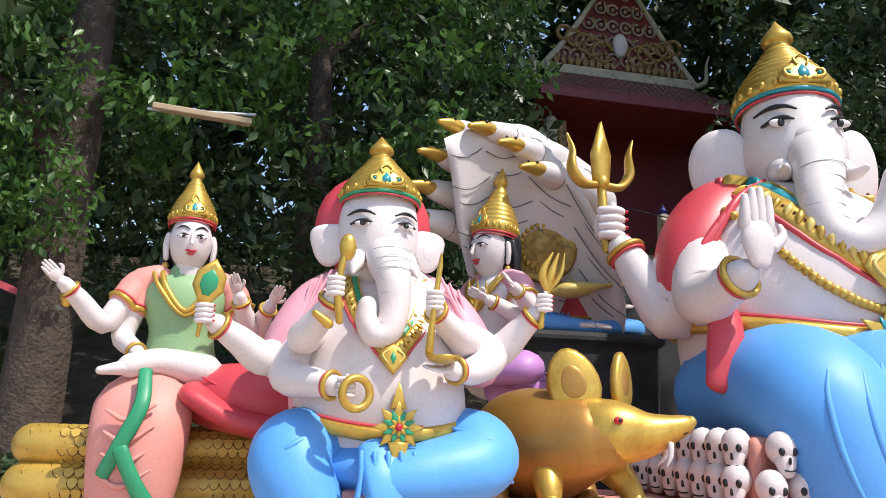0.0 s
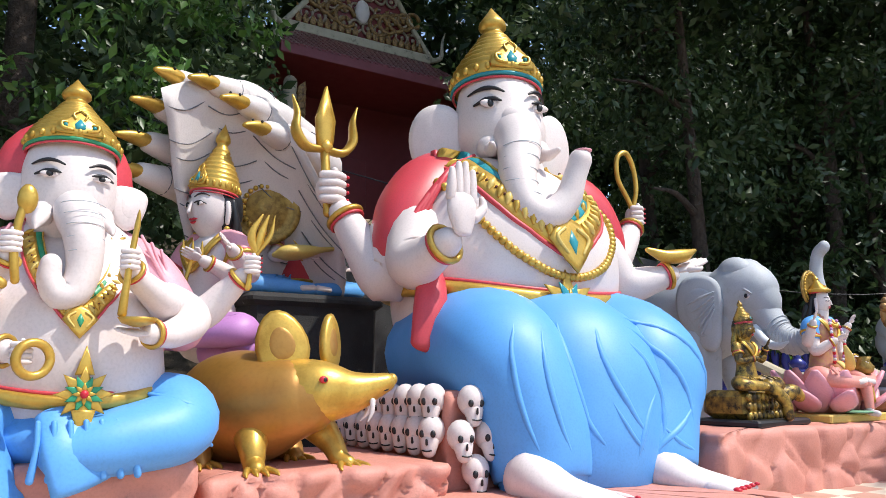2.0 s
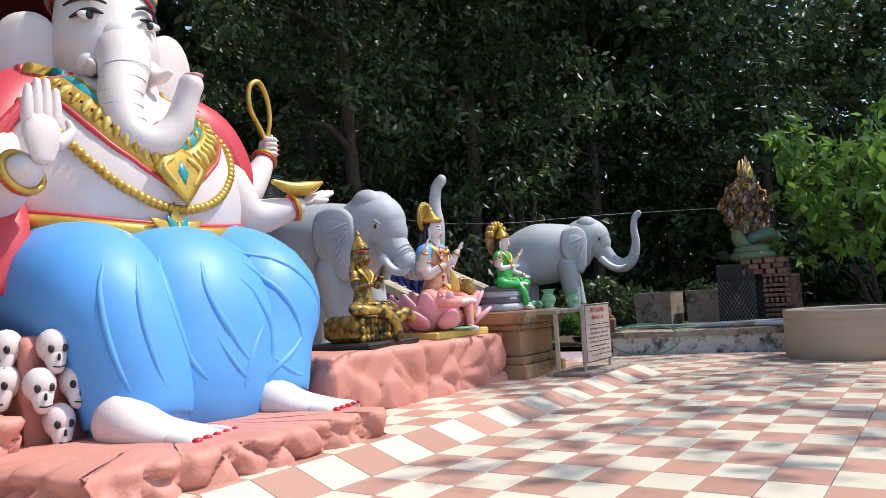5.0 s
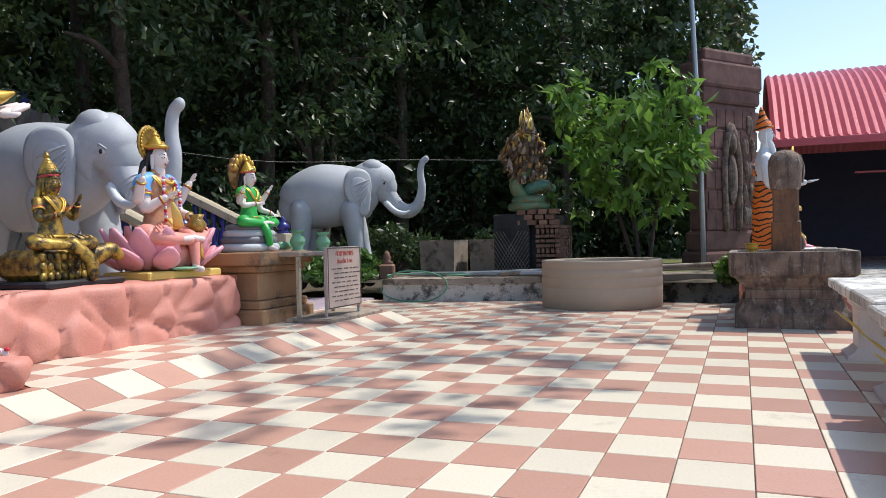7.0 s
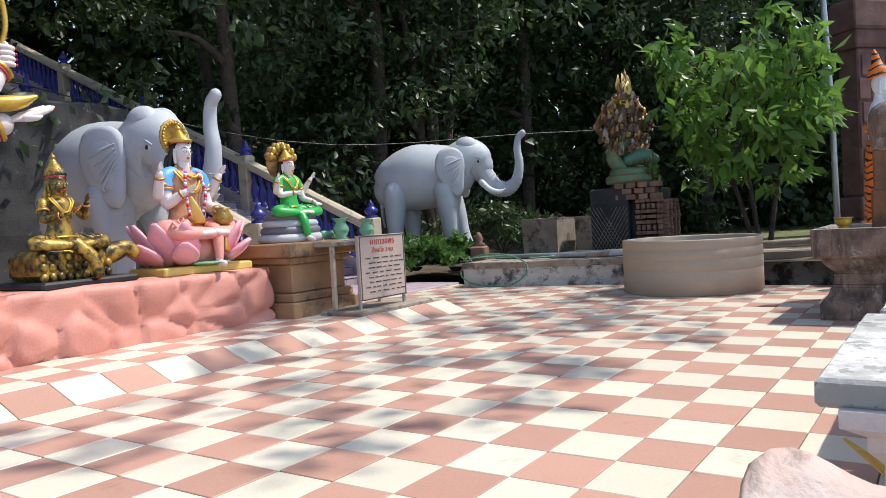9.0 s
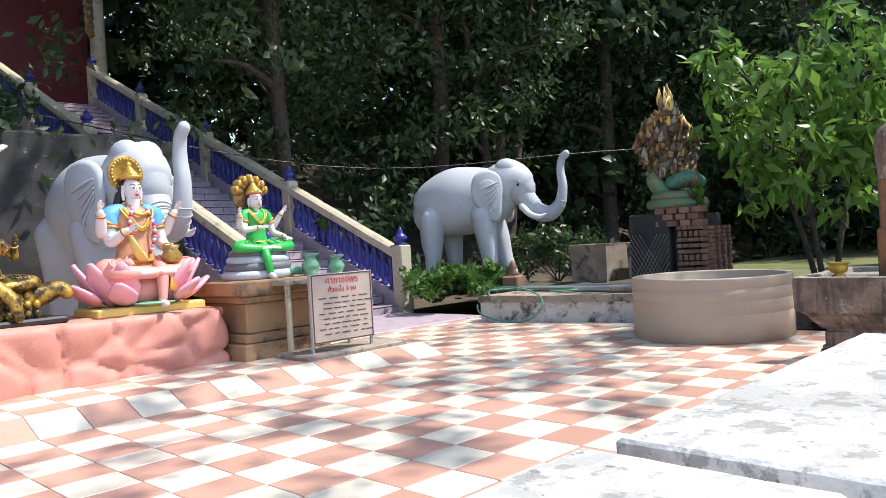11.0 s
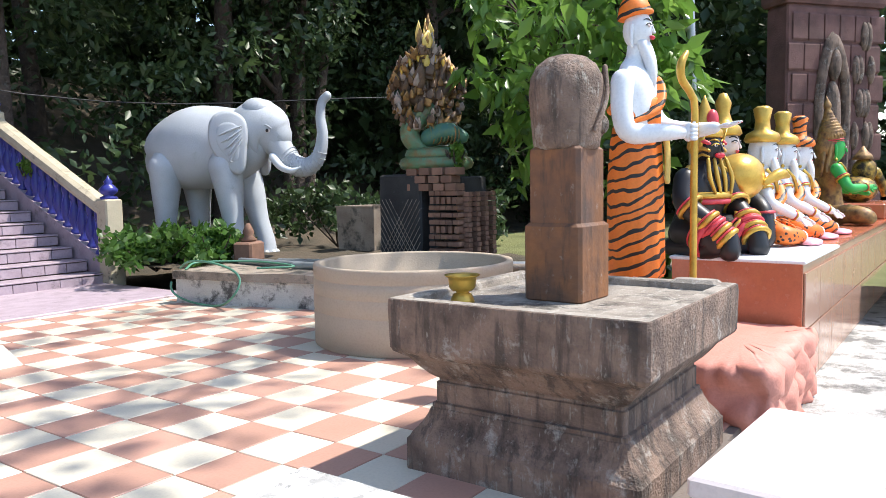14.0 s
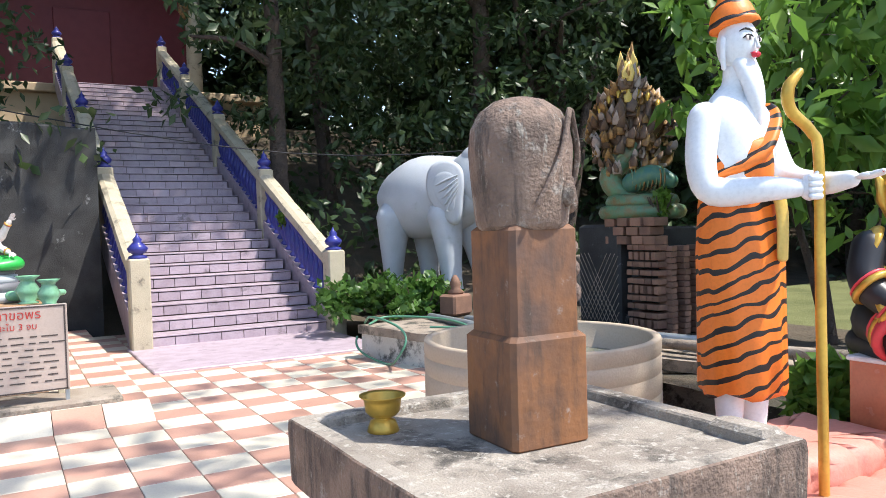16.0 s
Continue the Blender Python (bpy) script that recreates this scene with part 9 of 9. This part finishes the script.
# added crowns above the view, set towards the sun to shade the temple
cs, rs = [], []
for _ in range(190):
    a, q = rng.uniform(0, 6.28), rng.uniform(0, 1) ** 0.5
    cs.append((15.8 + 6.5 * q * math.cos(a), 20.6 + 3.0 * q * math.sin(a), 20.5 + rng.uniform(-1, 1.2)))
    rs.append(np.array([1.2, 1.0, 0.6]) * rng.uniform(0.8, 1.2))
top = new("temple_canopy", leaf_mesh("temple_canopy", cs, rs, 40, 0.6, LEAF_DARK, rng, slim=0.7))
tagged(top, "unseen tree crowns added high over the temple roof to shade it", "foliage", kind="stuff")
cs, rs = [], []
while len(cs) < 1500:
    x = rng.uniform(26, 52)
    y = rng.uniform(2.6, 30)
    z = -0.2 + rng.uniform(0, 1) * 16
    if y > 8 or x > 29:
        cs.append((x, y, z))
        rs.append(np.array([1.2, 1.2, 1.0]) * rng.uniform(0.7, 1.2))
side = new("side_woodland", leaf_mesh("side_woodland", cs, rs, 44, 0.5, LEAF_DARK, rng, slim=0.6))
tagged(side, "dense dark trees beyond the lawn", "foliage", kind="stuff")

# hanging creepers, bushes, planter tree
cs, rs = [], []
for _ in range(70):
    t = rng.random()
    cs.append((-2.3 + rng.normal() * 0.35, 8.1 + rng.normal() * 0.25, 2.6 + 3.2 * t))
    rs.append((0.22, 0.2, 0.28))
ob = new("creeper", leaf_mesh("creeper", cs, rs, 40, 0.13, LEAF_MID, rng, droop=1.2))
tagged(ob, "bright green creeper hanging down the old tree", "creeper", kind="stuff")
cs, rs = [], []
for _ in range(60):
    x = rng.uniform(-1.5, 3.8)
    cs.append((x, 9.0 + rng.normal() * 0.4, 4.2 + rng.uniform(0, 2.8)))
    rs.append((0.4, 0.35, 0.3))
ob = new("leafy_boughs", leaf_mesh("leafy_boughs", cs, rs, 60, 0.17, LEAF_MID, rng, droop=0.8))
tagged(ob, "sunlit leafy boughs at the edge of the wood", "foliage", kind="stuff")


def bush(x, y, z, w, h, seed, label, mat=LEAF_MID, size=0.13, n=26):
    r = np.random.default_rng(seed)
    ob = empty("bush", (x, y, z), label, "bush", "garden bushes")
    s = Sculpt()
    for k in range(7):
        a = r.uniform(0, 6.28)
        s.tube([(x, y, z - 0.05, 0.018), (x + 0.3 * w * math.cos(a), y + 0.3 * w * math.sin(a), z + h * 0.5, 0.012), (x + 0.42 * w * math.cos(a), y + 0.42 * w * math.sin(a), z + h * 0.8, 0.005)], BARK, 5, 3)
    s.part("stems", ob)
    c = [(r.normal() * w * 0.26, r.normal() * w * 0.2, h * (0.25 + 0.6 * r.random())) for _ in range(n)]
    o = new("leaves", leaf_mesh("leaves", c, [(w * 0.16, w * 0.15, h * 0.2)] * n, 46, size, mat, r, droop=0.1, slim=0.6))
    o.parent = ob


bush(15.15, 6.35, 0.25, 1.5, 0.62, 1, "dense leafy green bush below the elephant")
bush(15.75, 5.8, 0.25, 1.2, 0.6, 2, "dense leafy green bush below the elephant")
bush(16.9, 2.2, 1.6, 0.35, 0.3, 3, "small weed growing from the bricks", LEAF_BRIGHT, 0.08, 8)
bush(19.5, 6.8, 0.25, 2.2, 1.3, 4, "shaggy dark bush at the edge of the wood", LEAF_DARK, 0.16, 30)
bush(20.5, 4.4, 0.25, 1.6, 1.0, 5, "low shrub on the lawn's edge", LEAF_DARK, 0.15, 24)
bush(14.95, 9.3, 1.3, 0.6, 0.7, 6, "creeper growing through the balusters", LEAF_BRIGHT, 0.09, 10)
bush(14.9, -1.05, 0.3, 0.5, 0.45, 7, "tuft of grass and weeds by the planter", LEAF_BRIGHT, 0.14, 10)
bush(3.0, 6.9, 0.12, 1.4, 0.35, 8, "low weeds behind the golden rat", LEAF_MID, 0.09, 16)
bush(-1.9, 7.4, 0.05, 1.0, 0.8, 9, "broad-leaved weeds under the creeper tree", LEAF_DARK, 0.16, 16)


def planter_tree():
    r = np.random.default_rng(9)
    x, y, z = 17.6, 0.5, 0.25
    ob = empty("tree", (x, y, z), "small bright green tree with large pointed leaves", "tree")
    s = Sculpt()
    ends = []
    for k, (dx, dy) in enumerate(((-0.12, 0.1), (0.14, -0.15), (0.0, 0.3))):
        p = [(x + dx * 0.4, y + dy * 0.4, z - 0.1, 0.05), (x + dx * 1.2, y + dy * 1.2, z + 0.9, 0.04), (x + dx * 2.2, y + dy * 2.4, z + 2.0, 0.03), (x + dx * 2.6, y + dy * 3.2, z + 3.2, 0.015)]
        s.tube(p, BARK, 8, 4)
        for q in smooth_path(p, 4)[6:]:
            for _ in range(3):
                a = r.uniform(0, 6.28)
                ln = r.uniform(0.3, 0.78)
                e = q[:3] + np.array([math.cos(a) * ln, math.sin(a) * ln, r.uniform(0.0, 0.7)])
                s.tube([(*q[:3], 0.018), (*((q[:3] + e) / 2 + np.array([0, 0, 0.1])), 0.012), (*e, 0.005)], BARK, 5, 3)
                ends.append(e)
    s.part("trunk", ob)
    c, rad = [], []
    for e in ends:
        for _ in range(2):
            c.append(e + r.normal(size=3) * 0.18 - np.array([x, y, z]))
            rad.append((0.24, 0.24, 0.22))
    o = new("crown", leaf_mesh("crown", c, rad, 15, 0.30, LEAF_BRIGHT, r, droop=1.1, slim=0.40))
    o.parent = ob


planter_tree()

# ---- floor tiles nearest the path, piece by piece ----
for i, j, x, y in near:
    p, lean = tile_pose(i, j, x, y)
    light = (i + j) % 2 == 0
    piece("tile", (ramp_w if light else ramp_r) if lean else (tile_w if light else tile_r), court, p, (lean, 0, 0))
